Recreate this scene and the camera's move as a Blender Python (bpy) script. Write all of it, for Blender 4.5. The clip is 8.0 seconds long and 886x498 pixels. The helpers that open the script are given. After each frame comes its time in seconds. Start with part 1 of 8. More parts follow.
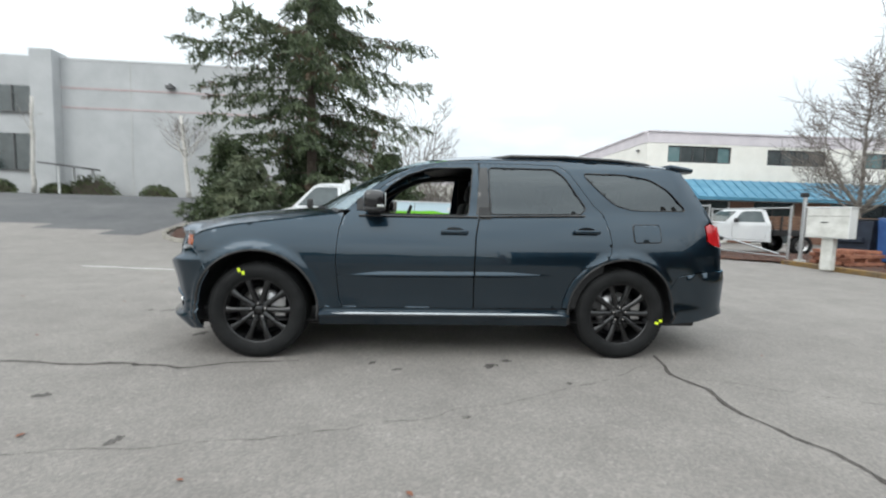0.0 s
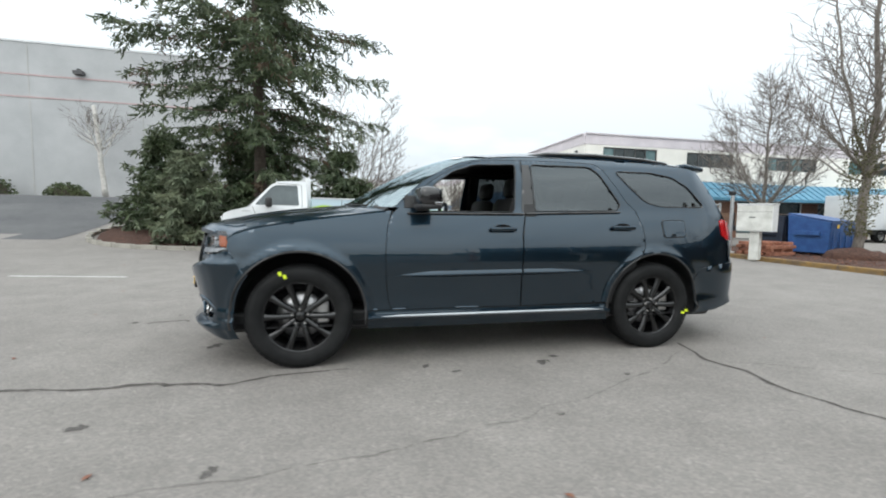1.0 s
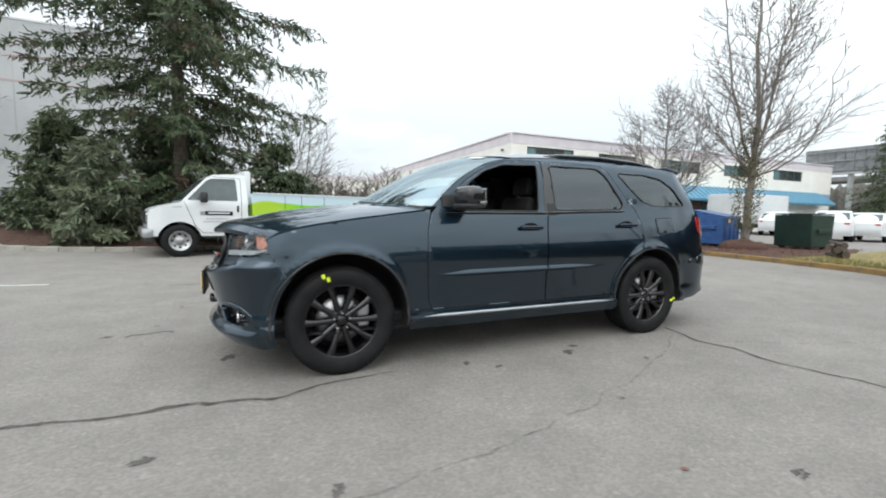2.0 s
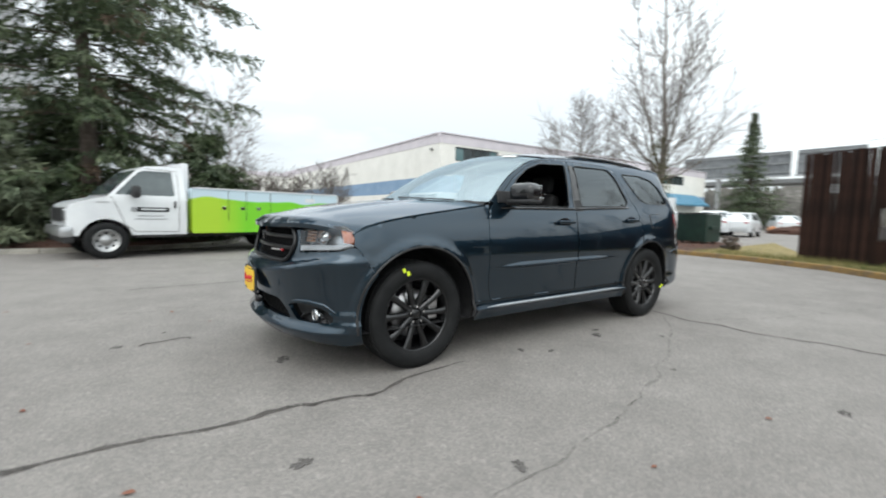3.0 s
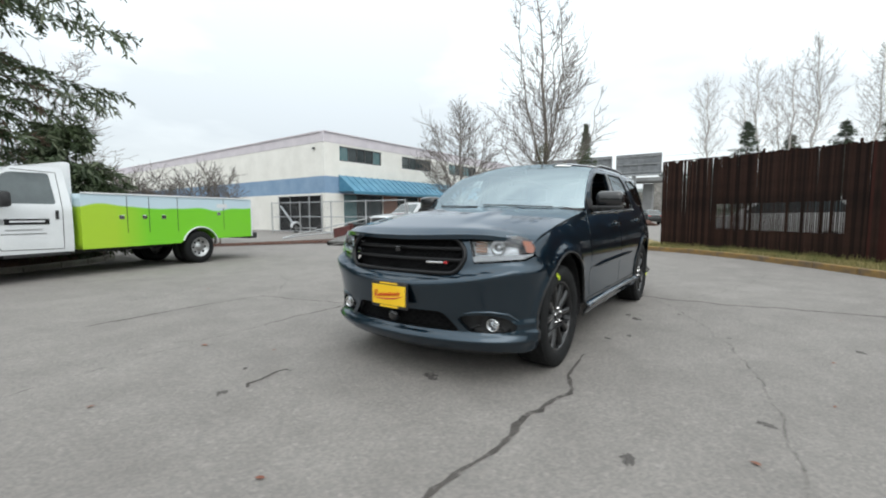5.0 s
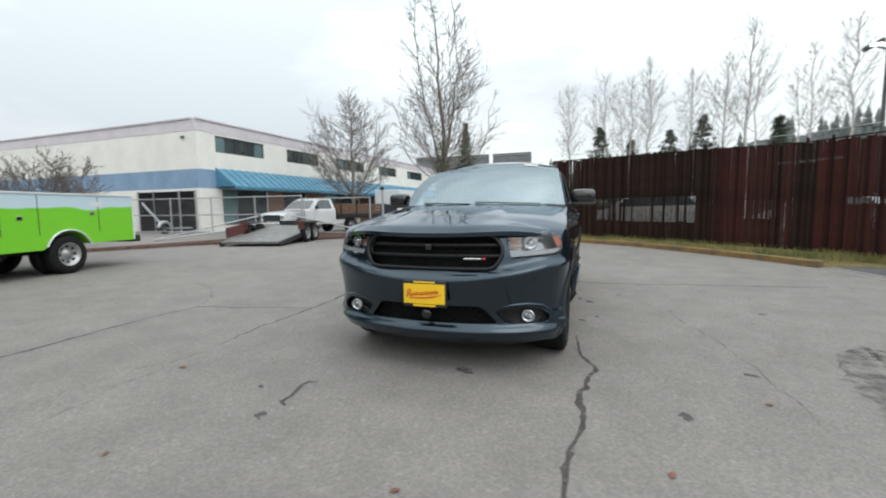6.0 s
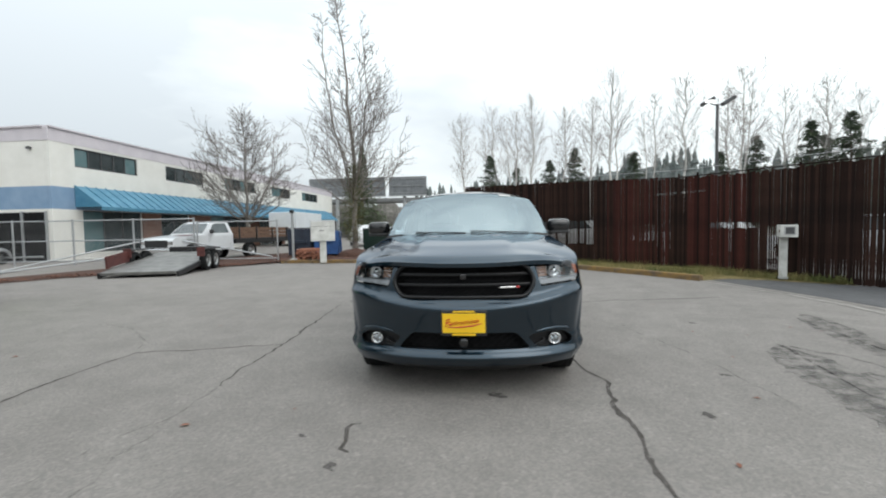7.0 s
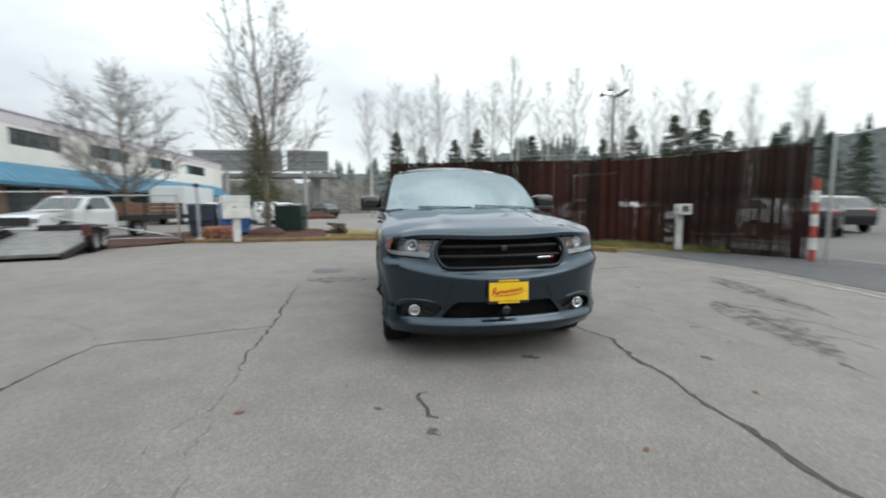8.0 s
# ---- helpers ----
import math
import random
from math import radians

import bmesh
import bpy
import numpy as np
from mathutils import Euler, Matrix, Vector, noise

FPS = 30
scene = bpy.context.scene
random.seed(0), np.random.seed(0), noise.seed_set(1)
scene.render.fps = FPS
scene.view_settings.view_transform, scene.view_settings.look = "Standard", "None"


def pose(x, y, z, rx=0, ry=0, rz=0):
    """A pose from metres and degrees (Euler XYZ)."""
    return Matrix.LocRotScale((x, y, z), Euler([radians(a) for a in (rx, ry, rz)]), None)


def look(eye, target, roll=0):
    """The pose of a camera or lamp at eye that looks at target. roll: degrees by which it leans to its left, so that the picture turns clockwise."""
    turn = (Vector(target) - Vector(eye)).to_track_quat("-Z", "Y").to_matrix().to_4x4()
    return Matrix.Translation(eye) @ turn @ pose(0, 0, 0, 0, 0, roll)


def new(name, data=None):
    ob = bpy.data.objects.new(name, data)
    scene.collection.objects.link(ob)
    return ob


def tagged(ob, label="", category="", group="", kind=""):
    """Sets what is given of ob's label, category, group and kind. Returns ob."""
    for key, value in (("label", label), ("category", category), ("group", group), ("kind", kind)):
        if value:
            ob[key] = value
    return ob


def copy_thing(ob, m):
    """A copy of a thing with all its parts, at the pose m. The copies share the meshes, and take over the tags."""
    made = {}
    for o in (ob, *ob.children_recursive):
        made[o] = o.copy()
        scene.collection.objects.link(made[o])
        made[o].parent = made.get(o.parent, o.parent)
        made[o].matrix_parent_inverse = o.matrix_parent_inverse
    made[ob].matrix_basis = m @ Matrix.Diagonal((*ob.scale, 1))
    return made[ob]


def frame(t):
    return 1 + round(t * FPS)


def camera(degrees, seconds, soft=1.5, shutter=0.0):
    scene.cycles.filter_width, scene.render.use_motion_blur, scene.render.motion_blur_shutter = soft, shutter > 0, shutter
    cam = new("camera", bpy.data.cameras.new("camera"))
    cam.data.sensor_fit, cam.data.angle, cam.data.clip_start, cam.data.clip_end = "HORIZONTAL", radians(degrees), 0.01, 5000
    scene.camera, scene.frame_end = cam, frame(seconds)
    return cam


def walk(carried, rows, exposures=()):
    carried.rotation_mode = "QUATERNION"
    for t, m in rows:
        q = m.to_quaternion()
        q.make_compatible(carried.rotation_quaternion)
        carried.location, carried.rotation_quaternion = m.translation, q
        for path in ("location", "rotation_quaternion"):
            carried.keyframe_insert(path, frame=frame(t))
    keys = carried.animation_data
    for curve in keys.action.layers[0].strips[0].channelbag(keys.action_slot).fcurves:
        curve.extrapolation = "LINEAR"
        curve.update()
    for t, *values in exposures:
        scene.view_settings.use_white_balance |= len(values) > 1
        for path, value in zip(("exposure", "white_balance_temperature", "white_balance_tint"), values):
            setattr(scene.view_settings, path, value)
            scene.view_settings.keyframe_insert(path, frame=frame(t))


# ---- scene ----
cam = camera(92.6, 8.0, 1.9, 0.5)
PATH = [
    (0, (0.393, 0.346, 1.196), (0.542, 2.334, 1.039), 1.6),
    (0.5, (-0.052, 0.415, 1.169), (0.278, 2.373, 0.927), 3.6),
    (1, (-0.512, 0.554, 1.163), (-0.061, 2.496, 1.008), 1.1),
    (1.5, (-0.973, 0.701, 1.162), (-0.413, 2.612, 0.974), 2.7),
    (1.7, (-1.141, 0.741, 1.175), (-0.434, 2.605, 1.007), 1.3),
    (2.8, (-2.244, 1.194, 1.139), (-1.233, 2.909, 0.946), 3.0),
    (3, (-2.458, 1.291, 1.121), (-1.293, 2.908, 0.954), 1.3),
    (3.5, (-2.87, 1.577, 1.123), (-1.597, 3.107, 0.931), 0.6),
    (4, (-3.262, 1.927, 1.133), (-1.876, 3.357, 0.948), 1.9),
    (4.2, (-3.424, 2.072, 1.123), (-1.921, 3.383, 0.977), 1.0),
    (5.3, (-4.192, 2.958, 1.192), (-2.486, 3.985, 1.013), -0.5),
    (5.5, (-4.327, 3.144, 1.199), (-2.53, 4.004, 1.025), -1.2),
    (6, (-4.533, 3.63, 1.201), (-2.654, 4.288, 1.011), -0.8),
    (6.5, (-4.679, 4.116, 1.255), (-2.724, 4.51, 1.116), -1.6),
    (7, (-4.825, 4.639, 1.286), (-2.833, 4.798, 1.191), -1.0),
    (7.5, (-4.86, 5.196, 1.266), (-2.867, 5.258, 1.103), -0.2),
    (8, (-4.867, 5.744, 1.26), (-2.903, 5.429, 1.057), -0.6),
]
walk(cam, [(t, look(eye, target, roll)) for t, eye, target, roll in PATH], exposures=[(0, 0.3), (3.5, 0.28), (5.5, 0.04), (8, -0.05)])

# ---- sky and sun: a bright overcast day ----
world = bpy.data.worlds.new("overcast_sky")
scene.world = world
world.use_nodes = True
wn, wl = world.node_tree.nodes, world.node_tree.links
wn.clear()
w_out = wn.new("ShaderNodeOutputWorld")
w_bg = wn.new("ShaderNodeBackground")
w_sky = wn.new("ShaderNodeTexSky")
w_sky.sky_type = "NISHITA"
w_sky.sun_disc = False
w_sky.sun_elevation, w_sky.sun_rotation = radians(46), radians(222)
w_sky.dust_density, w_sky.air_density = 3.0, 0.8
w_tc = wn.new("ShaderNodeTexCoord")
w_map = wn.new("ShaderNodeMapping")
w_map.inputs["Scale"].default_value = (1.6, 1.6, 5.0)
w_noise = wn.new("ShaderNodeTexNoise")
w_noise.inputs["Scale"].default_value = 1.3
w_noise.inputs["Detail"].default_value = 5.0
w_noise.inputs["Roughness"].default_value = 0.5
w_ramp = wn.new("ShaderNodeValToRGB")
w_ramp.color_ramp.elements[0].position, w_ramp.color_ramp.elements[1].position = 0.3, 0.75
w_ramp.color_ramp.elements[0].color = (7.5, 8.2, 8.6, 1)
w_ramp.color_ramp.elements[1].color = (12.2, 12.95, 12.9, 1)
w_mix = wn.new("ShaderNodeMix")
w_mix.data_type = "RGBA"
w_mix.inputs["Factor"].default_value = 0.9
wl.new(w_tc.outputs["Generated"], w_map.inputs["Vector"])
wl.new(w_map.outputs["Vector"], w_noise.inputs["Vector"])
w_dot = wn.new("ShaderNodeVectorMath")
w_dot.operation = "DOT_PRODUCT"
w_dot.inputs[1].default_value = (-0.03, -0.17, 0.0)
w_add = wn.new("ShaderNodeMath")
w_add.operation = "MULTIPLY_ADD"
w_add.inputs[1].default_value = 1.0
wl.new(w_tc.outputs["Generated"], w_dot.inputs[0])
wl.new(w_dot.outputs["Value"], w_add.inputs[0])
wl.new(w_noise.outputs["Fac"], w_add.inputs[2])
wl.new(w_add.outputs["Value"], w_ramp.inputs["Fac"])
wl.new(w_sky.outputs["Color"], w_mix.inputs["A"])
wl.new(w_ramp.outputs["Color"], w_mix.inputs["B"])
w_sep, w_up, w_gain = wn.new("ShaderNodeSeparateXYZ"), wn.new("ShaderNodeMapRange"), wn.new("ShaderNodeVectorMath")
w_up.inputs["From Min"].default_value, w_up.inputs["From Max"].default_value = 0.0, 1.0
w_up.inputs["To Min"].default_value, w_up.inputs["To Max"].default_value = 0.85, 2.1
w_gain.operation = "SCALE"
wl.new(w_tc.outputs["Generated"], w_sep.inputs["Vector"])
wl.new(w_sep.outputs["Z"], w_up.inputs["Value"])
wl.new(w_mix.outputs["Result"], w_gain.inputs[0])
wl.new(w_up.outputs["Result"], w_gain.inputs["Scale"])
wl.new(w_gain.outputs["Vector"], w_bg.inputs["Color"])
w_bg.inputs["Strength"].default_value = 0.1
wl.new(w_bg.outputs["Background"], w_out.inputs["Surface"])

sun = new("sun", bpy.data.lights.new("sun", "SUN"))
sun.data.energy, sun.data.angle, sun.data.color = 0.6, radians(40), (1.0, 0.985, 0.97)
sun.matrix_world = look((-9, -10, 14), (0, 0, 0))


# ---- materials ----
def nodes_of(name):
    m = bpy.data.materials.new(name)
    m.use_nodes = True
    return m, m.node_tree.nodes, m.node_tree.links, m.node_tree.nodes["Principled BSDF"]


def mat(name, c1, c2=None, scale=6.0, rough=0.7, metal=0.0, bump=0.0, bump_scale=40.0, coat=0.0, contrast=(0.35, 0.65), rvar=0.0, vary=0.0,
        stretch=(1, 1, 1), fine=0.0, spec=0.5):
    """Surface with mottling between two colours at two scales, fine relief and, if asked, variation from piece to piece."""
    m, n, l, b = nodes_of(name)
    b.inputs["Roughness"].default_value, b.inputs["Metallic"].default_value = rough, metal
    b.inputs["Coat Weight"].default_value, b.inputs["Coat Roughness"].default_value = coat, 0.03
    b.inputs["Specular IOR Level"].default_value = spec
    tc = n.new("ShaderNodeTexCoord")
    mp = n.new("ShaderNodeMapping")
    mp.inputs["Scale"].default_value = stretch
    l.new(tc.outputs["Object"], mp.inputs["Vector"])
    if c2 is None:
        c2 = tuple(min(1, v * 1.25 + 0.004) for v in c1)
    t1 = n.new("ShaderNodeTexNoise")
    t1.inputs["Scale"].default_value, t1.inputs["Detail"].default_value, t1.inputs["Roughness"].default_value = scale, 6.0, 0.62
    l.new(mp.outputs["Vector"], t1.inputs["Vector"])
    r = n.new("ShaderNodeValToRGB")
    r.color_ramp.elements[0].position, r.color_ramp.elements[1].position = contrast
    r.color_ramp.elements[0].color, r.color_ramp.elements[1].color = (*c1, 1), (*c2, 1)
    l.new(t1.outputs["Fac"], r.inputs["Fac"])
    colour = r.outputs["Color"]
    t2 = n.new("ShaderNodeTexNoise")
    t2.inputs["Scale"].default_value, t2.inputs["Detail"].default_value = bump_scale, 3.0
    l.new(mp.outputs["Vector"], t2.inputs["Vector"])
    if fine:
        mr = n.new("ShaderNodeMapRange")
        mr.inputs["From Min"].default_value, mr.inputs["From Max"].default_value = 0.3, 0.7
        mr.inputs["To Min"].default_value, mr.inputs["To Max"].default_value = 1 - fine, 1 + fine
        l.new(t2.outputs["Fac"], mr.inputs["Value"])
        mx = n.new("ShaderNodeVectorMath")
        mx.operation = "SCALE"
        l.new(colour, mx.inputs[0])
        l.new(mr.outputs["Result"], mx.inputs["Scale"])
        colour = mx.outputs["Vector"]
    if vary:
        oi = n.new("ShaderNodeObjectInfo")
        mr = n.new("ShaderNodeMapRange")
        mr.inputs["To Min"].default_value, mr.inputs["To Max"].default_value = 1 - vary, 1 + vary
        l.new(oi.outputs["Random"], mr.inputs["Value"])
        mx = n.new("ShaderNodeVectorMath")
        mx.operation = "SCALE"
        l.new(colour, mx.inputs[0])
        l.new(mr.outputs["Result"], mx.inputs["Scale"])
        colour = mx.outputs["Vector"]
    l.new(colour, b.inputs["Base Color"])
    if rvar:
        mr = n.new("ShaderNodeMapRange")
        mr.inputs["To Min"].default_value, mr.inputs["To Max"].default_value = max(0.02, rough - rvar), min(1, rough + rvar)
        l.new(t1.outputs["Fac"], mr.inputs["Value"])
        l.new(mr.outputs["Result"], b.inputs["Roughness"])
    if bump:
        bp = n.new("ShaderNodeBump")
        bp.inputs["Strength"].default_value, bp.inputs["Distance"].default_value = 1.0, bump
        l.new(t2.outputs["Fac"], bp.inputs["Height"])
        l.new(bp.outputs["Normal"], b.inputs["Normal"])
    return m


def glass_mat(name, tint, gloss=0.04, rough=0.0, colour=(0.95, 0.97, 1)):
    """Thin pane: tinted see-through with a Fresnel reflection."""
    m, n, l, b = nodes_of(name)
    n.remove(b)
    out = n["Material Output"]
    tr = n.new("ShaderNodeBsdfTransparent")
    tr.inputs["Color"].default_value = (*tint, 1)
    gl = n.new("ShaderNodeBsdfGlossy")
    gl.inputs["Roughness"].default_value = rough
    gl.inputs["Color"].default_value = (*colour, 1)
    fr = n.new("ShaderNodeFresnel")
    fr.inputs["IOR"].default_value = 1.5 + gloss
    mx = n.new("ShaderNodeMixShader")
    l.new(fr.outputs["Fac"], mx.inputs["Fac"])
    l.new(tr.outputs["BSDF"], mx.inputs[1])
    l.new(gl.outputs["BSDF"], mx.inputs[2])
    l.new(mx.outputs["Shader"], out.inputs["Surface"])
    return m


def asphalt_mat(name, lo, hi, stone, pale):
    """Worn asphalt: large stains, patches and fine stone chips."""
    m, n, l, b = nodes_of(name)
    b.inputs["Roughness"].default_value = 0.85
    b.inputs["Specular IOR Level"].default_value = 0.3
    tc = n.new("ShaderNodeTexCoord")

    def noise_tex(scale, detail, rough):
        t = n.new("ShaderNodeTexNoise")
        t.inputs["Scale"].default_value, t.inputs["Detail"].default_value, t.inputs["Roughness"].default_value = scale, detail, rough
        l.new(tc.outputs["Object"], t.inputs["Vector"])
        return t

    def ramp(src, p0, p1, c0, c1):
        r = n.new("ShaderNodeValToRGB")
        r.color_ramp.elements[0].position, r.color_ramp.elements[1].position = p0, p1
        r.color_ramp.elements[0].color, r.color_ramp.elements[1].color = (*c0, 1), (*c1, 1)
        l.new(src, r.inputs["Fac"])
        return r.outputs["Color"]

    def mult(a, c):
        x = n.new("ShaderNodeMix")
        x.data_type, x.blend_type = "RGBA", "MULTIPLY"
        x.inputs["Factor"].default_value = 1.0
        l.new(a, x.inputs["A"])
        l.new(c, x.inputs["B"])
        return x.outputs["Result"]

    big = noise_tex(0.28, 4, 0.6)
    mid = noise_tex(2.2, 6, 0.65)
    base = ramp(big.outputs["Fac"], 0.3, 0.7, lo, hi)
    c = mult(base, ramp(mid.outputs["Fac"], 0.25, 0.75, (0.86, 0.86, 0.86), (1.1, 1.1, 1.1)))
    chips = n.new("ShaderNodeTexVoronoi")
    chips.inputs["Scale"].default_value = 75
    l.new(tc.outputs["Object"], chips.inputs["Vector"])
    sep = n.new("ShaderNodeSeparateColor")
    l.new(chips.outputs["Color"], sep.inputs["Color"])
    c = mult(c, ramp(sep.outputs["Red"], 0.0, 1.0, (1 - stone, 1 - stone * 0.97, 1 - stone * 0.92), (1 + stone, 1 + stone * 0.93, 1 + stone * 0.88)))
    pal = n.new("ShaderNodeTexVoronoi")
    pal.inputs["Scale"].default_value = 48
    l.new(tc.outputs["Object"], pal.inputs["Vector"])
    sp2 = n.new("ShaderNodeSeparateColor")
    l.new(pal.outputs["Color"], sp2.inputs["Color"])
    c = mult(c, ramp(sp2.outputs["Green"], 0.93, 0.97, (1, 1, 1), (pale, pale, pale)))
    l.new(c, b.inputs["Base Color"])
    fine = noise_tex(110, 3, 0.7)
    bp = n.new("ShaderNodeBump")
    bp.inputs["Distance"].default_value = 0.006
    l.new(fine.outputs["Fac"], bp.inputs["Height"])
    l.new(bp.outputs["Normal"], b.inputs["Normal"])
    return m


def overlay_mat(name, c1, c2, cover, scale, edge=(0.35, 0.55), rough=0.9):
    """A stain soaked into the ground: dark, broken up and partly see-through."""
    m = mat(name, c1, c2, 9, rough, spec=0.25)
    n, l = m.node_tree.nodes, m.node_tree.links
    tc, t1, mr, tr, mx = n.new("ShaderNodeTexCoord"), n.new("ShaderNodeTexNoise"), n.new("ShaderNodeMapRange"), n.new("ShaderNodeBsdfTransparent"), n.new("ShaderNodeMixShader")
    t1.inputs["Scale"].default_value, t1.inputs["Detail"].default_value, t1.inputs["Roughness"].default_value = scale, 7.0, 0.68
    mr.inputs["From Min"].default_value, mr.inputs["From Max"].default_value = edge
    mr.inputs["To Max"].default_value = cover
    l.new(tc.outputs["Object"], t1.inputs["Vector"])
    l.new(t1.outputs["Fac"], mr.inputs["Value"])
    l.new(mr.outputs["Result"], mx.inputs["Fac"])
    l.new(tr.outputs["BSDF"], mx.inputs[1])
    l.new(n["Principled BSDF"].outputs["BSDF"], mx.inputs[2])
    l.new(mx.outputs["Shader"], n["Material Output"].inputs["Surface"])
    return m


ASPHALT = asphalt_mat("worn_asphalt", (0.196, 0.182, 0.17), (0.24, 0.224, 0.209), 0.15, 1.14)
DARK_ASPHALT = asphalt_mat("new_asphalt", (0.075, 0.077, 0.082), (0.12, 0.12, 0.122), 0.2, 1.1)
MID_ASPHALT = asphalt_mat("grey_asphalt", (0.125, 0.122, 0.118), (0.165, 0.16, 0.155), 0.15, 1.1)
PALE_SEAM = mat("pale_seam", (0.26, 0.245, 0.225), (0.36, 0.34, 0.315), 5, 0.85, fine=0.15)
CRACK = overlay_mat("crack_filler", (0.055, 0.05, 0.046), (0.1, 0.09, 0.083), 0.85, 14, (0.3, 0.5))
FAINT = overlay_mat("old_crack", (0.11, 0.1, 0.093), (0.17, 0.16, 0.15), 0.5, 6, (0.42, 0.66))
STAIN = overlay_mat("oil_stain", (0.07, 0.064, 0.06), (0.12, 0.112, 0.106), 0.9, 16, (0.36, 0.55))
DAMP = overlay_mat("damp_asphalt", (0.085, 0.08, 0.075), (0.12, 0.115, 0.11), 0.6, 6, (0.42, 0.6), 0.6)
LEAF = mat("fallen_leaf", (0.16, 0.05, 0.03), (0.22, 0.09, 0.05), 30, 0.7, vary=0.4)
KERB = mat("yellow_kerb", (0.27, 0.16, 0.045), (0.13, 0.095, 0.062), 3.4, 0.85, bump=0.004, bump_scale=60, fine=0.25)
KERB_GREY = mat("grey_kerb", (0.24, 0.23, 0.2), (0.36, 0.34, 0.3), 3, 0.85, bump=0.003, bump_scale=50, fine=0.2)
MULCH = mat("bark_mulch", (0.038, 0.018, 0.012), (0.105, 0.05, 0.034), 14, 0.95, bump=0.03, bump_scale=45, fine=0.4)
DIRT = mat("dirt", (0.12, 0.085, 0.06), (0.24, 0.18, 0.12), 5, 0.95, bump=0.02, bump_scale=30, fine=0.3)
GRASS = mat("grass_strip", (0.14, 0.12, 0.04), (0.29, 0.22, 0.095), 4, 0.95, bump=0.02, bump_scale=50, fine=0.4)
BLADE = mat("grass_blade", (0.075, 0.105, 0.025), (0.27, 0.22, 0.085), 1.6, 0.8)
WHITE_PAINT = mat("white_line", (0.4, 0.4, 0.38), (0.6, 0.6, 0.57), 8, 0.8)
GREY_WALL = mat("grey_concrete", (0.38, 0.39, 0.4), (0.45, 0.46, 0.47), 0.5, 0.85, bump=0.002, bump_scale=25, fine=0.05)
RED_LINE = mat("faded_red_band", (0.42, 0.3, 0.3), (0.5, 0.4, 0.4), 3, 0.85)
CREAM = mat("cream_concrete", (0.75, 0.735, 0.685), (0.83, 0.815, 0.765), 0.8, 0.8, bump=0.002, bump_scale=25, fine=0.04)
LILAC = mat("lilac_parapet", (0.58, 0.54, 0.575), (0.66, 0.615, 0.645), 1.0, 0.8, fine=0.04)
BLUE_BAND = mat("blue_band", (0.19, 0.3, 0.44), (0.25, 0.36, 0.5), 0.9, 0.8, fine=0.04)
AWNING = mat("blue_awning", (0.075, 0.24, 0.36), (0.13, 0.32, 0.45), 2, 0.36, metal=0.3, fine=0.05)
# near-black for dark parts, and for sheets that stand in for shaded depth
DARK = mat("black_parts_and_shade", (0.006, 0.006, 0.0065), (0.012, 0.012, 0.013), 5, 0.8, spec=0.15)
WIN_GLASS = mat("dark_pane", (0.02, 0.03, 0.032), (0.05, 0.065, 0.07), 0.9, 0.08, spec=0.9)
WIN_TEAL = mat("teal_pane", (0.08, 0.16, 0.17), (0.14, 0.22, 0.23), 1.2, 0.1, spec=0.8)
FRAME = mat("window_frame", (0.05, 0.05, 0.055), (0.09, 0.09, 0.09), 8, 0.5)
BRICK = mat("brown_brick", (0.2, 0.1, 0.07), (0.3, 0.17, 0.12), 14, 0.85)
GALV = mat("galvanised_steel", (0.38, 0.39, 0.4), (0.55, 0.56, 0.57), 20, 0.45, metal=0.8, rvar=0.1)
SLAT = mat("brown_slat", (0.012, 0.0062, 0.0046), (0.037, 0.0175, 0.0125), 1.4, 0.85, spec=0.18, stretch=(6, 6, 0.7), vary=0.55, fine=0.25, bump=0.002, bump_scale=30)
SLAT_RED = mat("red_brown_slat", (0.034, 0.0105, 0.008), (0.062, 0.019, 0.0145), 1.6, 0.85, spec=0.18, stretch=(6, 6, 0.7), vary=0.35, fine=0.2)
WHITE_MET = mat("white_enamel", (0.66, 0.67, 0.67), (0.76, 0.77, 0.77), 1.5, 0.3, coat=0.4, fine=0.02)
DIRTY_WHITE = mat("dirty_white", (0.48, 0.48, 0.45), (0.7, 0.7, 0.67), 3, 0.6, fine=0.06)
BLACK_PL = mat("black_plastic", (0.012, 0.012, 0.013), (0.024, 0.024, 0.025), 20, 0.5, bump=0.0006, bump_scale=300)
RUBBER = mat("tyre_rubber", (0.0065, 0.007, 0.0075), (0.013, 0.0135, 0.014), 9, 0.7, bump=0.0006, bump_scale=120, spec=0.22)
RUST_WOOD = mat("brown_boards", (0.1, 0.055, 0.035), (0.2, 0.12, 0.08), 3, 0.85, stretch=(1, 1, 6))
BARK = mat("grey_bark", (0.13, 0.115, 0.1), (0.26, 0.235, 0.21), 7, 0.9, stretch=(2, 2, 0.5), bump=0.006, bump_scale=30, fine=0.2)
TWIG = mat("twig", (0.105, 0.09, 0.08), (0.18, 0.155, 0.14), 4, 0.9)
PALE_BARK = mat("pale_bark", (0.42, 0.4, 0.37), (0.62, 0.6, 0.57), 6, 0.85, fine=0.2)
SPRUCE_BARK = mat("spruce_bark", (0.05, 0.038, 0.03), (0.1, 0.08, 0.065), 9, 0.95)
NEEDLE = mat("spruce_needles", (0.03, 0.05, 0.024), (0.085, 0.115, 0.05), 1.1, 0.75, fine=0.35, bump_scale=9)
NEEDLE_TIP = mat("spruce_tips", (0.075, 0.1, 0.06), (0.15, 0.17, 0.1), 1.3, 0.75, fine=0.3, bump_scale=9)
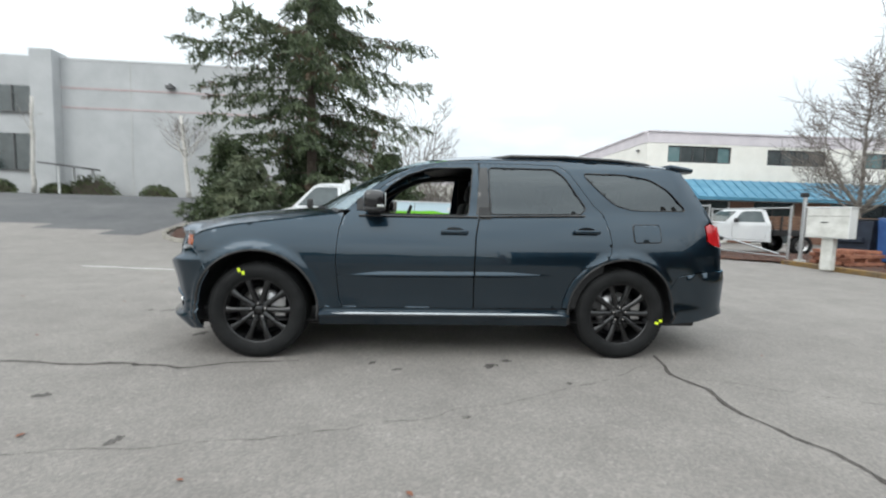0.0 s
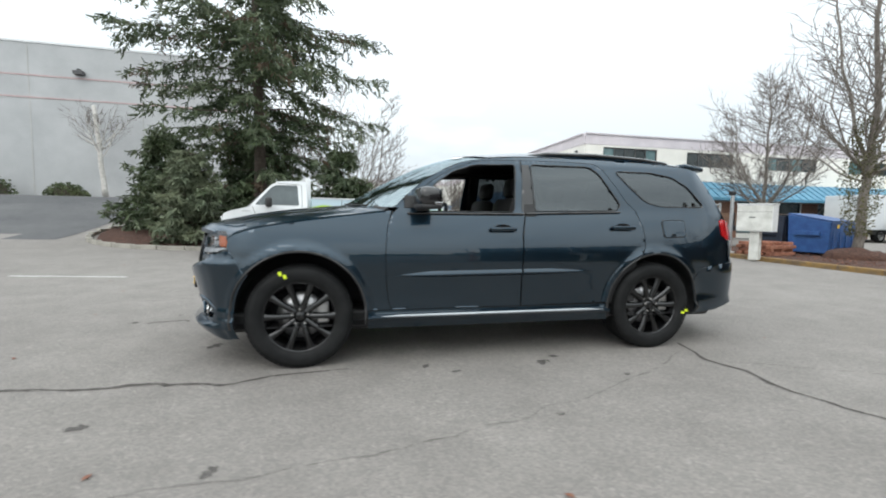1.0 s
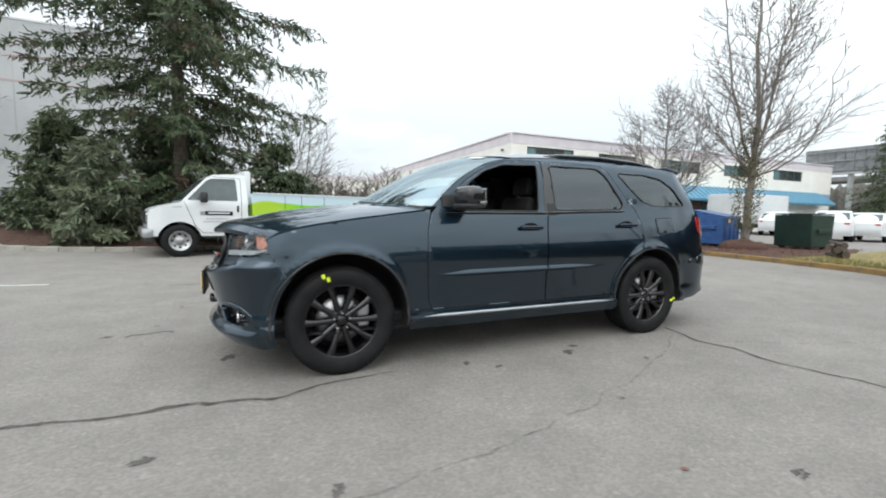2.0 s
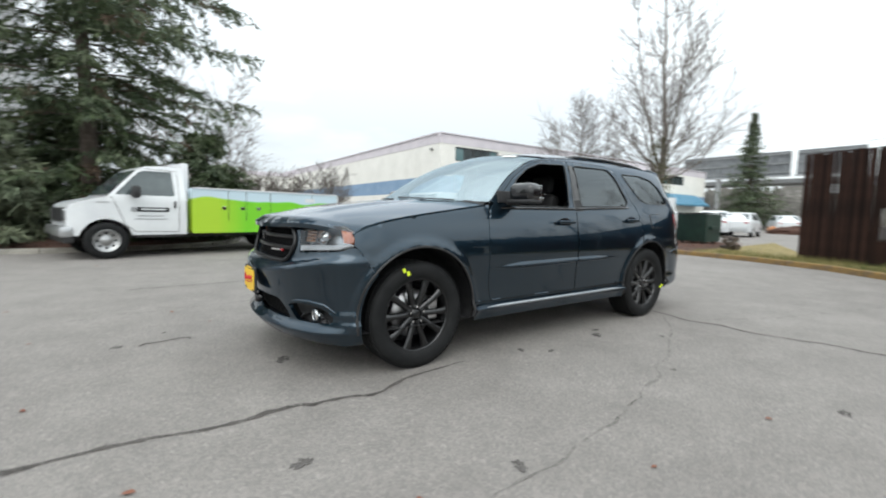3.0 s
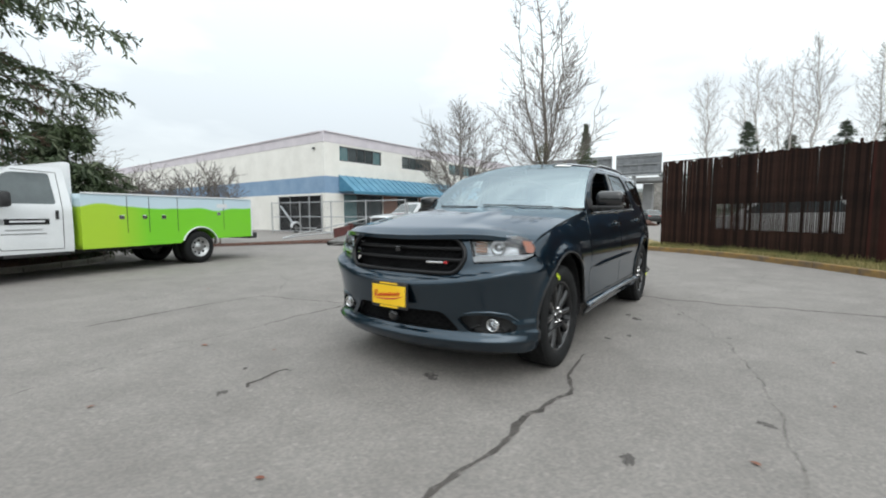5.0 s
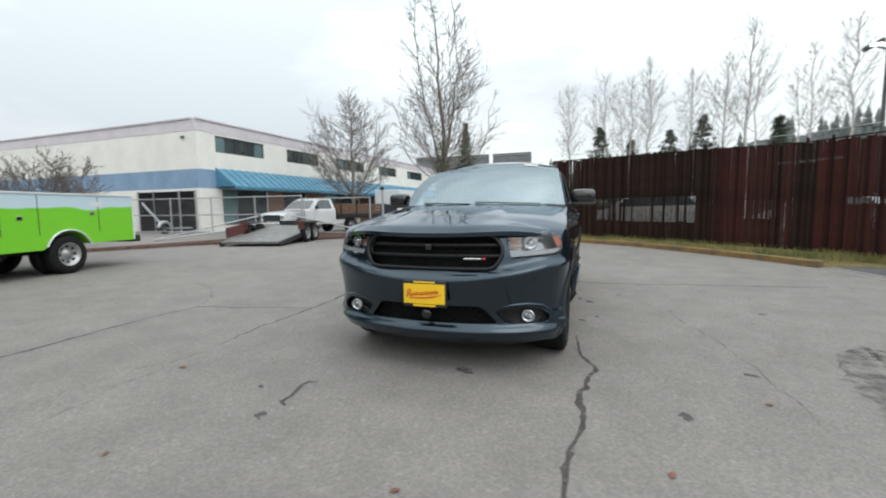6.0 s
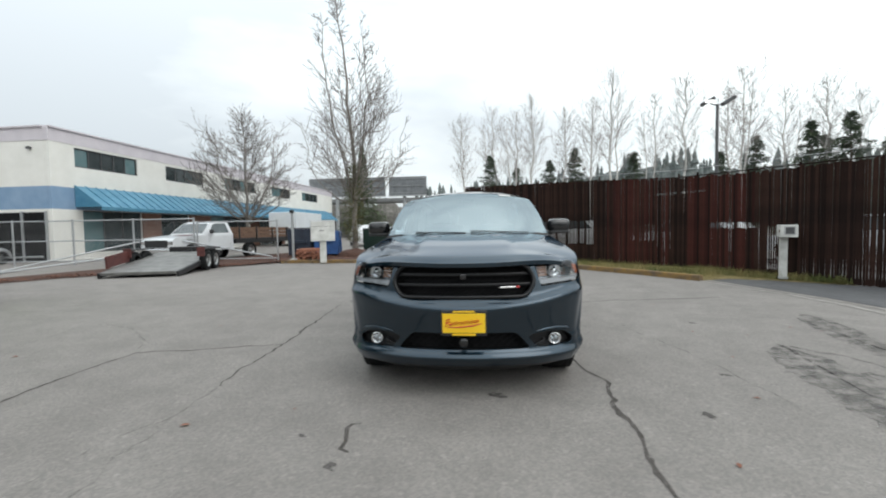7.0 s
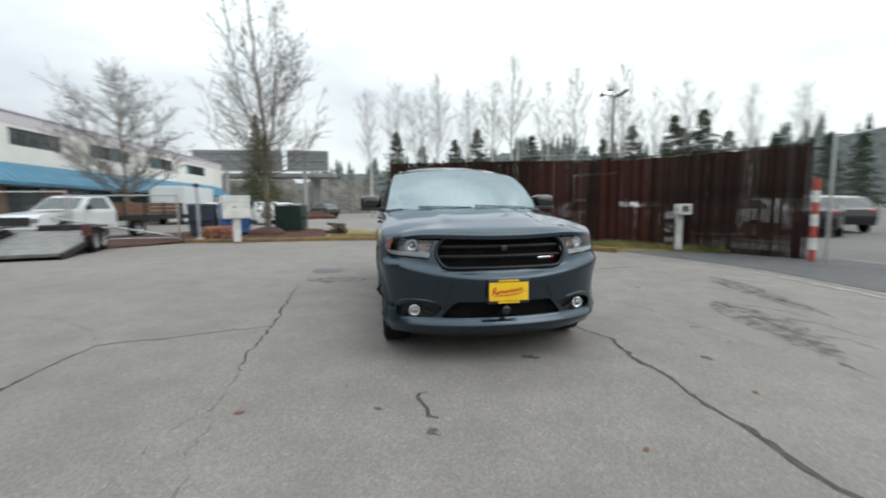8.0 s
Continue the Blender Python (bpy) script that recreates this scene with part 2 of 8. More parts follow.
DEAD_NEEDLE = mat("brown_cones", (0.075, 0.05, 0.03), (0.13, 0.09, 0.06), 1.3, 0.8, fine=0.3, bump_scale=9)
FIR = mat("far_fir", (0.03, 0.045, 0.03), (0.06, 0.08, 0.05), 0.6, 0.9, fine=0.3, bump_scale=4)
BUSH = mat("bush_leaf", (0.04, 0.06, 0.025), (0.1, 0.12, 0.05), 2, 0.8, fine=0.3)
IVY = mat("ivy_leaf", (0.05, 0.06, 0.02), (0.14, 0.12, 0.05), 3, 0.8, fine=0.3)
# the hill's woods and conifers: distance haze is mixed into these greyed colours
HILL_HAZE = mat("hill_woods_haze", (0.12, 0.138, 0.135), (0.19, 0.205, 0.2), 0.2, 0.95, fine=0.3, bump_scale=0.6)
HILL_FIR_HAZE = mat("hill_conifers_haze", (0.1, 0.118, 0.115), (0.155, 0.175, 0.168), 0.05, 0.95, fine=0.3, bump_scale=0.4)
# paler than TWIG: the hazy look of distant thin twigs is in the colour
FAR_TWIG_HAZE = mat("far_twig_haze", (0.19, 0.172, 0.16), (0.29, 0.265, 0.245), 2, 0.95)
THICKET = mat("brown_thicket", (0.09, 0.085, 0.075), (0.19, 0.18, 0.165), 0.5, 0.95, fine=0.35, bump_scale=3)
CONCRETE = mat("far_concrete", (0.36, 0.36, 0.35), (0.46, 0.46, 0.45), 0.4, 0.9)


# ---- building helpers ----
def mesh_ob(name, verts, faces, material, parent=None, label="", smooth=False, autosmooth=None):
    me = bpy.data.meshes.new(name)
    me.from_pydata([tuple(v) for v in verts], [], [tuple(f) for f in faces])
    if smooth:
        me.polygons.foreach_set("use_smooth", [True] * len(me.polygons))
        if autosmooth:
            me.set_sharp_from_angle(angle=radians(autosmooth))
    me.materials.append(material)
    me.update()
    ob = new(name, me)
    if parent is not None:
        ob.parent = parent
    if label:
        ob["label"] = label
    return ob


def part(name, bm, material, parent=None, label="", smooth=False, autosmooth=35):
    me = bpy.data.meshes.new(name)
    bmesh.ops.recalc_face_normals(bm, faces=bm.faces)
    bm.to_mesh(me)
    bm.free()
    if smooth:
        me.polygons.foreach_set("use_smooth", [True] * len(me.polygons))
        me.set_sharp_from_angle(angle=radians(autosmooth))
    me.materials.append(material)
    ob = new(name, me)
    if parent is not None:
        ob.parent = parent
    if label:
        ob["label"] = label
    return ob


def thing(name, loc=(0, 0, 0), rz=0.0, label="", category="", group="", kind=""):
    ob = new(name)
    ob.matrix_basis = pose(*loc, 0, 0, rz)
    return tagged(ob, label, category, group, kind)


def box(size, at=(0, 0, 0), bevel=0.0, turn=None, bm=None, segs=2):
    """A bevelled block; added to bm when that is given."""
    b = bmesh.new()
    bmesh.ops.create_cube(b, size=1.0)
    for v in b.verts:
        v.co = Vector((v.co.x * size[0], v.co.y * size[1], v.co.z * size[2]))
    if bevel:
        bmesh.ops.bevel(b, geom=b.edges[:], offset=bevel, segments=segs, affect="EDGES", profile=0.5)
    m = Matrix.Translation(at) @ (turn or Matrix())
    bmesh.ops.transform(b, matrix=m, verts=b.verts)
    if bm is None:
        return b
    me = bpy.data.meshes.new("tmp")
    b.to_mesh(me)
    b.free()
    bm.from_mesh(me)
    bpy.data.meshes.remove(me)
    return bm


def tube_data(points, radii, sides=6, closed=False, caps=True):
    """Verts and faces of a tube swept along points."""
    P = [Vector(p) for p in points]
    n = len(P)
    if not hasattr(radii, "__len__"):
        radii = [radii] * n
    V, F = [], []
    ref = None
    for i in range(n):
        a = P[(i - 1) % n] if (closed or i > 0) else P[i]
        c = P[(i + 1) % n] if (closed or i < n - 1) else P[i]
        d = (c - a).normalized()
        if ref is None:
            ref = d.cross(Vector((0, 0, 1)))
            if ref.length < 1e-3:
                ref = d.cross(Vector((1, 0, 0)))
        ref = (ref - d * ref.dot(d))
        ref.normalize()
        o = d.cross(ref)
        for k in range(sides):
            a2 = 2 * math.pi * k / sides
            V.append(P[i] + (ref * math.cos(a2) + o * math.sin(a2)) * radii[i])
    m = n if closed else n - 1
    for i in range(m):
        for k in range(sides):
            k2 = (k + 1) % sides
            j = (i + 1) % n
            F.append((i * sides + k, i * sides + k2, j * sides + k2, j * sides + k))
    if caps and not closed:
        F.append(tuple(range(sides - 1, -1, -1)))
        F.append(tuple((n - 1) * sides + k for k in range(sides)))
    return V, F


def tube(name, points, radii, material, parent=None, sides=8, closed=False, label=""):
    V, F = tube_data(points, radii, sides, closed)
    return mesh_ob(name, V, F, material, parent, label, smooth=True, autosmooth=60)


def joined(name, pieces, material, parent=None, label="", smooth=False):
    V, F = [], []
    for v, f in pieces:
        o = len(V)
        V += v
        F += [tuple(i + o for i in q) for q in f]
    return mesh_ob(name, V, F, material, parent, label, smooth)


def lathe(profile, segs=32, axis="y"):
    """Verts and faces of a profile of (radius, height) spun round an axis."""
    V, F = [], []
    n = len(profile)
    for i in range(segs):
        a = 2 * math.pi * i / segs
        for r, h in profile:
            if axis == "y":
                V.append((r * math.cos(a), h, r * math.sin(a)))
            else:
                V.append((r * math.cos(a), r * math.sin(a), h))
    for i in range(segs):
        j = (i + 1) % segs
        for k in range(n - 1):
            F.append((i * n + k, i * n + k + 1, j * n + k + 1, j * n + k))
    return V, F


def smooth01(t):
    t = max(0.0, min(1.0, t))
    return t * t * (3 - 2 * t)


def curve(*nodes):
    """Smooth curve through (x, y) nodes, flat outside them (monotone cubic)."""
    X = np.array([p[0] for p in nodes], float)
    Y = np.array([p[1] for p in nodes], float)
    h = np.diff(X)
    d = np.diff(Y) / h
    m = np.zeros(len(X))
    m[0], m[-1] = d[0], d[-1]
    for i in range(1, len(X) - 1):
        m[i] = 0 if d[i - 1] * d[i] <= 0 else (h[i - 1] + h[i]) / (h[i - 1] / d[i] + h[i] / d[i - 1]) if True else 0

    def f(x):
        x = min(max(x, X[0]), X[-1])
        i = min(int(np.searchsorted(X, x, side="right")) - 1, len(X) - 2)
        i = max(i, 0)
        t = (x - X[i]) / h[i]
        return float((1 + 2 * t) * (1 - t) ** 2 * Y[i] + t * (1 - t) ** 2 * h[i] * m[i] + t * t * (3 - 2 * t) * Y[i + 1] + t * t * (t - 1) * h[i] * m[i + 1])
    return f


def terrain(x, y):
    """Ground height: flat yard, a drive that climbs towards the grey building."""
    return 1.9 * smooth01((y - 13.5) / 16.0) * smooth01((-1.0 - x) / 9.0)
# ---- ground ----
def sheet(name, xs, ys, material, lift=0.0, parent=None, inside=None):
    V, F, ids = [], [], {}
    for i, x in enumerate(xs):
        for j, y in enumerate(ys):
            ids[i, j] = len(V)
            V.append((x, y, terrain(x, y) + lift))
    for i in range(len(xs) - 1):
        for j in range(len(ys) - 1):
            if inside is None or inside((xs[i] + xs[i + 1]) / 2, (ys[j] + ys[j + 1]) / 2):
                F.append((ids[i, j], ids[i + 1, j], ids[i + 1, j + 1], ids[i, j + 1]))
    return mesh_ob(name, V, F, material, parent, smooth=True)


gx = [-900, -400, -150, -80] + [-60 + 1.5 * i for i in range(68)] + [60, 110, 220, 500, 900]
gy = [-900, -300, -100, -40, -10, 0, 5, 10] + [12 + 1.0 * i for i in range(24)] + [45, 70, 120, 250, 500, 900]
ground = tagged(sheet("ground", gx, gy, ASPHALT), "worn light grey asphalt yard with cracks and stains", "ground", kind="structure")


def flat_poly(name, pts, z, material, parent=None, label="", low=()):
    """A filled flat outline, following the terrain at its corners."""
    V = [(x, y, terrain(x, y) + (0.008 if k in low else z)) for k, (x, y) in enumerate(pts)]
    return mesh_ob(name, V, [tuple(range(len(V)))], material, parent, label)


def ribbon(name, pts, widths, z, material, parent=None, label="", jitter=0.0, step=0.06, seed=1):
    """A jagged strip on the ground along pts."""
    rnd = random.Random(seed)
    P = []
    for (x0, y0), (x1, y1) in zip(pts, pts[1:]):
        n = max(1, int(math.hypot(x1 - x0, y1 - y0) / step))
        for k in range(n):
            P.append((x0 + (x1 - x0) * k / n, y0 + (y1 - y0) * k / n))
    P.append(pts[-1])
    V, F = [], []
    n = len(P)
    drift = 0.0
    for i, (x, y) in enumerate(P):
        a, c = P[max(0, i - 1)], P[min(n - 1, i + 1)]
        d = Vector((c[0] - a[0], c[1] - a[1]))
        d.normalize()
        nx, ny = -d.y, d.x
        drift = drift * 0.75 + rnd.gauss(0, jitter)
        f = i / max(1, n - 1) * (len(widths) - 1)
        k = min(int(f), len(widths) - 2)
        w = (widths[k] + (widths[k + 1] - widths[k]) * (f - k)) * rnd.uniform(0.45, 1.3)
        cx, cy = x + nx * drift, y + ny * drift
        for s in (-1, 1):
            V.append((cx + nx * s * w / 2, cy + ny * s * w / 2, terrain(cx, cy) + z))
    for i in range(n - 1):
        F.append((2 * i, 2 * i + 2, 2 * i + 3, 2 * i + 1))
    return mesh_ob(name, V, F, material, parent, label)


def blot(name, x, y, r, stretch, turn, material, parent, z=0.003, seed=3, n=18):
    rnd = random.Random(seed)
    V = []
    for k in range(n):
        a = 2 * math.pi * k / n
        q = r * rnd.uniform(0.55, 1.15)
        u, v = q * math.cos(a) * stretch, q * math.sin(a)
        V.append((x + u * math.cos(turn) - v * math.sin(turn), y + u * math.sin(turn) + v * math.cos(turn), z))
    return mesh_ob(name, V, [tuple(range(n))], material, parent)


CRACK_LINES = [
    (CRACK, [(-3.6, 3.72), (-3.29, 3.76), (-3.06, 3.71), (-2.62, 3.69), (-2.21, 3.66), (-1.79, 3.7), (-1.4, 3.62), (-1.24, 3.6), (-1.02, 3.69), (-0.48, 3.73)], (0.03, 0.045, 0.035, 0.04, 0.03, 0.015), 0.012),
    (CRACK, [(-6.5, 3.85), (-5.2, 3.8), (-4.3, 3.74), (-3.6, 3.72)], (0.03, 0.035, 0.03), 0.012),
    (CRACK, [(2.57, 3.9), (2.46, 3.43), (2.54, 3.16), (2.48, 2.77), (2.56, 2.5), (2.65, 2.33), (2.65, 2.09), (2.75, 1.4), (2.9, 0.4)], (0.025, 0.035, 0.03, 0.04, 0.035, 0.03), 0.008),
    (FAINT, [(2.4, 3.7), (2.28, 3.6), (1.83, 3.3), (1.28, 3.05), (1.04, 2.95), (0.35, 2.73), (-0.3, 2.56), (-1.0, 2.46), (-1.8, 2.42)], (0.02, 0.022, 0.018, 0.02), 0.01),
    (FAINT, [(-2.9, 6.66), (-2.16, 6.78), (-1.82, 6.8), (-1.5, 6.82)], (0.008, 0.018, 0.02, 0.02), 0.016),
    (CRACK, [(-1.5, 6.82), (-1.13, 6.84), (-0.47, 6.86), (0.96, 6.92), (2.3, 7.0)], (0.016, 0.022, 0.03, 0.022, 0.012), 0.016),
    (CRACK, [(-2.6, 8.3), (-1.58, 8.35), (-1.09, 8.4), (-0.57, 8.34), (-0.44, 7.77), (-0.27, 7.02), (-0.2, 6.88)], (0.025, 0.03, 0.02, 0.025, 0.02), 0.012),
    (FAINT, [(-0.57, 8.34), (-0.1, 8.6), (0.5, 9.3), (0.9, 10.2)], (0.02, 0.02), 0.015),
    (CRACK, [(-2.12, 5.42), (-2.13, 5.48), (-2.19, 5.5), (-2.28, 5.48), (-2.36, 5.45), (-2.45, 5.46), (-2.49, 5.4)], (0.02, 0.035, 0.04, 0.04, 0.045, 0.05, 0.03), 0.004),
    (FAINT, [(2.5, 3.4), (3.4, 3.0), (4.6, 2.6), (6.2, 2.3)], (0.02, 0.02), 0.012),
    (FAINT, [(-2.0, 9.4), (-0.8, 9.9), (0.6, 10.2)], (0.015, 0.02, 0.01), 0.015),
    (FAINT, [(-2.9, 6.66), (-3.3, 6.6), (-3.7, 6.45)], (0.02, 0.015, 0.01), 0.012),
    (FAINT, [(-2.1, 6.78), (-2.4, 6.95), (-2.9, 7.0)], (0.018, 0.012), 0.012),
]
for k, (m, line, widths, jit) in enumerate(CRACK_LINES):
    ribbon("crack", line, [1.05 * w for w in widths], 0.0035, m, ground, jitter=jit, seed=20 + k)
for k, (x, y, r, s, a) in enumerate([(1.05, 3.63, 0.07, 1.8, 0.5), (1.2, 3.75, 0.05, 1.5, 0.2), (1.563, 3.267, 0.04, 1.2, 0.4), (0.742, 2.766, 0.035, 1.3, 0), (0.1, 3.7, 0.04, 1.7, 1),
                                     (-2.63, 5.45, 0.055, 1.5, 0.7), (0.88, 1.846, 0.05, 1.6, 0.3), (-1.9, 3.1, 0.05, 1.8, 0.4), (-1.1, 2.55, 0.05, 1.5, 1.1), (0.3, 3.55, 0.03, 2.2, 0.3),
                                     (-1.6, 4.5, 0.08, 1.6, 1.2), (-2.0, 1.9, 0.03, 1.4, 0.5), (-2.3, 5.75, 0.025, 2, 1)]):
    blot("oil_spot", x, y, r * 0.7, s, a, STAIN, ground, seed=50 + k)
# damp branching stain by the fence side
def stain(name, outline, material, parent, seed, z=0.0025):
    """A ragged flat patch: the outline broken up into small teeth."""
    rnd = random.Random(seed)
    V = []
    for (x0, y0), (x1, y1) in zip(outline, outline[1:] + outline[:1]):
        n = max(2, int(math.hypot(x1 - x0, y1 - y0) / 0.05))
        for k in range(n):
            V.append((x0 + (x1 - x0) * k / n + rnd.gauss(0, 0.022), y0 + (y1 - y0) * k / n + rnd.gauss(0, 0.022), z))
    return mesh_ob(name, V, [tuple(range(len(V)))], material, parent)


stain("damp_patch", [(-0.1, 1.45), (-0.45, 1.78), (-1.0, 1.97), (-1.6, 2.06), (-2.15, 2.18), (-2.2, 2.05), (-1.65, 1.68), (-1.1, 1.4), (-0.6, 1.34)], DAMP, ground, 80)
stain("damp_patch", [(1.5, 0.12), (1.0, 0.45), (0.3, 0.66), (-0.4, 0.8), (-1.1, 0.8), (-0.4, 0.5), (0.5, 0.14), (1.2, 0.0)], DAMP, ground, 81, 0.003)
for k, line in enumerate(([(-0.2, 1.4), (-0.5, 1.15), (-1.0, 1.05)], [(-1.0, 1.35), (-1.3, 1.2), (-1.75, 1.25)], [(-1.5, 1.6), (-1.8, 1.5), (-2.1, 1.6)], [(-2.2, 2.1), (-2.4, 2.2), (-2.5, 2.2)])):
    ribbon("damp_branch", line, (0.07, 0.05, 0.02), 0.003, DAMP, ground, jitter=0.02, seed=310 + k)
# manhole with a darker patch round it, faded parking line
blot("manhole_patch", 2.6, 6.45, 0.35, 1.7, 1.5, DAMP, ground, z=0.002, seed=99)
V, F = lathe([(0.001, 0.012), (0.27, 0.012), (0.29, 0.008), (0.31, 0.004)], 24, "z")
mh = mesh_ob("manhole_cover", V, F, FRAME, None, smooth=True)
mh.location = (3.7, 6.68, 0)
tagged(mh, "round dark iron manhole cover in the asphalt", "manhole cover", kind="structure")
ribbon("parking_line", [(-6.1, 9.2), (-4.2, 8.9)], (0.09, 0.1, 0.07), 0.003, WHITE_PAINT, ground, jitter=0.004)
ribbon("edge_line", [(5.3, -0.4), (4.21, -0.62), (3.17, -0.92), (2.06, -1.02), (1.42, -0.98), (0.0, -0.85), (-2, -0.5)], (0.08, 0.08), 0.007, PALE_SEAM, ground, jitter=0.003)
ribbon("edge_line", [(5.3, -0.6), (3.88, -0.93), (2.79, -1.17), (1.79, -1.28), (1.1, -1.22), (0.0, -1.1), (-2, -0.75)], (0.065, 0.065), 0.007, PALE_SEAM, ground, jitter=0.003)
drive = tagged(sheet("road", [-120, -60, -40] + [-38 + 1.5 * i for i in range(22)], [15.5 + i for i in range(17)], DARK_ASPHALT, 0.006,
                     inside=lambda x, y: y > 17.2 - 0.02 * x + 1.0 * math.sin(x * 0.25) and y < 29.6 and not (x > -9.5 and y < 24)), "dark newer asphalt drive climbing to the grey building", "road", kind="structure")
gate_yard = tagged(flat_poly("pavement_1", [(2.6, -4.5), (-14.0, -4.4), (-24, -60), (70, -60), (16, -6.0), (8.6, -1.7)], 0.003, MID_ASPHALT), "grey asphalt lot beyond the fence", "pavement", kind="structure")
dark_strip = tagged(flat_poly("pavement", [(5.5, -0.68), (3.9, -1.03), (2.8, -1.27), (1.8, -1.38), (0, -1.2), (-3, -0.7), (-4, -4.2), (2.8, -4.3), (5.4, -2.9), (7.2, -1.3)], 0.005, DARK_ASPHALT), "dark asphalt apron along the slatted fence", "pavement", kind="structure")

# ---- kerbs, verge and mulch beds ----
KERB_LINE = [(5.2, -0.45), (6.4, 0.25), (8.0, 1.4), (9.3, 2.5), (10.5, 4.0), (11.2, 5.7), (11.5, 7.6), (11.6, 9.6), (11.7, 11.2), (11.9, 12.6)]


def kerb_run(line, name="kerb"):
    root = thing(name, label="worn yellow-painted concrete kerb along the verge", category="kerb", kind="structure")
    for (x0, y0), (x1, y1) in zip(line, line[1:]):
        L = math.hypot(x1 - x0, y1 - y0)
        n = max(1, round(L / 1.2))
        for k in range(n):
            u, v = k / n, (k + 1) / n
            cx, cy = x0 + (x1 - x0) * (u + v) / 2, y0 + (y1 - y0) * (u + v) / 2
            b = box((L / n - 0.008, 0.16, 0.17), (0, 0, 0.045), 0.02)
            o = part("kerb_stone", b, KERB, root)
            o.matrix_basis = pose(cx, cy, terrain(cx, cy), 0, 0, math.degrees(math.atan2(y1 - y0, x1 - x0)))
    return root


kerb_run(KERB_LINE)
verge = tagged(flat_poly("verge", [(5.2, -0.4), (6.4, 0.3), (8.0, 1.45), (9.3, 2.55), (10.5, 4.05), (11.2, 5.75), (11.5, 7.6), (22, 8.4), (16.5, 6.2), (13.4, 5.0), (12.5, 3.4), (10.4, 0.9), (7.8, -1.1), (4.2, -2.95), (4.4, -2.7), (5.1, -1.95), (5.5, -1.2)], 0.09, GRASS, low=(0, 13, 14, 15, 16)),
               "strip of yellowed grass between kerb and fence", "grass", kind="structure")
bed = tagged(flat_poly("mulch_bed", [(11.5, 7.6), (11.6, 9.6), (11.7, 11.2), (11.9, 12.6), (9.6, 14.6), (6.6, 17.2), (2.0, 19.5), (2.0, 20.6), (7, 19.2), (13.5, 16.8), (19.5, 15.0), (19.5, 9.0), (17, 8.0)], 0.085, MULCH, low=(4, 5, 6, 7, 8)), "brown bark mulch bed behind the kerb", "mulch", kind="structure")

# ---- pale two-storey building with a blue awning ----
def wall_panel(name, x0, x1, z0, z1, y, thick, material, parent, holes=()):
    """A wall in the xz plane (outer face at y, body behind it), with rectangular openings cut through."""
    xs = sorted({x0, x1, *[v for h in holes for v in (h[0], h[1])]})
    zs = sorted({z0, z1, *[v for h in holes for v in (h[2], h[3])]})
    V, F = [], []

    def quad(a, b, c, d):
        o = len(V)
        V.extend((a, b, c, d))
        F.append((o, o + 1, o + 2, o + 3))

    for a, b in zip(xs, xs[1:]):
        for c, d in zip(zs, zs[1:]):
            mx, mz = (a + b) / 2, (c + d) / 2
            if any(h[0] < mx < h[1] and h[2] < mz < h[3] for h in holes):
                continue
            quad((a, y, c), (b, y, c), (b, y, d), (a, y, d))
            quad((a, y + thick, c), (a, y + thick, d), (b, y + thick, d), (b, y + thick, c))
    for h in list(holes) + [(x0, x1, z0, z1)]:
        a, b, c, d = h
        quad((a, y, c), (a, y + thick, c), (b, y + thick, c), (b, y, c))
        quad((a, y, d), (b, y, d), (b, y + thick, d), (a, y + thick, d))
        quad((a, y, c), (a, y, d), (a, y + thick, d), (a, y + thick, c))
        quad((b, y, c), (b, y + thick, c), (b, y + thick, d), (b, y, d))
    return mesh_ob(name, V, F, material, parent)


def strip_window(parent, x0, x1, z0, z1, y, panes, teal=()):
    # near-black sheet behind the panes in place of a shaded room
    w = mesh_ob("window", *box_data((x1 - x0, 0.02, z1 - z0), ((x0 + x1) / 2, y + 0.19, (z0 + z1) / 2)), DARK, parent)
    t = 0.06
    for a, b, c, d in ((x0, x1, z0, z0 + t), (x0, x1, z1 - t, z1), (x0, x0 + t, z0 + t, z1 - t), (x1 - t, x1, z0 + t, z1 - t)):
        mesh_ob("frame", *box_data((b - a, 0.08, d - c), ((a + b) / 2, y + 0.1, (c + d) / 2)), FRAME, w)
    n = panes
    for k in range(n):
        a, b = x0 + t + (x1 - x0 - 2 * t) * k / n, x0 + t + (x1 - x0 - 2 * t) * (k + 1) / n
        mesh_ob("pane", *box_data((b - a - 0.03, 0.012, z1 - z0 - 2 * t), ((a + b) / 2, y + 0.12, (z0 + z1) / 2)), WIN_TEAL if k in teal else WIN_GLASS, w)
        if k:
            mesh_ob("mullion", *box_data((0.05, 0.07, z1 - z0 - 2 * t), (a, y + 0.1, (z0 + z1) / 2)), FRAME, w)
    return w


def box_data(size, at=(0, 0, 0)):
    sx, sy, sz = size[0] / 2, size[1] / 2, size[2] / 2
    V = [(at[0] + x * sx, at[1] + y * sy, at[2] + z * sz) for x in (-1, 1) for y in (-1, 1) for z in (-1, 1)]
    F = [(0, 1, 3, 2), (4, 6, 7, 5), (0, 4, 5, 1), (2, 3, 7, 6), (0, 2, 6, 4), (1, 5, 7, 3)]
    return V, F


shop = thing("warehouse", (14.55, 25.5, 0), -1.5, "cream two-storey commercial building with lilac parapet and blue band", "building")
WINDOWS = [(1.3, 5.3, 4.85, 5.85, 5, (0, 4)), (7.6, 11.4, 4.85, 5.8, 4, ()), (14.0, 18.6, 4.85, 5.8, 4, (0, 2)), (21.6, 25.6, 4.85, 5.8, 4, (0, 1)), (28.5, 33.0, 4.85, 5.8, 4, (0,))]
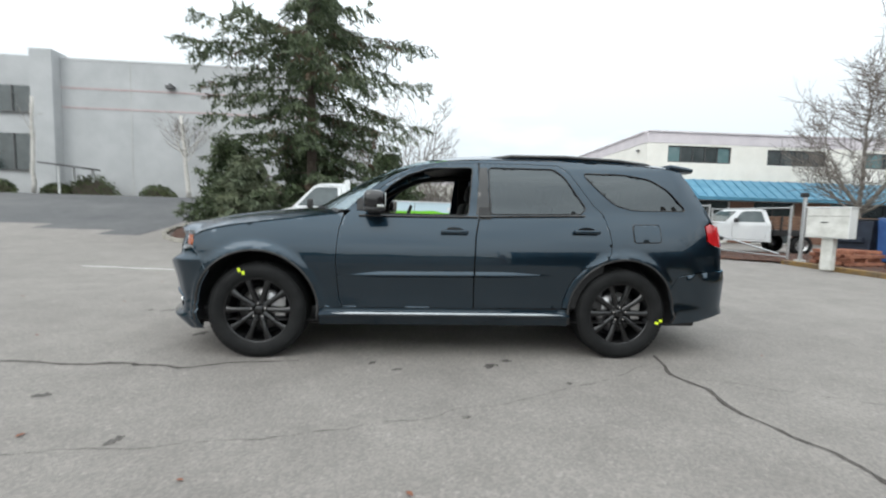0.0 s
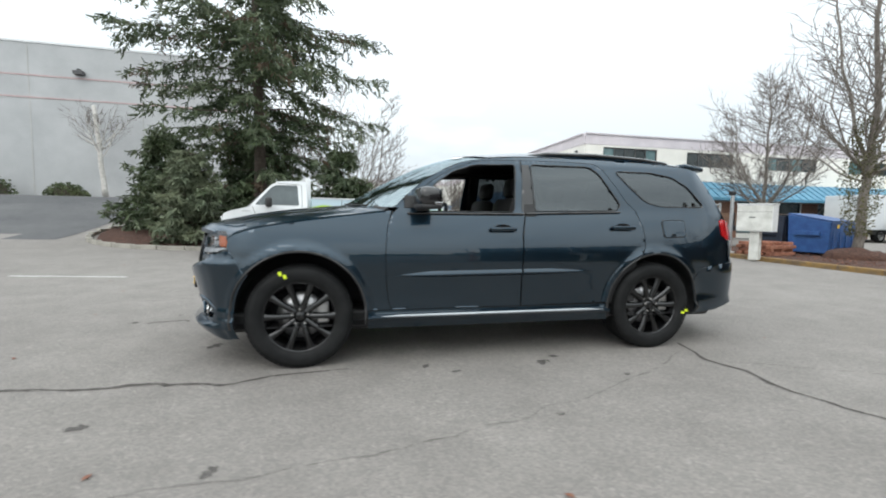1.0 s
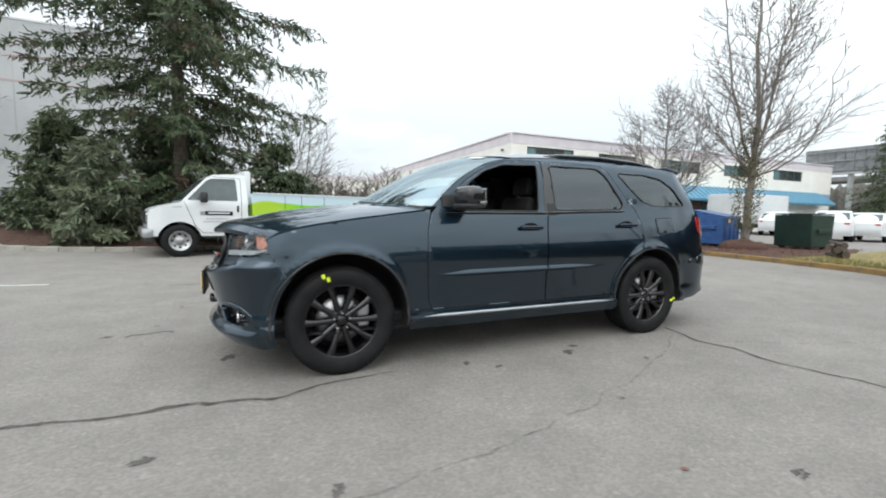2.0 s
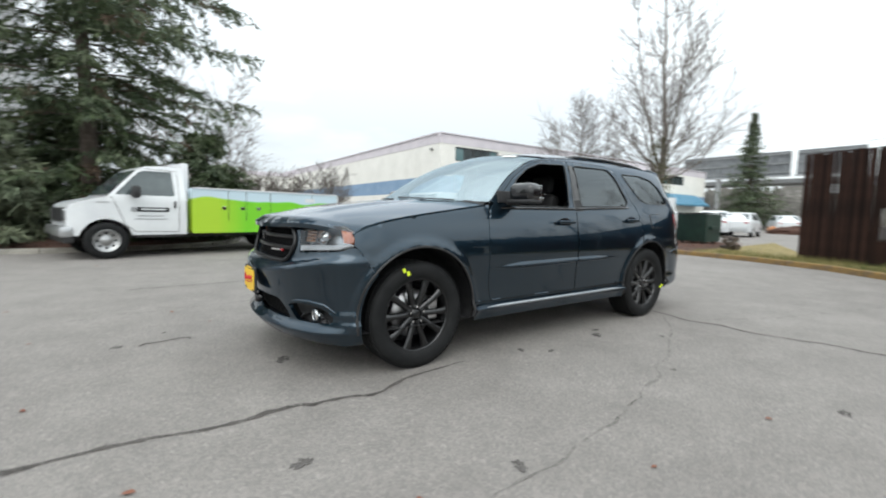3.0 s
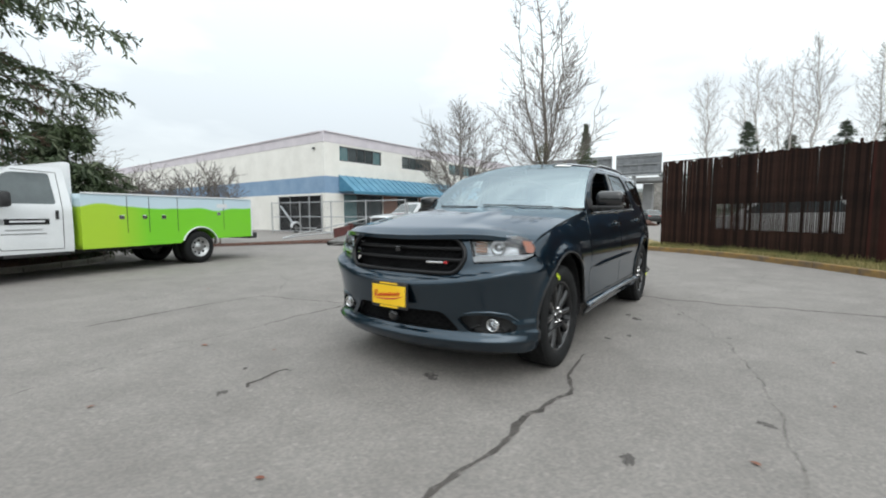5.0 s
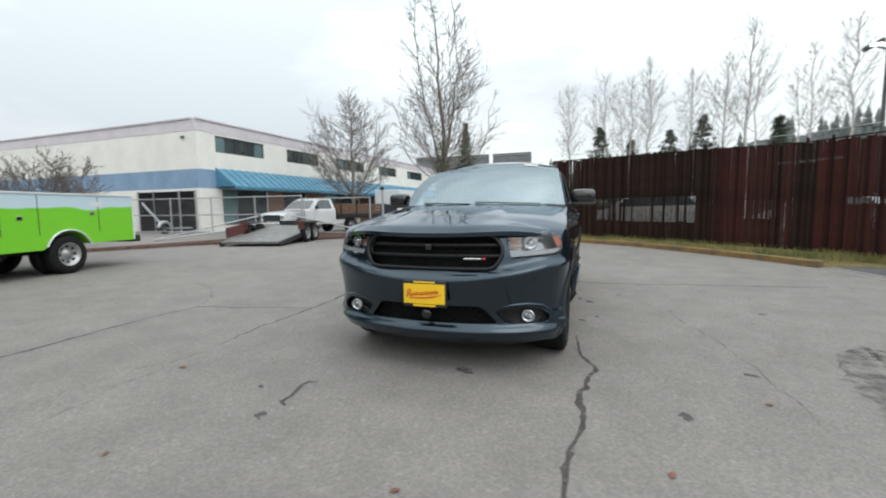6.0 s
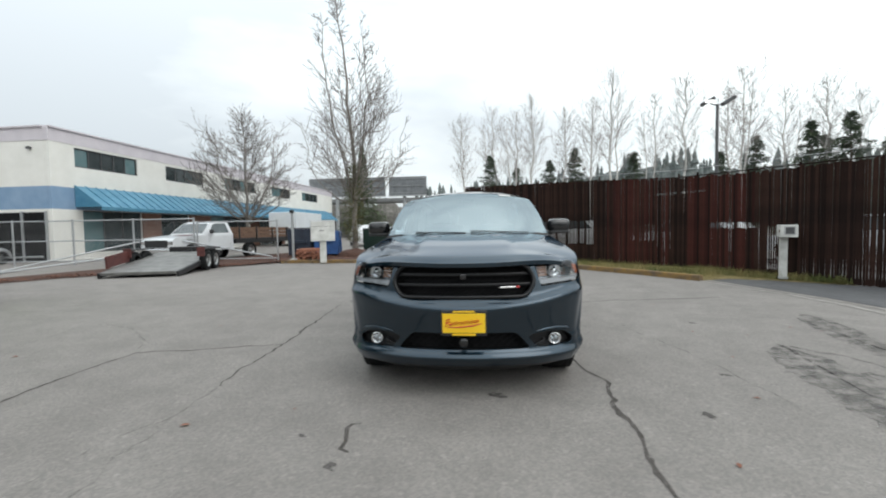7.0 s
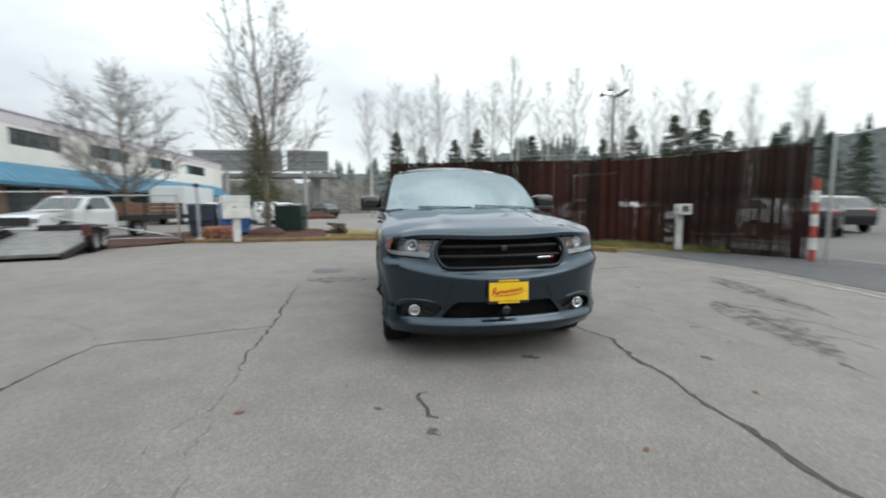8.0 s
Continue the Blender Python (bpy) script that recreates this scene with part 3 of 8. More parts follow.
SHOPFRONT = [(1.6, 5.4, 0.35, 2.6), (7.0, 9.6, 0.05, 2.6), (12, 17.5, 0.35, 2.6), (19, 22, 0.05, 2.6), (24, 30, 0.35, 2.6)]
LEN, DEEP = 38.0, 60.0
wall_panel("front_wall", 0, LEN, 2.62, 3.75, 0, 0.25, BLUE_BAND, shop)
wall_panel("front_wall", 0, LEN, 0, 2.62, 0, 0.25, CREAM, shop, SHOPFRONT)
wall_panel("front_wall", 0, LEN, 3.75, 5.98, 0, 0.25, CREAM, shop, [w[:4] for w in WINDOWS])
wall_panel("parapet", -0.02, LEN, 5.98, 6.62, -0.02, 0.3, LILAC, shop)
for z0, z1, m, nm in ((0, 2.62, CREAM, "side_wall"), (2.62, 3.75, BLUE_BAND, "side_wall"), (3.75, 5.98, CREAM, "side_wall"), (5.98, 6.62, LILAC, "parapet")):
    mesh_ob(nm, *box_data((0.25, DEEP, z1 - z0), (0.125 - (0.02 if nm == "parapet" else 0), DEEP / 2 + 0.26, (z0 + z1) / 2)), m, shop)
mesh_ob("cornice", *box_data((LEN, 0.4, 0.08), (LEN / 2, 0.1, 6.66)), LILAC, shop)
mesh_ob("cornice", *box_data((0.4, DEEP, 0.08), (0.1, DEEP / 2 + 0.31, 6.66)), LILAC, shop)
mesh_ob("roof", *box_data((LEN - 0.3, DEEP, 0.1), (LEN / 2 + 0.2, DEEP / 2 + 0.4, 6.1)), CONCRETE, shop)
mesh_ob("back_wall", *box_data((0.25, DEEP, 6.6), (LEN, DEEP / 2 + 0.3, 3.3)), CREAM, shop)
for w in WINDOWS:
    strip_window(shop, *w[:4], 0.0, w[4], w[5])
for k, s in enumerate(SHOPFRONT):
    strip_window(shop, *s, 0.0, 3 if k % 2 == 0 else 2, (0,) if k in (0, 2) else ())
for k, (a, b) in enumerate(((5.45, 6.95), (9.65, 11.95), (17.55, 18.95), (22.05, 23.95))):
    mesh_ob("brick_pier", *box_data((b - a, 0.06, 2.55), ((a + b) / 2, -0.03, 1.3)), BRICK, shop)
# the standing-seam awning: a slope with raised ribs and a closed end
A0, A1, AZ0, AZ1, AD = 1.2, 36.0, 2.75, 3.85, 1.5
awning = mesh_ob("awning", [(A0, -0.01, AZ1), (A1, -0.01, AZ1), (A1, -AD, AZ0), (A0, -AD, AZ0), (A0, -0.01, AZ0), (A1, -0.01, AZ0), (A0, -AD, AZ0 - 0.18), (A1, -AD, AZ0 - 0.18)],
                 [(0, 3, 2, 1), (0, 4, 3), (1, 2, 5), (3, 6, 7, 2), (4, 5, 2, 3)], AWNING, shop, "blue standing-seam metal awning")
ln = math.hypot(AD, AZ1 - AZ0)
an = math.degrees(math.atan2(AZ1 - AZ0, AD))
for k in range(58):
    x = A0 + 0.02 + k * 0.6
    if x < A1:
        o = mesh_ob("rib", *box_data((0.05, ln, 0.05)), AWNING, awning)
        o.matrix_basis = pose(x, -AD / 2, (AZ0 + AZ1) / 2 + 0.03, an, 0, 0)
mesh_ob("wall_lamp", *box_data((0.12, 0.2, 0.12), (-0.08, 1.0, 5.62)), FRAME, shop)
for yy, wd in ((0.95, 1.2), (2.75, 2.1), (4.55, 1.3), (24.0, 2.2), (26.4, 2.2)):
    rd_ = mesh_ob("roller_door", *box_data((0.06, wd, 2.45), (-0.035, yy, 1.235)), DARK, shop)
    for q in (-1, 1):
        mesh_ob("jamb", *box_data((0.08, 0.09, 2.5), (-0.05, yy + q * (wd / 2 + 0.05), 1.255)), GALV, rd_)

# ---- long grey building up the drive ----
grey = thing("grey_building", (-10.0, 31.6, 0), 0, "long windowless grey concrete building with faint red bands", "building")
mesh_ob("wall", *box_data((16.8, 0.4, 11.0), (-5.6, 0.2, 5.5)), GREY_WALL, grey)
mesh_ob("side_wall", *box_data((0.4, 40, 11.0), (2.6, 20.42, 5.5)), GREY_WALL, grey)
mesh_ob("roof", *box_data((16.0, 40, 0.3), (-5.6, 20.5, 10.7)), CONCRETE, grey)
mesh_ob("coping", *box_data((16.8, 0.46, 0.1), (-5.6, 0.2, 11.06)), GALV, grey)
for z in (7.83, 9.13):
    mesh_ob("red_band", *box_data((16.2, 0.02, 0.09), (-5.4, -0.012, z)), RED_LINE, grey)
for xj in (-9.0, -3.0):
    mesh_ob("wall_joint", *box_data((0.05, 0.012, 11.0), (xj, -0.007, 5.5)), CONCRETE, grey)
wl_ = mesh_ob("wall_lamp", *box_data((0.5, 0.36, 0.2), (-6.3, -0.2, 9.42)), FRAME, grey)
mesh_ob("lamp_arm", *box_data((0.12, 0.3, 0.12), (-6.3, -0.15, 9.6)), FRAME, wl_)
mesh_ob("pier", *box_data((1.4, 1.3, 11.4), (-14.2, -0.05, 5.7)), GREY_WALL, grey)
mesh_ob("annex_wall", *box_data((14, 0.4, 11.1), (-21.9, 0.1, 5.55)), GREY_WALL, grey)
for z, h, gm in ((4.75, 2.4, WIN_GLASS), (8.25, 1.7, WIN_GLASS)):
    win = mesh_ob("window", *box_data((5.2, 0.1, h), (-17.7, -0.13, z)), gm, grey)
    for k in range(5):
        mesh_ob("mullion", *box_data((0.08, 0.06, h), (-20.2 + 1.25 * k, -0.21, z)), FRAME, win)
    mesh_ob("sill", *box_data((5.4, 0.16, 0.1), (-17.7, -0.16, z - h / 2 - 0.05)), FRAME, win)

shelter = thing("bin_shelter", (-21.2, 29.0, terrain(-21.2, 29.0)), 0, "small shelter with a flat black roof on white posts", "shelter")
sh = box((2.6, 1.6, 0.1), (0, 0, 1.75), 0.02, Matrix.Rotation(radians(6), 4, "Y"))
mesh_roof = bpy.data.meshes.new("roof")
sh.to_mesh(mesh_roof)
sh.free()
mesh_roof.materials.append(FRAME)
new("roof", mesh_roof).parent = shelter
for sx, sy in ((-0.2, -0.6), (-0.2, 0.6), (0.95, 0.6)):
    tube("post", [(sx, sy, 0), (sx, sy, 1.72)], 0.06, WHITE_MET, shelter)

# ---- slatted fence ----
FENCE_LINE = [(3.05, -3.55), (7.8, -1.05), (11.8, 3.1), (12.4, 5.05)]
fence = thing("slat_fence", label="tall chain-link fence filled with weathered brown vertical slats", category="fence")
fr = random.Random(11)


def slat_mesh(cuts, material):
    """One slat: stacked lengths of its strip, given as (from, to, width)."""
    b = bmesh.new()
    for z0, z1, w in cuts:
        box((w, 0.012, z1 - z0), (0, 0, (z0 + z1) / 2), bm=b)
    me = bpy.data.meshes.new("slat")
    b.to_mesh(me)
    b.free()
    me.materials.append(material)
    return me


# stretches where the filling is torn and one sees through: from, to along the fence, from, to in height, width left of a slat
TORN = [(0.0, 1.32, 0.79, 1.35, 0.043), (0.25, 2.4, 0.14, 0.5, 0.041), (2.72, 3.02, 0.2, 1.2, 0.03), (3.15, 4.36, 1.17, 1.31, 0.027), (4.44, 5.9, 2.15, 2.21, 0.03), (5.9, 6.75, 0.82, 1.3, 0.043), (7.9, 11.5, 0.68, 1.46, 0.02)]
SLATS = {}


def fence_lift(d):
    return 0.42 * smooth01((d - 2) / 10)


run = 0.0
for (x0, y0), (x1, y1) in zip(FENCE_LINE, FENCE_LINE[1:]):
    L = math.hypot(x1 - x0, y1 - y0)
    yaw = math.degrees(math.atan2(y1 - y0, x1 - x0))
    n = int(L / 0.05)
    for k in range(n):
        s = (k + 0.5) / n
        x, y = x0 + (x1 - x0) * s, y0 + (y1 - y0) * s
        d = run + L * s
        top = round((2.5 + fence_lift(d) + fr.choice((-0.03, -0.01, 0.0, 0.0, 0.015, 0.03))) / 0.02) * 0.02
        red = 3.2 < d < 5.0 and fr.random() < 0.8 or 5.5 < d < 7.4 and fr.random() < 0.5
        w = fr.choice((0.0535, 0.051, 0.049, 0.046)) if d < 7.5 else fr.choice((0.057, 0.054))
        if fr.random() < 0.03 and d < 8:
            w = 0.036
        holes = [t for t in TORN if t[0] < d < t[1] and (t[4] == 0.03 or fr.random() < 0.86)]
        key = (top, red, w, tuple(holes))
        if key not in SLATS:
            cuts, z = [], 0.0
            for _, _, za, zb, wn_ in sorted(holes, key=lambda t: t[2]):
                cuts += [(z, za, w), (za, zb, wn_)]
                z = zb
            SLATS[key] = slat_mesh(cuts + [(z, top, w)], SLAT_RED if red else SLAT)
        o = new("slat", SLATS[key])
        o.parent = fence
        o.matrix_basis = pose(x + fr.uniform(-0.003, 0.003), y + fr.uniform(-0.003, 0.003), 0.01 + fr.uniform(-0.01, 0.01), fr.gauss(0, 0.2), fr.gauss(0, 0.14), yaw + 4 + fr.gauss(0, 2))
    for k in range(int(L / 2.4) + 1):
        s = min(1.0, k * 2.4 / L)
        lift = fence_lift(run + L * s)
        tube("post", [(x0 + (x1 - x0) * s, y0 + (y1 - y0) * s - 0.07, 0), (x0 + (x1 - x0) * s, y0 + (y1 - y0) * s - 0.07, 2.62 + lift)], 0.03, SLAT, fence)
    ux, uy = (y1 - y0) / L * 0.05, -(x1 - x0) / L * 0.05
    l0, l1 = fence_lift(run), fence_lift(run + L)
    for z in (0.3, 1.35, 2.52):
        tube("rail", [(x0 + ux, y0 + uy, z + l0), (x1 + ux, y1 + uy, z + l1)], 0.016, SLAT, fence, 6)
    tube("wire", [(x0, y0, 2.72 + l0), ((x0 + x1) / 2, (y0 + y1) / 2, 2.7 + (l0 + l1) / 2), (x1, y1, 2.72 + l1)], 0.006, GALV, fence, 4)
    run += L

# wooded hills close the place all round, higher behind the fence; a nearer unseen belt of trees behind the yard, added
# to darken the car's reflections
def ridge(name, R, base, amp, a0, a1, n, material, label, seed, rise=None):
    V, F = [], []
    for i in range(n + 1):
        a = radians(a0 + (a1 - a0) * i / n)
        z = base + amp * noise.noise(Vector((i * 0.05, seed, 0))) + amp * 0.35 * noise.noise(Vector((i * 0.37, seed + 3, 0))) + amp * 0.4 * abs(noise.noise(Vector((i * 1.17, seed + 7, 0))))
        if rise:
            z *= rise(math.degrees(a))
        V += [(R * math.cos(a), R * math.sin(a), -2), (R * 1.03 * math.cos(a), R * 1.03 * math.sin(a), max(1.0, z * 0.6)), (R * 1.05 * math.cos(a), R * 1.05 * math.sin(a), max(1.5, z))]
    for i in range(n):
        for k in (0, 1):
            F.append((3 * i + k, 3 * i + 3 + k, 3 * i + 4 + k, 3 * i + 1 + k))
    return tagged(mesh_ob(name, V, F, material, smooth=True), label, "hill", kind="structure")


HILL_AZ, HILL_UP = (-75, -60, -52, -42, -32, -20, -8, 5, 16, 30, 110), (0.6, 0.85, 0.9, 0.66, 0.76, 0.95, 0.66, 0.55, 0.3, 0.22, 0.22)
ridge("backdrop", 300, 44, 5, -75, 110, 900, HILL_HAZE, "hazy wooded hill far behind the fence", 2.0, lambda a: float(np.interp(a, HILL_AZ, HILL_UP)))


def crest_trees(name, R, a0, a1, n, height, label, seed):
    """Small far conifers standing along a crest, each a stack of three jagged cones."""
    rnd = random.Random(seed)
    V, F = [], []
    for k in range(n):
        az = rnd.uniform(a0, a1)
        if noise.noise(Vector((az * 0.55, 3.1, 0))) < -0.08:
            continue
        a = radians(az)
        up = 44 * float(np.interp(az, HILL_AZ, HILL_UP))
        back = rnd.random() ** 2
        rr = R - 22 * back
        cx, cy, z0 = rr * math.cos(a), rr * math.sin(a), up * (1 - 0.4 * back) - 4
        h = rnd.uniform(*height)
        for tier in range(3):
            zb, zt, w = z0 + h * (0.12 + 0.26 * tier), z0 + h * (0.55 + 0.225 * tier), h * (0.2 - 0.05 * tier)
            o = len(V)
            for j in range(6):
                q = w * rnd.uniform(0.7, 1.2)
                V.append((cx + q * math.cos(j * 1.047), cy + q * math.sin(j * 1.047), zb + rnd.uniform(-0.05, 0.05) * h))
            V.append((cx, cy, zt))
            F += [(o + j, o + (j + 1) % 6, o + 6) for j in range(6)]
    return tagged(mesh_ob(name, V, F, HILL_FIR_HAZE), label, "trees", kind="stuff")


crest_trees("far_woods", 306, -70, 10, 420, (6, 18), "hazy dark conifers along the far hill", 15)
# never in view: its height is set by what the car's paint should reflect
ridge("unseen_woods", 48, 4.6, 5.0, 150, 292, 260, FIR, "unseen dark belt of trees beyond the yard, added for reflections", 5.0, lambda a: float(np.interp(a, (-68, 150, 205, 235, 292), (0.8, 1.5, 1.2, 0.7, 0.6))))
ridge("backdrop_thicket", 76, 6.2, 1.8, 4, 44, 300, THICKET, "dull brown thicket beyond the far car park", 8.0)
# ---- the SUV ----
from mathutils import geometry

PAINT, pn, pl, pb = nodes_of("slate_metallic_paint")
pb.inputs["Base Color"].default_value = (0.0135, 0.031, 0.048, 1)
pb.inputs["Metallic"].default_value, pb.inputs["Roughness"].default_value = 0.92, 0.3
pb.inputs["Specular IOR Level"].default_value = 0.25
pb.inputs["Specular Tint"].default_value = (0.4, 0.5, 0.62, 1)
pb.inputs["Coat IOR"].default_value = 1.55
pb.inputs["Coat Weight"].default_value, pb.inputs["Coat Roughness"].default_value = 1.0, 0.015
p_tc, p_fl, p_bp = pn.new("ShaderNodeTexCoord"), pn.new("ShaderNodeTexNoise"), pn.new("ShaderNodeBump")
p_fl.inputs["Scale"].default_value = 900
p_bp.inputs["Strength"].default_value, p_bp.inputs["Distance"].default_value = 0.06, 0.0005
pl.new(p_tc.outputs["Object"], p_fl.inputs["Vector"])
pl.new(p_fl.outputs["Fac"], p_bp.inputs["Height"])
pl.new(p_bp.outputs["Normal"], pb.inputs["Normal"])
GLOSS_BLACK = mat("gloss_black", (0.006, 0.006, 0.007), (0.012, 0.012, 0.013), 20, 0.18, coat=0.6)
SATIN_BLACK = mat("satin_black", (0.005, 0.005, 0.006), (0.009, 0.009, 0.01), 20, 0.3, spec=0.35)
RIM_BLACK = mat("black_alloy", (0.01, 0.0105, 0.0115), (0.018, 0.0185, 0.02), 12, 0.3, metal=0.7, coat=0.7)
# pale metal that stands in for the highlight on the painted sill ledge
LEDGE_GLINT = mat("ledge_glint", (0.3, 0.32, 0.34), (0.36, 0.38, 0.4), 6, 0.28, metal=0.9)
CHROME = mat("chrome", (0.7, 0.71, 0.72), (0.8, 0.8, 0.8), 10, 0.08, metal=1.0)
STEEL = mat("brake_steel", (0.35, 0.35, 0.36), (0.5, 0.5, 0.5), 15, 0.35, metal=1.0)
PRIVACY = glass_mat("privacy_glass", (0.05, 0.06, 0.068), 0.36, colour=(0.86, 0.95, 1.0))
SHIELD = glass_mat("windscreen_glass", (0.3, 0.42, 0.46), 2.3, colour=(0.8, 0.94, 1.0))
LENS = glass_mat("lamp_lens", (0.86, 0.88, 0.9), 0.0)
AMBER = mat("amber_lens", (0.5, 0.13, 0.045), (0.6, 0.19, 0.08), 10, 0.15, coat=1.0)
RED_LENS = mat("red_lens", (0.35, 0.008, 0.012), (0.45, 0.015, 0.018), 10, 0.12, coat=1.0)
HOUSING = mat("lamp_housing", (0.3, 0.31, 0.32), (0.5, 0.51, 0.52), 30, 0.22, metal=0.85)
STRIP = mat("lamp_strip", (0.55, 0.56, 0.57), (0.68, 0.69, 0.7), 30, 0.3)
SIGNAL = mat("turn_signal", (0.4, 0.17, 0.08), (0.55, 0.3, 0.18), 40, 0.25, metal=0.4)
SEAT_BLACK = mat("black_upholstery", (0.012, 0.012, 0.013), (0.022, 0.022, 0.023), 15, 0.6, bump=0.001, bump_scale=90)
YELLOW = mat("yellow_plate", (0.8, 0.48, 0.01), (0.86, 0.54, 0.02), 5, 0.4)
RED_INK = mat("red_ink", (0.45, 0.02, 0.02), (0.55, 0.03, 0.03), 5, 0.5)
TAG_YELLOW = mat("tyre_tag", (0.6, 0.75, 0.02), (0.7, 0.85, 0.04), 8, 0.5)
PAPER = mat("white_sticker", (0.75, 0.75, 0.73), (0.82, 0.82, 0.8), 8, 0.6)

OUT = [(-0.922, 0.0), (-0.912, 0.2), (-0.88, 0.4), (-0.832, 0.57), (-0.763, 0.72), (-0.675, 0.845), (-0.565, 0.93), (-0.39, 0.97), (0.0, 0.974), (0.6, 0.97), (1.5, 0.967), (2.5, 0.965), (3.1, 0.955),
       (3.5, 0.935), (3.82, 0.89), (4.04, 0.805), (4.15, 0.67), (4.21, 0.45), (4.24, 0.22), (4.245, 0.0)]


def catmull(pts, n=24):
    out = []
    for i in range(len(pts) - 1):
        p = [np.array(pts[max(0, min(len(pts) - 1, i + k))], float) for k in (-1, 0, 1, 2)]
        if i == 0:
            p[0] = np.array([p[2][0], -p[2][1]])
        for k in range(n):
            t = k / n
            out.append(0.5 * (2 * p[1] + (p[2] - p[0]) * t + (2 * p[0] - 5 * p[1] + 4 * p[2] - p[3]) * t ** 2 + (3 * p[1] - p[0] - 3 * p[2] + p[3]) * t ** 3))
    out.append(np.array(pts[-1], float))
    return np.array(out)


OL = catmull(OUT)
OS = np.concatenate([[0], np.cumsum(np.hypot(*np.diff(OL, axis=0).T))])
ON = np.gradient(OL, OS, axis=0)
ON = np.stack([-ON[:, 1], ON[:, 0]], 1)
ON /= np.linalg.norm(ON, axis=1)[:, None]


def s_at_x(x):
    return float(np.interp(x, OL[:, 0], OS))


def s_at_y(y):
    k = int(np.argmax(OL[:, 1] > 0.9))
    return float(np.interp(y, OL[:k, 1], OS[:k]))


S_A, S_B = s_at_y(0.7), s_at_x(-0.28)
S_R0, S_R1 = s_at_x(3.55), s_at_x(3.95)
side_d = curve((0.18, 0.14), (0.22, 0.095), (0.27, 0.055), (0.33, 0.024), (0.36, 0.002), (0.37, -0.01), (0.377, -0.011), (0.397, 0.024), (0.425, 0.028), (0.5, 0.028), (0.62, 0.02), (0.72, 0.008), (0.8, 0.0), (0.86, 0.001), (0.92, 0.008), (0.98, 0.02),
               (1.08, 0.045), (1.14, 0.063), (1.19, 0.08), (1.24, 0.098), (1.4, 0.138), (1.6, 0.205), (1.66, 0.236), (1.72, 0.3))
front_d = curve((0.17, 0.19), (0.22, 0.12), (0.25, 0.075), (0.275, 0.05), (0.3, 0.03), (0.328, 0.014), (0.338, 0.018), (0.35, 0.06), (0.42, 0.072), (0.5, 0.05), (0.6, 0.022), (0.665, 0.004), (0.69, 0.0), (0.706, 0.012), (0.735, 0.062), (0.775, 0.074), (0.8, 0.078), (0.9, 0.098), (1.0, 0.12),
                (1.05, 0.15), (1.1, 0.22))
rear_d = curve((0.2, 0.14), (0.27, 0.06), (0.4, 0.02), (0.55, 0.0), (0.72, 0.0), (0.76, 0.03), (0.82, 0.06), (1.0, 0.07), (1.18, 0.09), (1.3, 0.15), (1.45, 0.26), (1.6, 0.4), (1.7, 0.5))
ARCHES = [(0.0, 0.40, 0.487), (3.04, 0.39, 0.475)]


def inset(s, z):
    x, y = np.interp(s, OS, OL[:, 0]), np.interp(s, OS, OL[:, 1])
    wf = 1 - smooth01((s - S_A) / (S_B - S_A))
    wr = smooth01((s - S_R0) / (S_R1 - S_R0))
    zf = z - 0.1 * min(1.0, (y / 0.85)) ** 2 * smooth01((z - 0.4) / 0.3) * (1 - smooth01((z - 0.85) / 0.2))
    d = side_d(z) * (1 - wf) * (1 - wr) + front_d(zf) * wf + (side_d(z) * 0.5 + rear_d(z) * 0.5) * wr
    if z < 0.45:
        k = smooth01((-0.3 - x) / 0.15) * (1 - wf)
        d += (min(d, 0.03 + 0.15 * (0.42 - z)) - d) * k
    for ax, az, ar in ARCHES:
        r = math.hypot(x - ax, z - az)
        if z > 0.25 and r < ar + 0.14:
            d -= 0.02 * math.exp(-((r - ar - 0.015) / 0.028) ** 2) * (1 - 0.7 * wf)
    return d, wf


def skin(t, z, out=0.0):
    """Point of the lower body: t is the signed distance round the plan from the nose, minus on the driver's side."""
    s = abs(t)
    i = np.interp(s, OS, np.arange(len(OS)))
    k = min(int(i), len(OS) - 2)
    p = OL[k] + (OL[k + 1] - OL[k]) * (i - k)
    nrm = ON[k] + (ON[k + 1] - ON[k]) * (i - k)
    d, _ = inset(s, z)
    if z > 1.2:
        nrm = nrm * np.array([0.25, 1.0])
    q = p - nrm * (d - out)
    return (float(q[0]), float(q[1]) * (1 if t >= 0 else -1), z)


def side_pt(x, z, out=0.0):
    return skin(-s_at_x(x), z, out)


def in_poly(px, py, poly):
    c = False
    j = len(poly) - 1
    for i in range(len(poly)):
        xi, yi = poly[i]
        xj, yj = poly[j]
        if (yi > py) != (yj > py) and px < (xj - xi) * (py - yi) / (yj - yi) + xi:
            c = not c
        j = i
    return c


def densify(poly, step):
    out = []
    for i in range(len(poly)):
        a, b = poly[i], poly[(i + 1) % len(poly)]
        n = max(1, int(math.ceil(math.hypot(b[0] - a[0], b[1] - a[1]) / step)))
        out += [(a[0] + (b[0] - a[0]) * k / n, a[1] + (b[1] - a[1]) * k / n) for k in range(n)]
    return out


def round_poly(pts, r=0.02, n=3):
    """Outline with its corners rounded."""
    out = []
    m = len(pts)
    for i in range(m):
        p, a, b = Vector(pts[i]), Vector(pts[i - 1]), Vector(pts[(i + 1) % m])
        da, db = a - p, b - p
        q = min(r, da.length * 0.45, db.length * 0.45)
        A, B = p + da.normalized() * q, p + db.normalized() * q
        for k in range(n + 1):
            t = k / n
            c = A * (1 - t) ** 2 + p * (2 * t * (1 - t)) + B * t * t
            out.append((c.x, c.y))
    return out


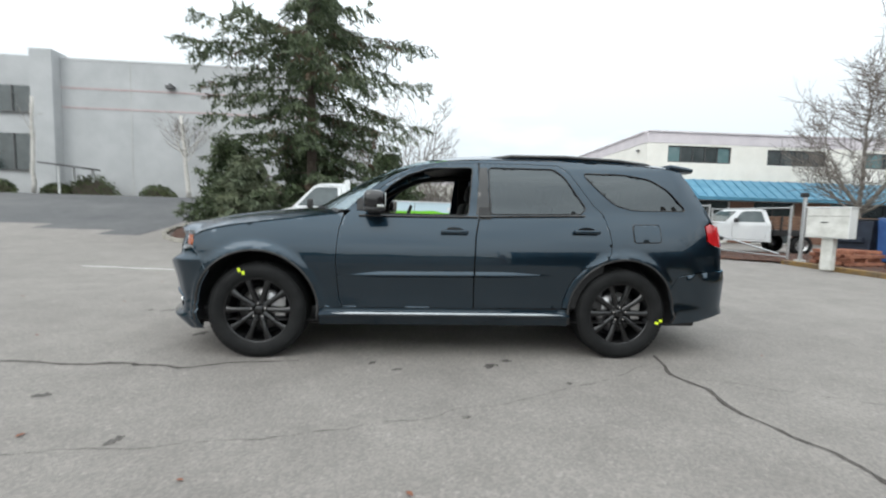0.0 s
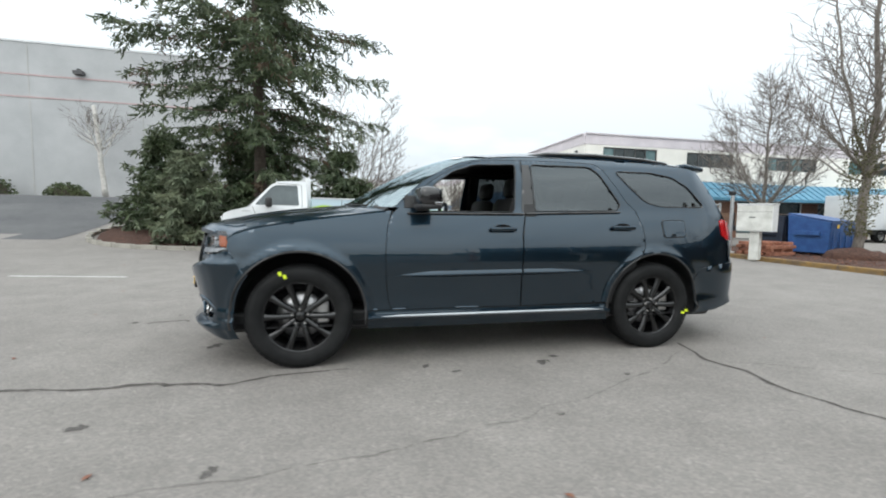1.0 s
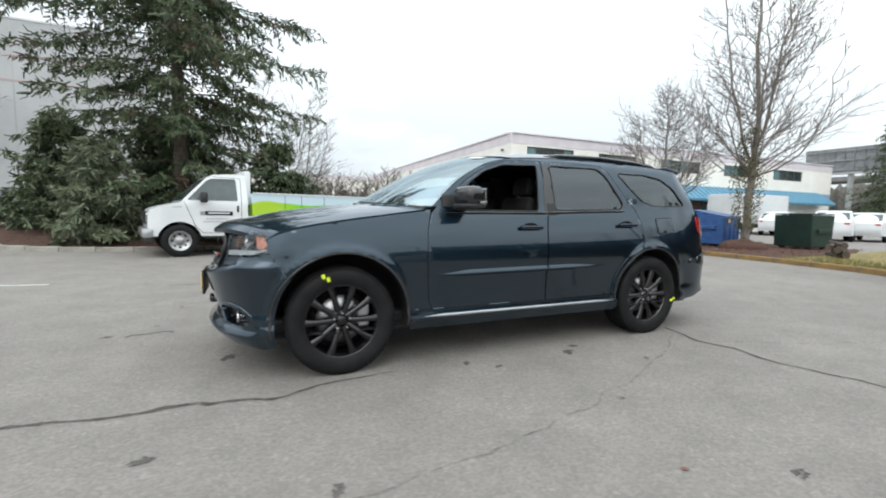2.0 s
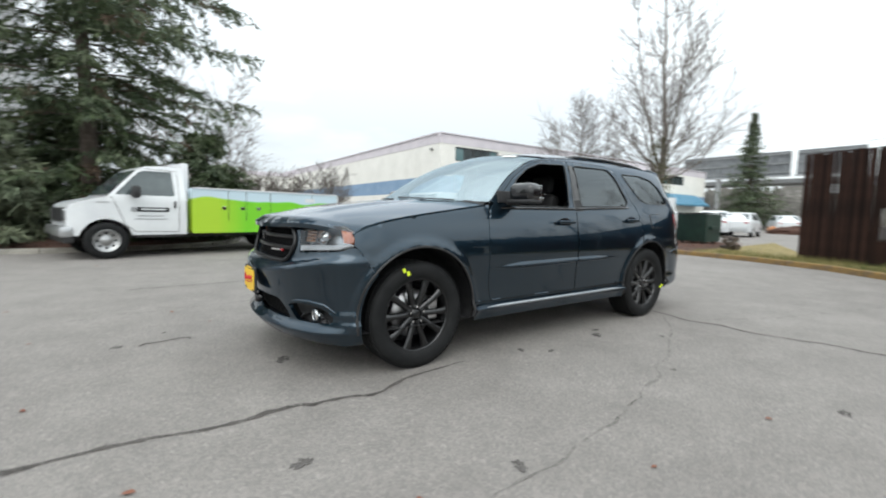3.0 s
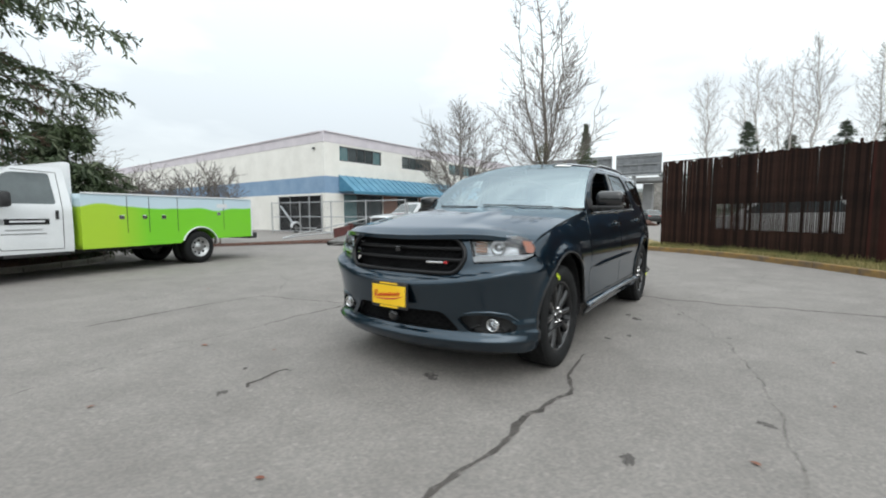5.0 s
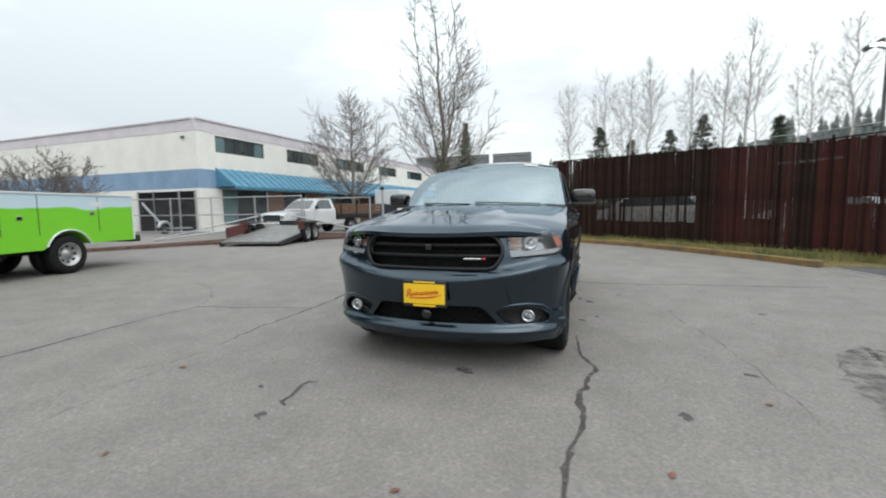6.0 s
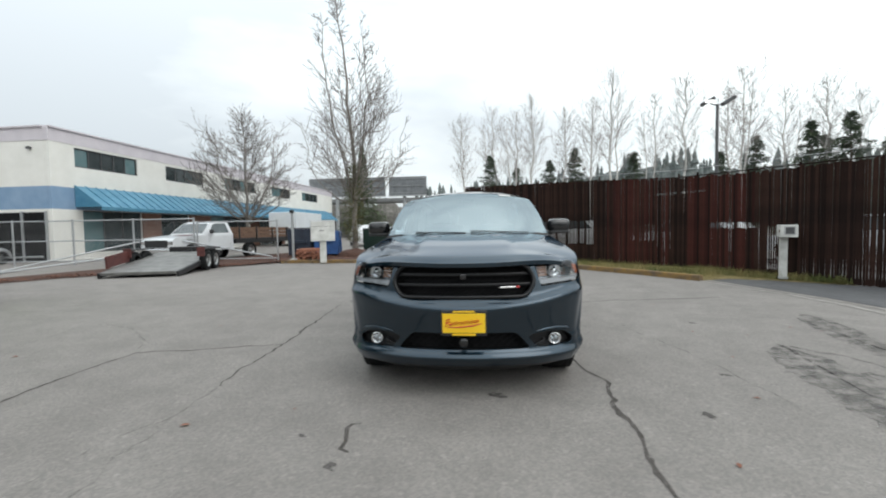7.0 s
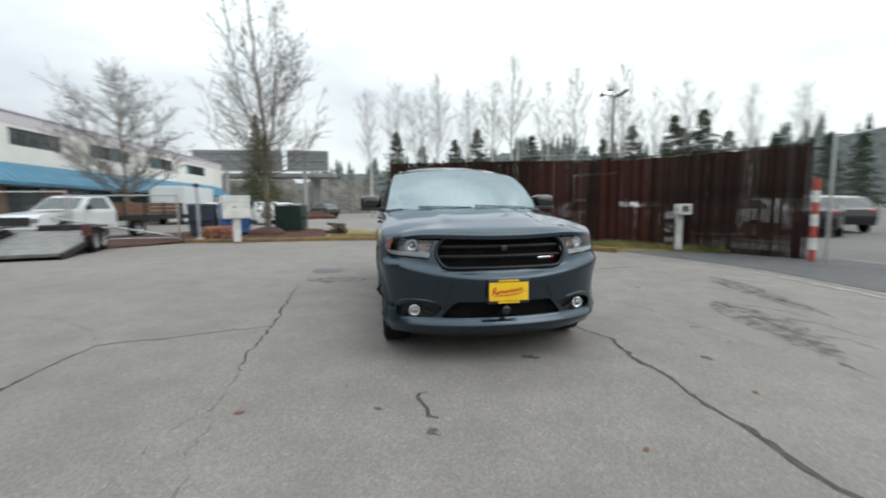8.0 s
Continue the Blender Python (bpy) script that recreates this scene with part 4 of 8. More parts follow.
def shrink(poly, g):
    """Outline moved inwards by g."""
    area = sum(poly[i - 1][0] * poly[i][1] - poly[i][0] * poly[i - 1][1] for i in range(len(poly)))
    sg = 1 if area > 0 else -1
    out = []
    m = len(poly)
    for i in range(m):
        a, p, b = Vector(poly[i - 1]), Vector(poly[i]), Vector(poly[(i + 1) % m])
        d1, d2 = (p - a), (b - p)
        if d1.length < 1e-6 or d2.length < 1e-6:
            out.append(poly[i])
            continue
        d1.normalize()
        d2.normalize()
        nn = Vector((-d1.y - d2.y, d1.x + d2.x)) * sg
        if nn.length < 1e-4:
            out.append(poly[i])
            continue
        nn.normalize()
        out.append((p.x + nn.x * g, p.y + nn.y * g))
    return out


def panel(name, outline, fn, material, parent, holes=(), step=0.035, gap=0.0025, depth=0.018, label="", mirror=False, inward=(0, 1, 0)):
    """A skin panel: an outline with openings, laid on the surface fn and given a returned edge."""
    outline = densify(shrink(outline, gap), step)
    holes = [densify(h, step) for h in holes]
    pts, edges = [], []
    for loop in [outline] + holes:
        o = len(pts)
        pts += loop
        edges += [(o + k, o + (k + 1) % len(loop)) for k in range(len(loop))]
    nb = len(pts)
    arr = np.array(pts)
    xs = np.arange(arr[:, 0].min() + step / 2, arr[:, 0].max(), step)
    zs = np.arange(arr[:, 1].min() + step / 2, arr[:, 1].max(), step)
    for a in xs:
        for b in zs:
            if in_poly(a, b, outline) and not any(in_poly(a, b, h) for h in holes) and np.min((arr[:, 0] - a) ** 2 + (arr[:, 1] - b) ** 2) > (0.45 * step) ** 2:
                pts.append((a, b))
    res = geometry.delaunay_2d_cdt([Vector(p) for p in pts], edges, [], 0, 1e-7)
    v2, faces = res[0], res[2]
    V = [fn(p[0], p[1]) for p in v2]
    F = []
    for f in faces:
        cx, cy = sum(v2[i][0] for i in f) / len(f), sum(v2[i][1] for i in f) / len(f)
        if in_poly(cx, cy, outline) and not any(in_poly(cx, cy, h) for h in holes):
            F.append(tuple(f))
    # outward side
    nsum = Vector()
    for f in F:
        a, b, c = (Vector(V[i]) for i in f[:3])
        nsum += (b - a).cross(c - a)
    if nsum.dot(Vector(inward)) > 0:
        F = [tuple(reversed(f)) for f in F]
    if depth:
        count = {}
        for f in F:
            for i in range(len(f)):
                e = (f[i], f[(i + 1) % len(f)])
                count[frozenset(e)] = count.get(frozenset(e), []) + [e]
        inn = Vector(inward) * depth
        new_i = {}
        for es in list(count.values()):
            if len(es) == 1:
                a, b = es[0]
                q = []
                for k in (a, b):
                    if k not in new_i:
                        new_i[k] = (len(V), len(V) + 1)
                        V.append(V[k])
                        V.append(tuple(Vector(V[k]) + inn))
                    q.append(new_i[k])
                F.append((q[1][0], q[0][0], q[0][1], q[1][1]))
    obs = [mesh_ob(name, V, F, material, parent, label, smooth=True)]
    if mirror:
        obs.append(mesh_ob(name, [(x, -y, z) for x, y, z in V], [tuple(reversed(f)) for f in F], material, parent, label, smooth=True))
    return obs


def arc(c, r, a0, a1, n=14):
    return [(c[0] + r * math.cos(radians(a0 + (a1 - a0) * k / n)), c[1] + r * math.sin(radians(a0 + (a1 - a0) * k / n))) for k in range(n + 1)]


suv = thing("suv", (-0.84, 4.745, 0), 0, "dark slate metallic SUV with black alloy wheels, driver window open", "car")
fa, ra = ARCHES[0], ARCHES[1]
# outlines in side view: x back from the front axle, z up
DOOR_FRONT_EDGE = [(0.68, 0.43), (0.655, 0.5), (0.64, 0.63), (0.63, 0.8), (0.632, 0.91), (0.645, 1.06), (0.68, 1.17), (0.74, 1.23)]
FRAME_TOP_F = [(0.86, 1.315), (1.0, 1.44), (1.16, 1.54), (1.36, 1.62), (1.56, 1.645), (1.79, 1.652)]
MID_CUT = [(1.795, 1.21), (1.76, 1.03), (1.75, 0.75), (1.755, 0.43)]
FRAME_TOP_R = [(1.8, 1.652), (2.2, 1.66), (2.5, 1.655), (2.58, 1.6), (2.67, 1.48), (2.78, 1.32), (2.87, 1.24)]
REAR_CUT = [(2.915, 1.1), (2.93, 1.0), (2.92, 0.91), (2.88, 0.86), (2.77, 0.81)]
SHOULDER = [(-0.5, 1.0), (-0.3, 1.058), (0.0, 1.11), (0.3, 1.152), (0.55, 1.185), (0.68, 1.2)]
SCREEN_EDGE = [(0.70, 1.225), (0.8, 1.325), (0.92, 1.43), (1.08, 1.53), (1.28, 1.618), (1.5, 1.662)]
ROOF_EDGE = SCREEN_EDGE + [(1.9, 1.69), (2.5, 1.7), (3.1, 1.69), (3.45, 1.672), (3.66, 1.645)]
WIN_F = [(0.95, 1.2), (0.945, 1.32), (1.05, 1.435), (1.19, 1.53), (1.38, 1.594), (1.74, 1.612), (1.70, 1.206)]
WIN_R = [(1.885, 1.218), (1.88, 1.618), (2.45, 1.622), (2.54, 1.555), (2.72, 1.285), (2.67, 1.238)]
WIN_Q = [(2.7, 1.595), (3.08, 1.597), (3.32, 1.562), (3.48, 1.475), (3.655, 1.29), (3.14, 1.285), (2.98, 1.325), (2.83, 1.455)]

fender = [(-0.46, 0.862), (-0.505, 0.9)] + SHOULDER + [(x, z) for x, z in reversed(DOOR_FRONT_EDGE[:-2])] + [(0.5, 0.43)] + arc(fa[:2], fa[2], 4, 139, 22)
panel("fender", fender, side_pt, PAINT, suv, mirror=True, step=0.03)
for nm, outline, win in (("front_door", DOOR_FRONT_EDGE + FRAME_TOP_F + MID_CUT, WIN_F),
                         ("rear_door", [(1.762, 0.43)] + [(x + 0.007, z) for x, z in reversed(MID_CUT[:-1])] + FRAME_TOP_R + REAR_CUT + arc(ra[:2], ra[2] + 0.055, 133, 175, 8), WIN_R)):
    doors = panel(nm, outline, side_pt, PAINT, suv, holes=[round_poly(win, 0.035)], mirror=True, step=0.024)
    for d, sg in zip(doors, (1, -1)):
        # handle in a shallow cup, belt trim, window seal
        hx, hz = (1.585, 1.066) if nm == "front_door" else (2.705, 1.09)
        y0 = side_pt(hx, hz)[1]
        b = box((0.225, 0.022, 0.034), (hx, (y0 - 0.03) * sg, hz), 0.01)
        for q in (-0.09, 0.09):
            box((0.03, 0.035, 0.026), (hx + q, (y0 - 0.012) * sg, hz), 0.006, bm=b)
        part("handle", b, PAINT, d, smooth=True)
        V, F = lathe([(0.001, 0.0), (0.05, 0.0), (0.062, 0.004)], 20)
        cup = mesh_ob("handle_cup", [(x * 1.35 + hx, (y0 - 0.0035 + 0.0 * y) * sg, z * 0.62 + hz) for x, y, z in V], F, GLOSS_BLACK, d, smooth=True)
        belt = [(0.8, 1.18), (1.78, 1.192)] if nm == "front_door" else [(1.8, 1.196), (2.7, 1.226)]
        pts = [side_pt(belt[0][0] + (belt[1][0] - belt[0][0]) * k / 20, belt[0][1] + (belt[1][1] - belt[0][1]) * k / 20, 0.01) for k in range(21)]
        tube("belt_trim", [(x, y * sg, z) for x, y, z in pts], 0.009, GLOSS_BLACK, d, 6)
        seal = [side_pt(x, z, 0.003) for x, z in densify(round_poly(win, 0.035), 0.04)]
        tube("window_seal", [(x, y * sg, z) for x, y, z in seal], 0.0055, BLACK_PL, d, 6, closed=True)
panel("rear_window", round_poly(WIN_R, 0.035), lambda x, z: side_pt(x, z, -0.004), PRIVACY, suv, mirror=True, gap=-0.004, depth=0, label="dark privacy glass pane")
panel("quarter_window", round_poly(WIN_Q, 0.05), lambda x, z: side_pt(x, z, -0.004), PRIVACY, suv, mirror=True, gap=-0.004, depth=0, label="dark privacy glass pane")
side_open = [(0.70, 1.222)] + [(0.76, 1.222)] + FRAME_TOP_F[:-1] + FRAME_TOP_R + REAR_CUT + arc(ra[:2], ra[2] + 0.053, 133, 174, 6) + arc(ra[:2], ra[2], 174, 27, 20) + \
    [(3.56, 0.73), (3.72, 0.755), (4.04, 0.775), (4.07, 0.97), (3.95, 0.985), (3.855, 1.03), (3.85, 1.165), (3.93, 1.19), (3.89, 1.29), (3.83, 1.4), (3.76, 1.52)] + list(reversed(ROOF_EDGE))
panel("quarter_panel", side_open, side_pt, PAINT, suv, holes=[round_poly(WIN_Q, 0.05)], mirror=True, step=0.03, gap=0.0022)
for sg in (1, -1):
    seal = [side_pt(x, z, 0.003) for x, z in densify(round_poly(WIN_Q, 0.05), 0.04)]
    tube("window_seal", [(x, y * sg, z) for x, y, z in seal], 0.005, GLOSS_BLACK, suv, 6, closed=True)
panel("pillar_trim", [(1.765, 1.21), (1.8, 1.615), (1.872, 1.617), (1.878, 1.218)], lambda x, z: side_pt(x, z, 0.003), GLOSS_BLACK, suv, mirror=True)
rocker_line = [(0.495, 0.427), (2.565, 0.427), (2.575, 0.3), (2.6, 0.215), (0.5, 0.215), (0.5, 0.3)]
ROCK_Z = [0.284, 0.288, 0.294, 0.305, 0.32, 0.336, 0.352, 0.362, 0.37, 0.377, 0.387, 0.397, 0.406, 0.416, 0.427]
for sg in (1, -1):
    cols = [0.5 + 2.07 * k / 60 for k in range(61)]
    V = [(lambda p: (p[0], p[1] * sg, p[2]))(side_pt(x, z)) for x in cols for z in ROCK_Z]
    m = len(ROCK_Z)
    F = [(i * m + j, (i + 1) * m + j, (i + 1) * m + j + 1, i * m + j + 1) for i in range(60) for j in range(m - 1)]
    mesh_ob("rocker_panel", V, F if sg > 0 else [tuple(reversed(f)) for f in F], PAINT, suv, smooth=True, autosmooth=22)
# added bright strip that imitates the sky highlight on the sill step, tapered at its ends
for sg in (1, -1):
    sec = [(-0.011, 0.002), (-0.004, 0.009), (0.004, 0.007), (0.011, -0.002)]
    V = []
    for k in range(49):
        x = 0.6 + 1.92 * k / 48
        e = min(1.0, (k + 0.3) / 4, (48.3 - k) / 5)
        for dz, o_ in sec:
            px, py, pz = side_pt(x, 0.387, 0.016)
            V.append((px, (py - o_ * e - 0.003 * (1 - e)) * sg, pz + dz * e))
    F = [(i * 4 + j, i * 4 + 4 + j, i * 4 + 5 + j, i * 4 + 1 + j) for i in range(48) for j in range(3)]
    mesh_ob("sill_glint", V, F if sg > 0 else [tuple(reversed(q)) for q in F], LEDGE_GLINT, suv, "bright strip standing for the sky highlight on the sill ledge", smooth=True)
    # added near-black strip that keeps the gap under the doors as dark as shade
    part("sill_gap_shade", box((2.05, 0.02, 0.07), (1.53, sg * 0.915, 0.43), 0.004), DARK, suv)
# raised crease along both doors: a narrow ledge that tapers out at its ends
for sg in (1, -1):
    for xa, xb in ((0.7, 1.748), (1.764, 2.42)):
        prof_c = [(-0.018, 0.0), (-0.009, 0.011), (-0.002, 0.017), (0.006, 0.015), (0.018, 0.008), (0.032, 0.0)]
        V = []
        for k in range(37):
            x = xa + (xb - xa) * k / 36
            e = smooth01((x - 0.68) / 0.35) * (1 - smooth01((x - 1.95) / 0.5))
            for dz, o_ in prof_c:
                px, py, pz = side_pt(x, 0.706 + 0.012 * (x - 1.5) + dz * (0.2 + 0.8 * e), 0.0012 + o_ * e)
                V.append((px, py * sg, pz))
        m = len(prof_c)
        F = [(i * m + j, (i + 1) * m + j, (i + 1) * m + j + 1, i * m + j + 1) for i in range(36) for j in range(m - 1)]
        mesh_ob("door_crease", V, F if sg > 0 else [tuple(reversed(q)) for q in F], PAINT, suv, smooth=True)
panel("fuel_door", round_poly([(3.13, 1.155), (3.37, 1.162), (3.372, 1.02), (3.135, 1.012)], 0.03), lambda x, z: side_pt(x, z, 0.007), PAINT, suv, gap=0.0, depth=0.01, step=0.02)
line = [side_pt(x, z, 0.001) for x, z in densify(round_poly([(3.125, 1.16), (3.376, 1.168), (3.378, 1.014), (3.13, 1.006)], 0.03), 0.05)]
tube("fuel_door_gap", line, 0.004, BLACK_PL, suv, 5, closed=True)
# wheel arch lips
for ax, az, ar in ARCHES:
    for sg in (1, -1):
        pts = [side_pt(ax + ar * math.cos(radians(a)), az + ar * math.sin(radians(a)), -0.004) for a in range(-8, 192, 6)]
        tube("arch_lip", [(x, y * sg, z) for x, y, z in pts], 0.011, BLACK_PL, suv, 6)
        V, F = lathe([(ar + 0.01, 0.03), (ar + 0.015, 0.25), (ar - 0.05, 0.42), (0.05, 0.43)], 28)
        lin = mesh_ob("wheel_liner", [(x + ax, (-0.95 + y) * sg, max(z + az, 0.31)) for x, y, z in V], F, BLACK_PL, suv, smooth=True)

# bonnet, windscreen, roof
hood_mid = curve((-0.9, 1.035), (-0.84, 1.055), (-0.75, 1.078), (-0.54, 1.113), (-0.33, 1.148), (-0.1, 1.182), (0.13, 1.21), (0.42, 1.24), (0.7, 1.262))
shoulder_z = curve(*SHOULDER)


def hood_pt(u, v):
    x0, x1 = -0.855 + 0.36 * abs(v) ** 2.6, 0.4 + 0.23 * v * v
    x = x0 + (x1 - x0) * u
    ye = abs(side_pt(max(x, -0.52), shoulder_z(x))[1]) if x > -0.52 else abs(side_pt(-0.52, 1.0)[1])
    y = v * (ye + 0.003)
    zm, zs = hood_mid(x) + 0.004, shoulder_z(max(x, -0.5)) + 0.004
    z = zs + (zm - zs) * (1 - abs(v) ** 3.2)
    ay = abs(y)
    z += 0.016 * (1 - smooth01((ay - 0.36) / 0.09)) * smooth01((u - 0.06) / 0.3) * (1 - 0.6 * smooth01((u - 0.55) / 0.45))
    z -= 0.02 * math.exp(-((ay - 0.3) / 0.05) ** 2) * math.exp(-((u - 0.72) / 0.06) ** 2)
    z -= 0.028 * (1 - smooth01(u / 0.06))
    return x, y, z


def grid_ob(name, fn, nu, nv, material, parent, label="", flip=False, thick=0.0):
    V = [fn(i / nu, -1 + 2 * j / nv) for i in range(nu + 1) for j in range(nv + 1)]
    F = []
    for i in range(nu):
        for j in range(nv):
            q = (i * (nv + 1) + j, (i + 1) * (nv + 1) + j, (i + 1) * (nv + 1) + j + 1, i * (nv + 1) + j + 1)
            F.append(tuple(reversed(q)) if flip else q)
    if thick:
        rim = [j for j in range(nv + 1)] + [i * (nv + 1) + nv for i in range(1, nu + 1)] + [nu * (nv + 1) + j for j in range(nv - 1, -1, -1)] + [i * (nv + 1) for i in range(nu - 1, 0, -1)]
        o = len(V)
        for k in rim:
            V.append(V[k])
            V.append((V[k][0], V[k][1], V[k][2] - thick))
        m = len(rim)
        for k in range(m):
            a, b = o + 2 * k, o + 2 * ((k + 1) % m)
            F.append((a, b, b + 1, a + 1))
    return mesh_ob(name, V, F, material, parent, label, smooth=True)


grid_ob("bonnet", hood_pt, 44, 56, PAINT, suv, thick=0.03)
mid_screen = curve((0.0, 0.30), (0.3, 0.555), (0.7, 1.0), (1.0, 1.3))
mid_screen_z = curve((0.3, 1.235), (0.555, 1.385), (0.77, 1.505), (1.05, 1.634), (1.3, 1.715))
edge_x = curve((0.0, 0.69), (0.25, 0.86), (0.5, 1.05), (0.75, 1.27), (1.0, 1.5))
edge_z = curve(*SCREEN_EDGE)


def screen_pt(u, v):
    xm, xe = mid_screen(u), edge_x(u)
    zm, ze = mid_screen_z(xm), edge_z(xe)
    w = abs(v) ** 2.2
    ye = abs(side_pt(xe, ze)[1]) - 0.006
    return xm + (xe - xm) * w, v * ye, zm + (ze - zm) * w


grid_ob("windscreen", screen_pt, 20, 32, SHIELD, suv, "pale sky-reflecting windscreen")
roof_mid = curve((1.3, 1.715), (1.51, 1.745), (1.98, 1.792), (2.5, 1.805), (3.1, 1.785), (3.5, 1.755), (3.75, 1.725))
roof_side = curve(*ROOF_EDGE[4:])


def roof_pt(u, v):
    x0, x1 = 1.305 + 0.2 * abs(v) ** 2.2, 3.74 - 0.09 * v * v
    x = x0 + (x1 - x0) * u
    zs = roof_side(x)
    ye = abs(side_pt(x, zs)[1])
    zs += 0.003
    return x, v * (ye + 0.003), zs + (roof_mid(x) - zs) * (1 - abs(v) ** 2.6)


grid_ob("roof", roof_pt, 40, 32, PAINT, suv)
for sg in (1, -1):
    rail = [(1.86, 1.685), (1.93, 1.715), (2.1, 1.742), (2.6, 1.755), (3.1, 1.74), (3.36, 1.715), (3.44, 1.69)]
    tube("roof_rail", [(x, sg * 0.615 * (1 - 0.02 * (x - 2)), z - 0.006) for x, z in rail], [0.012, 0.018, 0.019, 0.019, 0.019, 0.018, 0.012], GLOSS_BLACK, suv, 8)


def tail_pt(u, v):
    zz = 0.78 + (1.715 - 0.78) * u
    xr = curve((0.78, 4.16), (0.97, 4.135), (1.18, 4.12), (1.3, 4.07), (1.45, 3.98), (1.58, 3.88), (1.72, 3.72))(zz)
    ye = curve((0.78, 0.83), (1.2, 0.79), (1.7, 0.62))(zz)
    return xr - 0.2 * abs(v) ** 3, v * ye, zz - 0.06 * v * v * u


grid_ob("liftgate", tail_pt, 24, 24, PAINT, suv, flip=True)
panel("rear_bumper", [(t, z) for t, z in [(s_at_x(3.468), 0.6), (s_at_x(3.56), 0.725), (s_at_x(3.72), 0.75), (s_at_x(3.86), 0.765), (2 * OS[-1] - s_at_x(3.86), 0.765), (2 * OS[-1] - s_at_x(3.72), 0.75),
                                       (2 * OS[-1] - s_at_x(3.56), 0.725), (2 * OS[-1] - s_at_x(3.468), 0.6), (2 * OS[-1] - s_at_x(3.505), 0.5), (2 * OS[-1] - s_at_x(3.515), 0.39), (2 * OS[-1] - s_at_x(3.505), 0.295), (2 * OS[-1] - s_at_x(3.8), 0.315), (2 * OS[-1] - s_at_x(4.02), 0.37), (s_at_x(4.02), 0.37), (s_at_x(3.8), 0.315), (s_at_x(3.505), 0.295), (s_at_x(3.515), 0.39), (s_at_x(3.505), 0.5)]],
      lambda t, z: skin(-t, z) if t <= OS[-1] else skin(2 * OS[-1] - t, z), PAINT, suv, step=0.06, inward=(-1, 0, 0))
panel("tail_lamp", [(3.855, 1.165), (3.91, 1.188), (4.03, 1.165), (4.06, 0.985), (4.01, 0.975), (3.935, 0.99), (3.86, 1.03)], lambda x, z: side_pt(x, z, 0.006), RED_LENS, suv, mirror=True, step=0.03, label="red tail lamp lens")
spo = box((0.24, 1.16, 0.05), (3.73, 0, 1.69), 0.022, Matrix.Rotation(radians(8), 4, "Y"))
part("spoiler", spo, PAINT, suv, smooth=True)

# front fascia
GRILLE = round_poly([(-0.5, 1.012), (0.5, 1.012), (0.575, 0.9), (0.5, 0.772), (-0.5, 0.772), (-0.575, 0.9)], 0.07, 5)
LOWER = round_poly([(-0.4, 0.508), (0.4, 0.508), (0.53, 0.375), (-0.53, 0.375)], 0.04, 4)


def front_t(pts):
    return [(math.copysign(s_at_y(abs(y)), y), z) for y, z in pts]


POCKET = [(0.585, 0.378), (0.5, 0.465), (0.56, 0.492), (0.7, 0.5), (0.82, 0.482), (0.885, 0.43), (0.875, 0.388), (0.74, 0.372)]
s_l0, s_l1 = s_at_y(0.605), s_at_x(-0.5)
LAMP = [(s_l0 - 0.02, 1.008), (s_l0 + 0.12, 1.026), (s_l1 - 0.12, 1.032), (s_l1 - 0.012, 1.0), (s_l1, 0.94), (s_l1 - 0.02, 0.895), (s_l1 - 0.1, 0.868), (s_l0 + 0.02, 0.845)]
edge = [(s_at_x(x), z) for x, z in arc(fa[:2], fa[2], 140, 200, 9)]
b_out = [(-t, z) for t, z in edge] + [(-s_at_x(-0.56), 0.225), (-s_at_y(0.8), 0.24), (0, 0.25), (s_at_y(0.8), 0.24), (s_at_x(-0.56), 0.225)] + [(t, z) for t, z in reversed(edge)] + \
    [(s_at_x(-0.455), 0.862), (s_l1 + 0.002, 0.888)] + [(LAMP[k][0], LAMP[k][1] - 0.004) for k in (5, 6, 7)] + [(s_l0 - 0.024, 1.012), (s_at_y(0.5), 1.032), (0, 1.04), (-s_at_y(0.5), 1.032), (-s_l0 + 0.024, 1.012)] + \
    [(-LAMP[k][0], LAMP[k][1] - 0.004) for k in (7, 6, 5)] + [(-s_l1 - 0.002, 0.888), (-s_at_x(-0.455), 0.862)]
panel("front_bumper", b_out, skin, PAINT, suv, holes=[front_t(GRILLE), front_t(LOWER), front_t(round_poly(POCKET, 0.03)), front_t([(-y, z) for y, z in round_poly(POCKET, 0.03)])], step=0.019, inward=(1, 0, 0), depth=0.03)


panel("valance", [(-s_at_x(-0.56), 0.29), (s_at_x(-0.56), 0.29), (s_at_x(-0.56), 0.22), (s_at_y(0.7), 0.18), (-s_at_y(0.7), 0.18), (-s_at_x(-0.56), 0.22)], lambda t, z: skin(t, z, -0.04), BLACK_PL, suv, step=0.06, inward=(1, 0, 0))


def behind(dist):
    return lambda t, z: tuple(np.array(skin(t, z)) + np.array((dist, 0, 0)))


grille = thing("grille")
grille.parent = suv
# near-black sheet as the shade behind the grille mesh
panel("shade_backing", front_t(GRILLE), behind(0.09), DARK, grille, gap=-0.02, depth=0, inward=(1, 0, 0), step=0.06)
ring = [skin(t, z, 0.004) for t, z in densify(front_t(GRILLE), 0.05)]
tube("surround", ring, 0.016, SATIN_BLACK, grille, 8, closed=True, label="gloss black surround")
for z0 in (0.935, 0.858):
    half = 0.56 - 0.6 * abs(z0 - 0.9)
    tube("bar", [tuple(np.array(skin(math.copysign(s_at_y(abs(y)), y), z0)) + np.array((0.028, 0, 0))) for y in np.linspace(-half, half, 21)], 0.013, SATIN_BLACK, grille, 6)


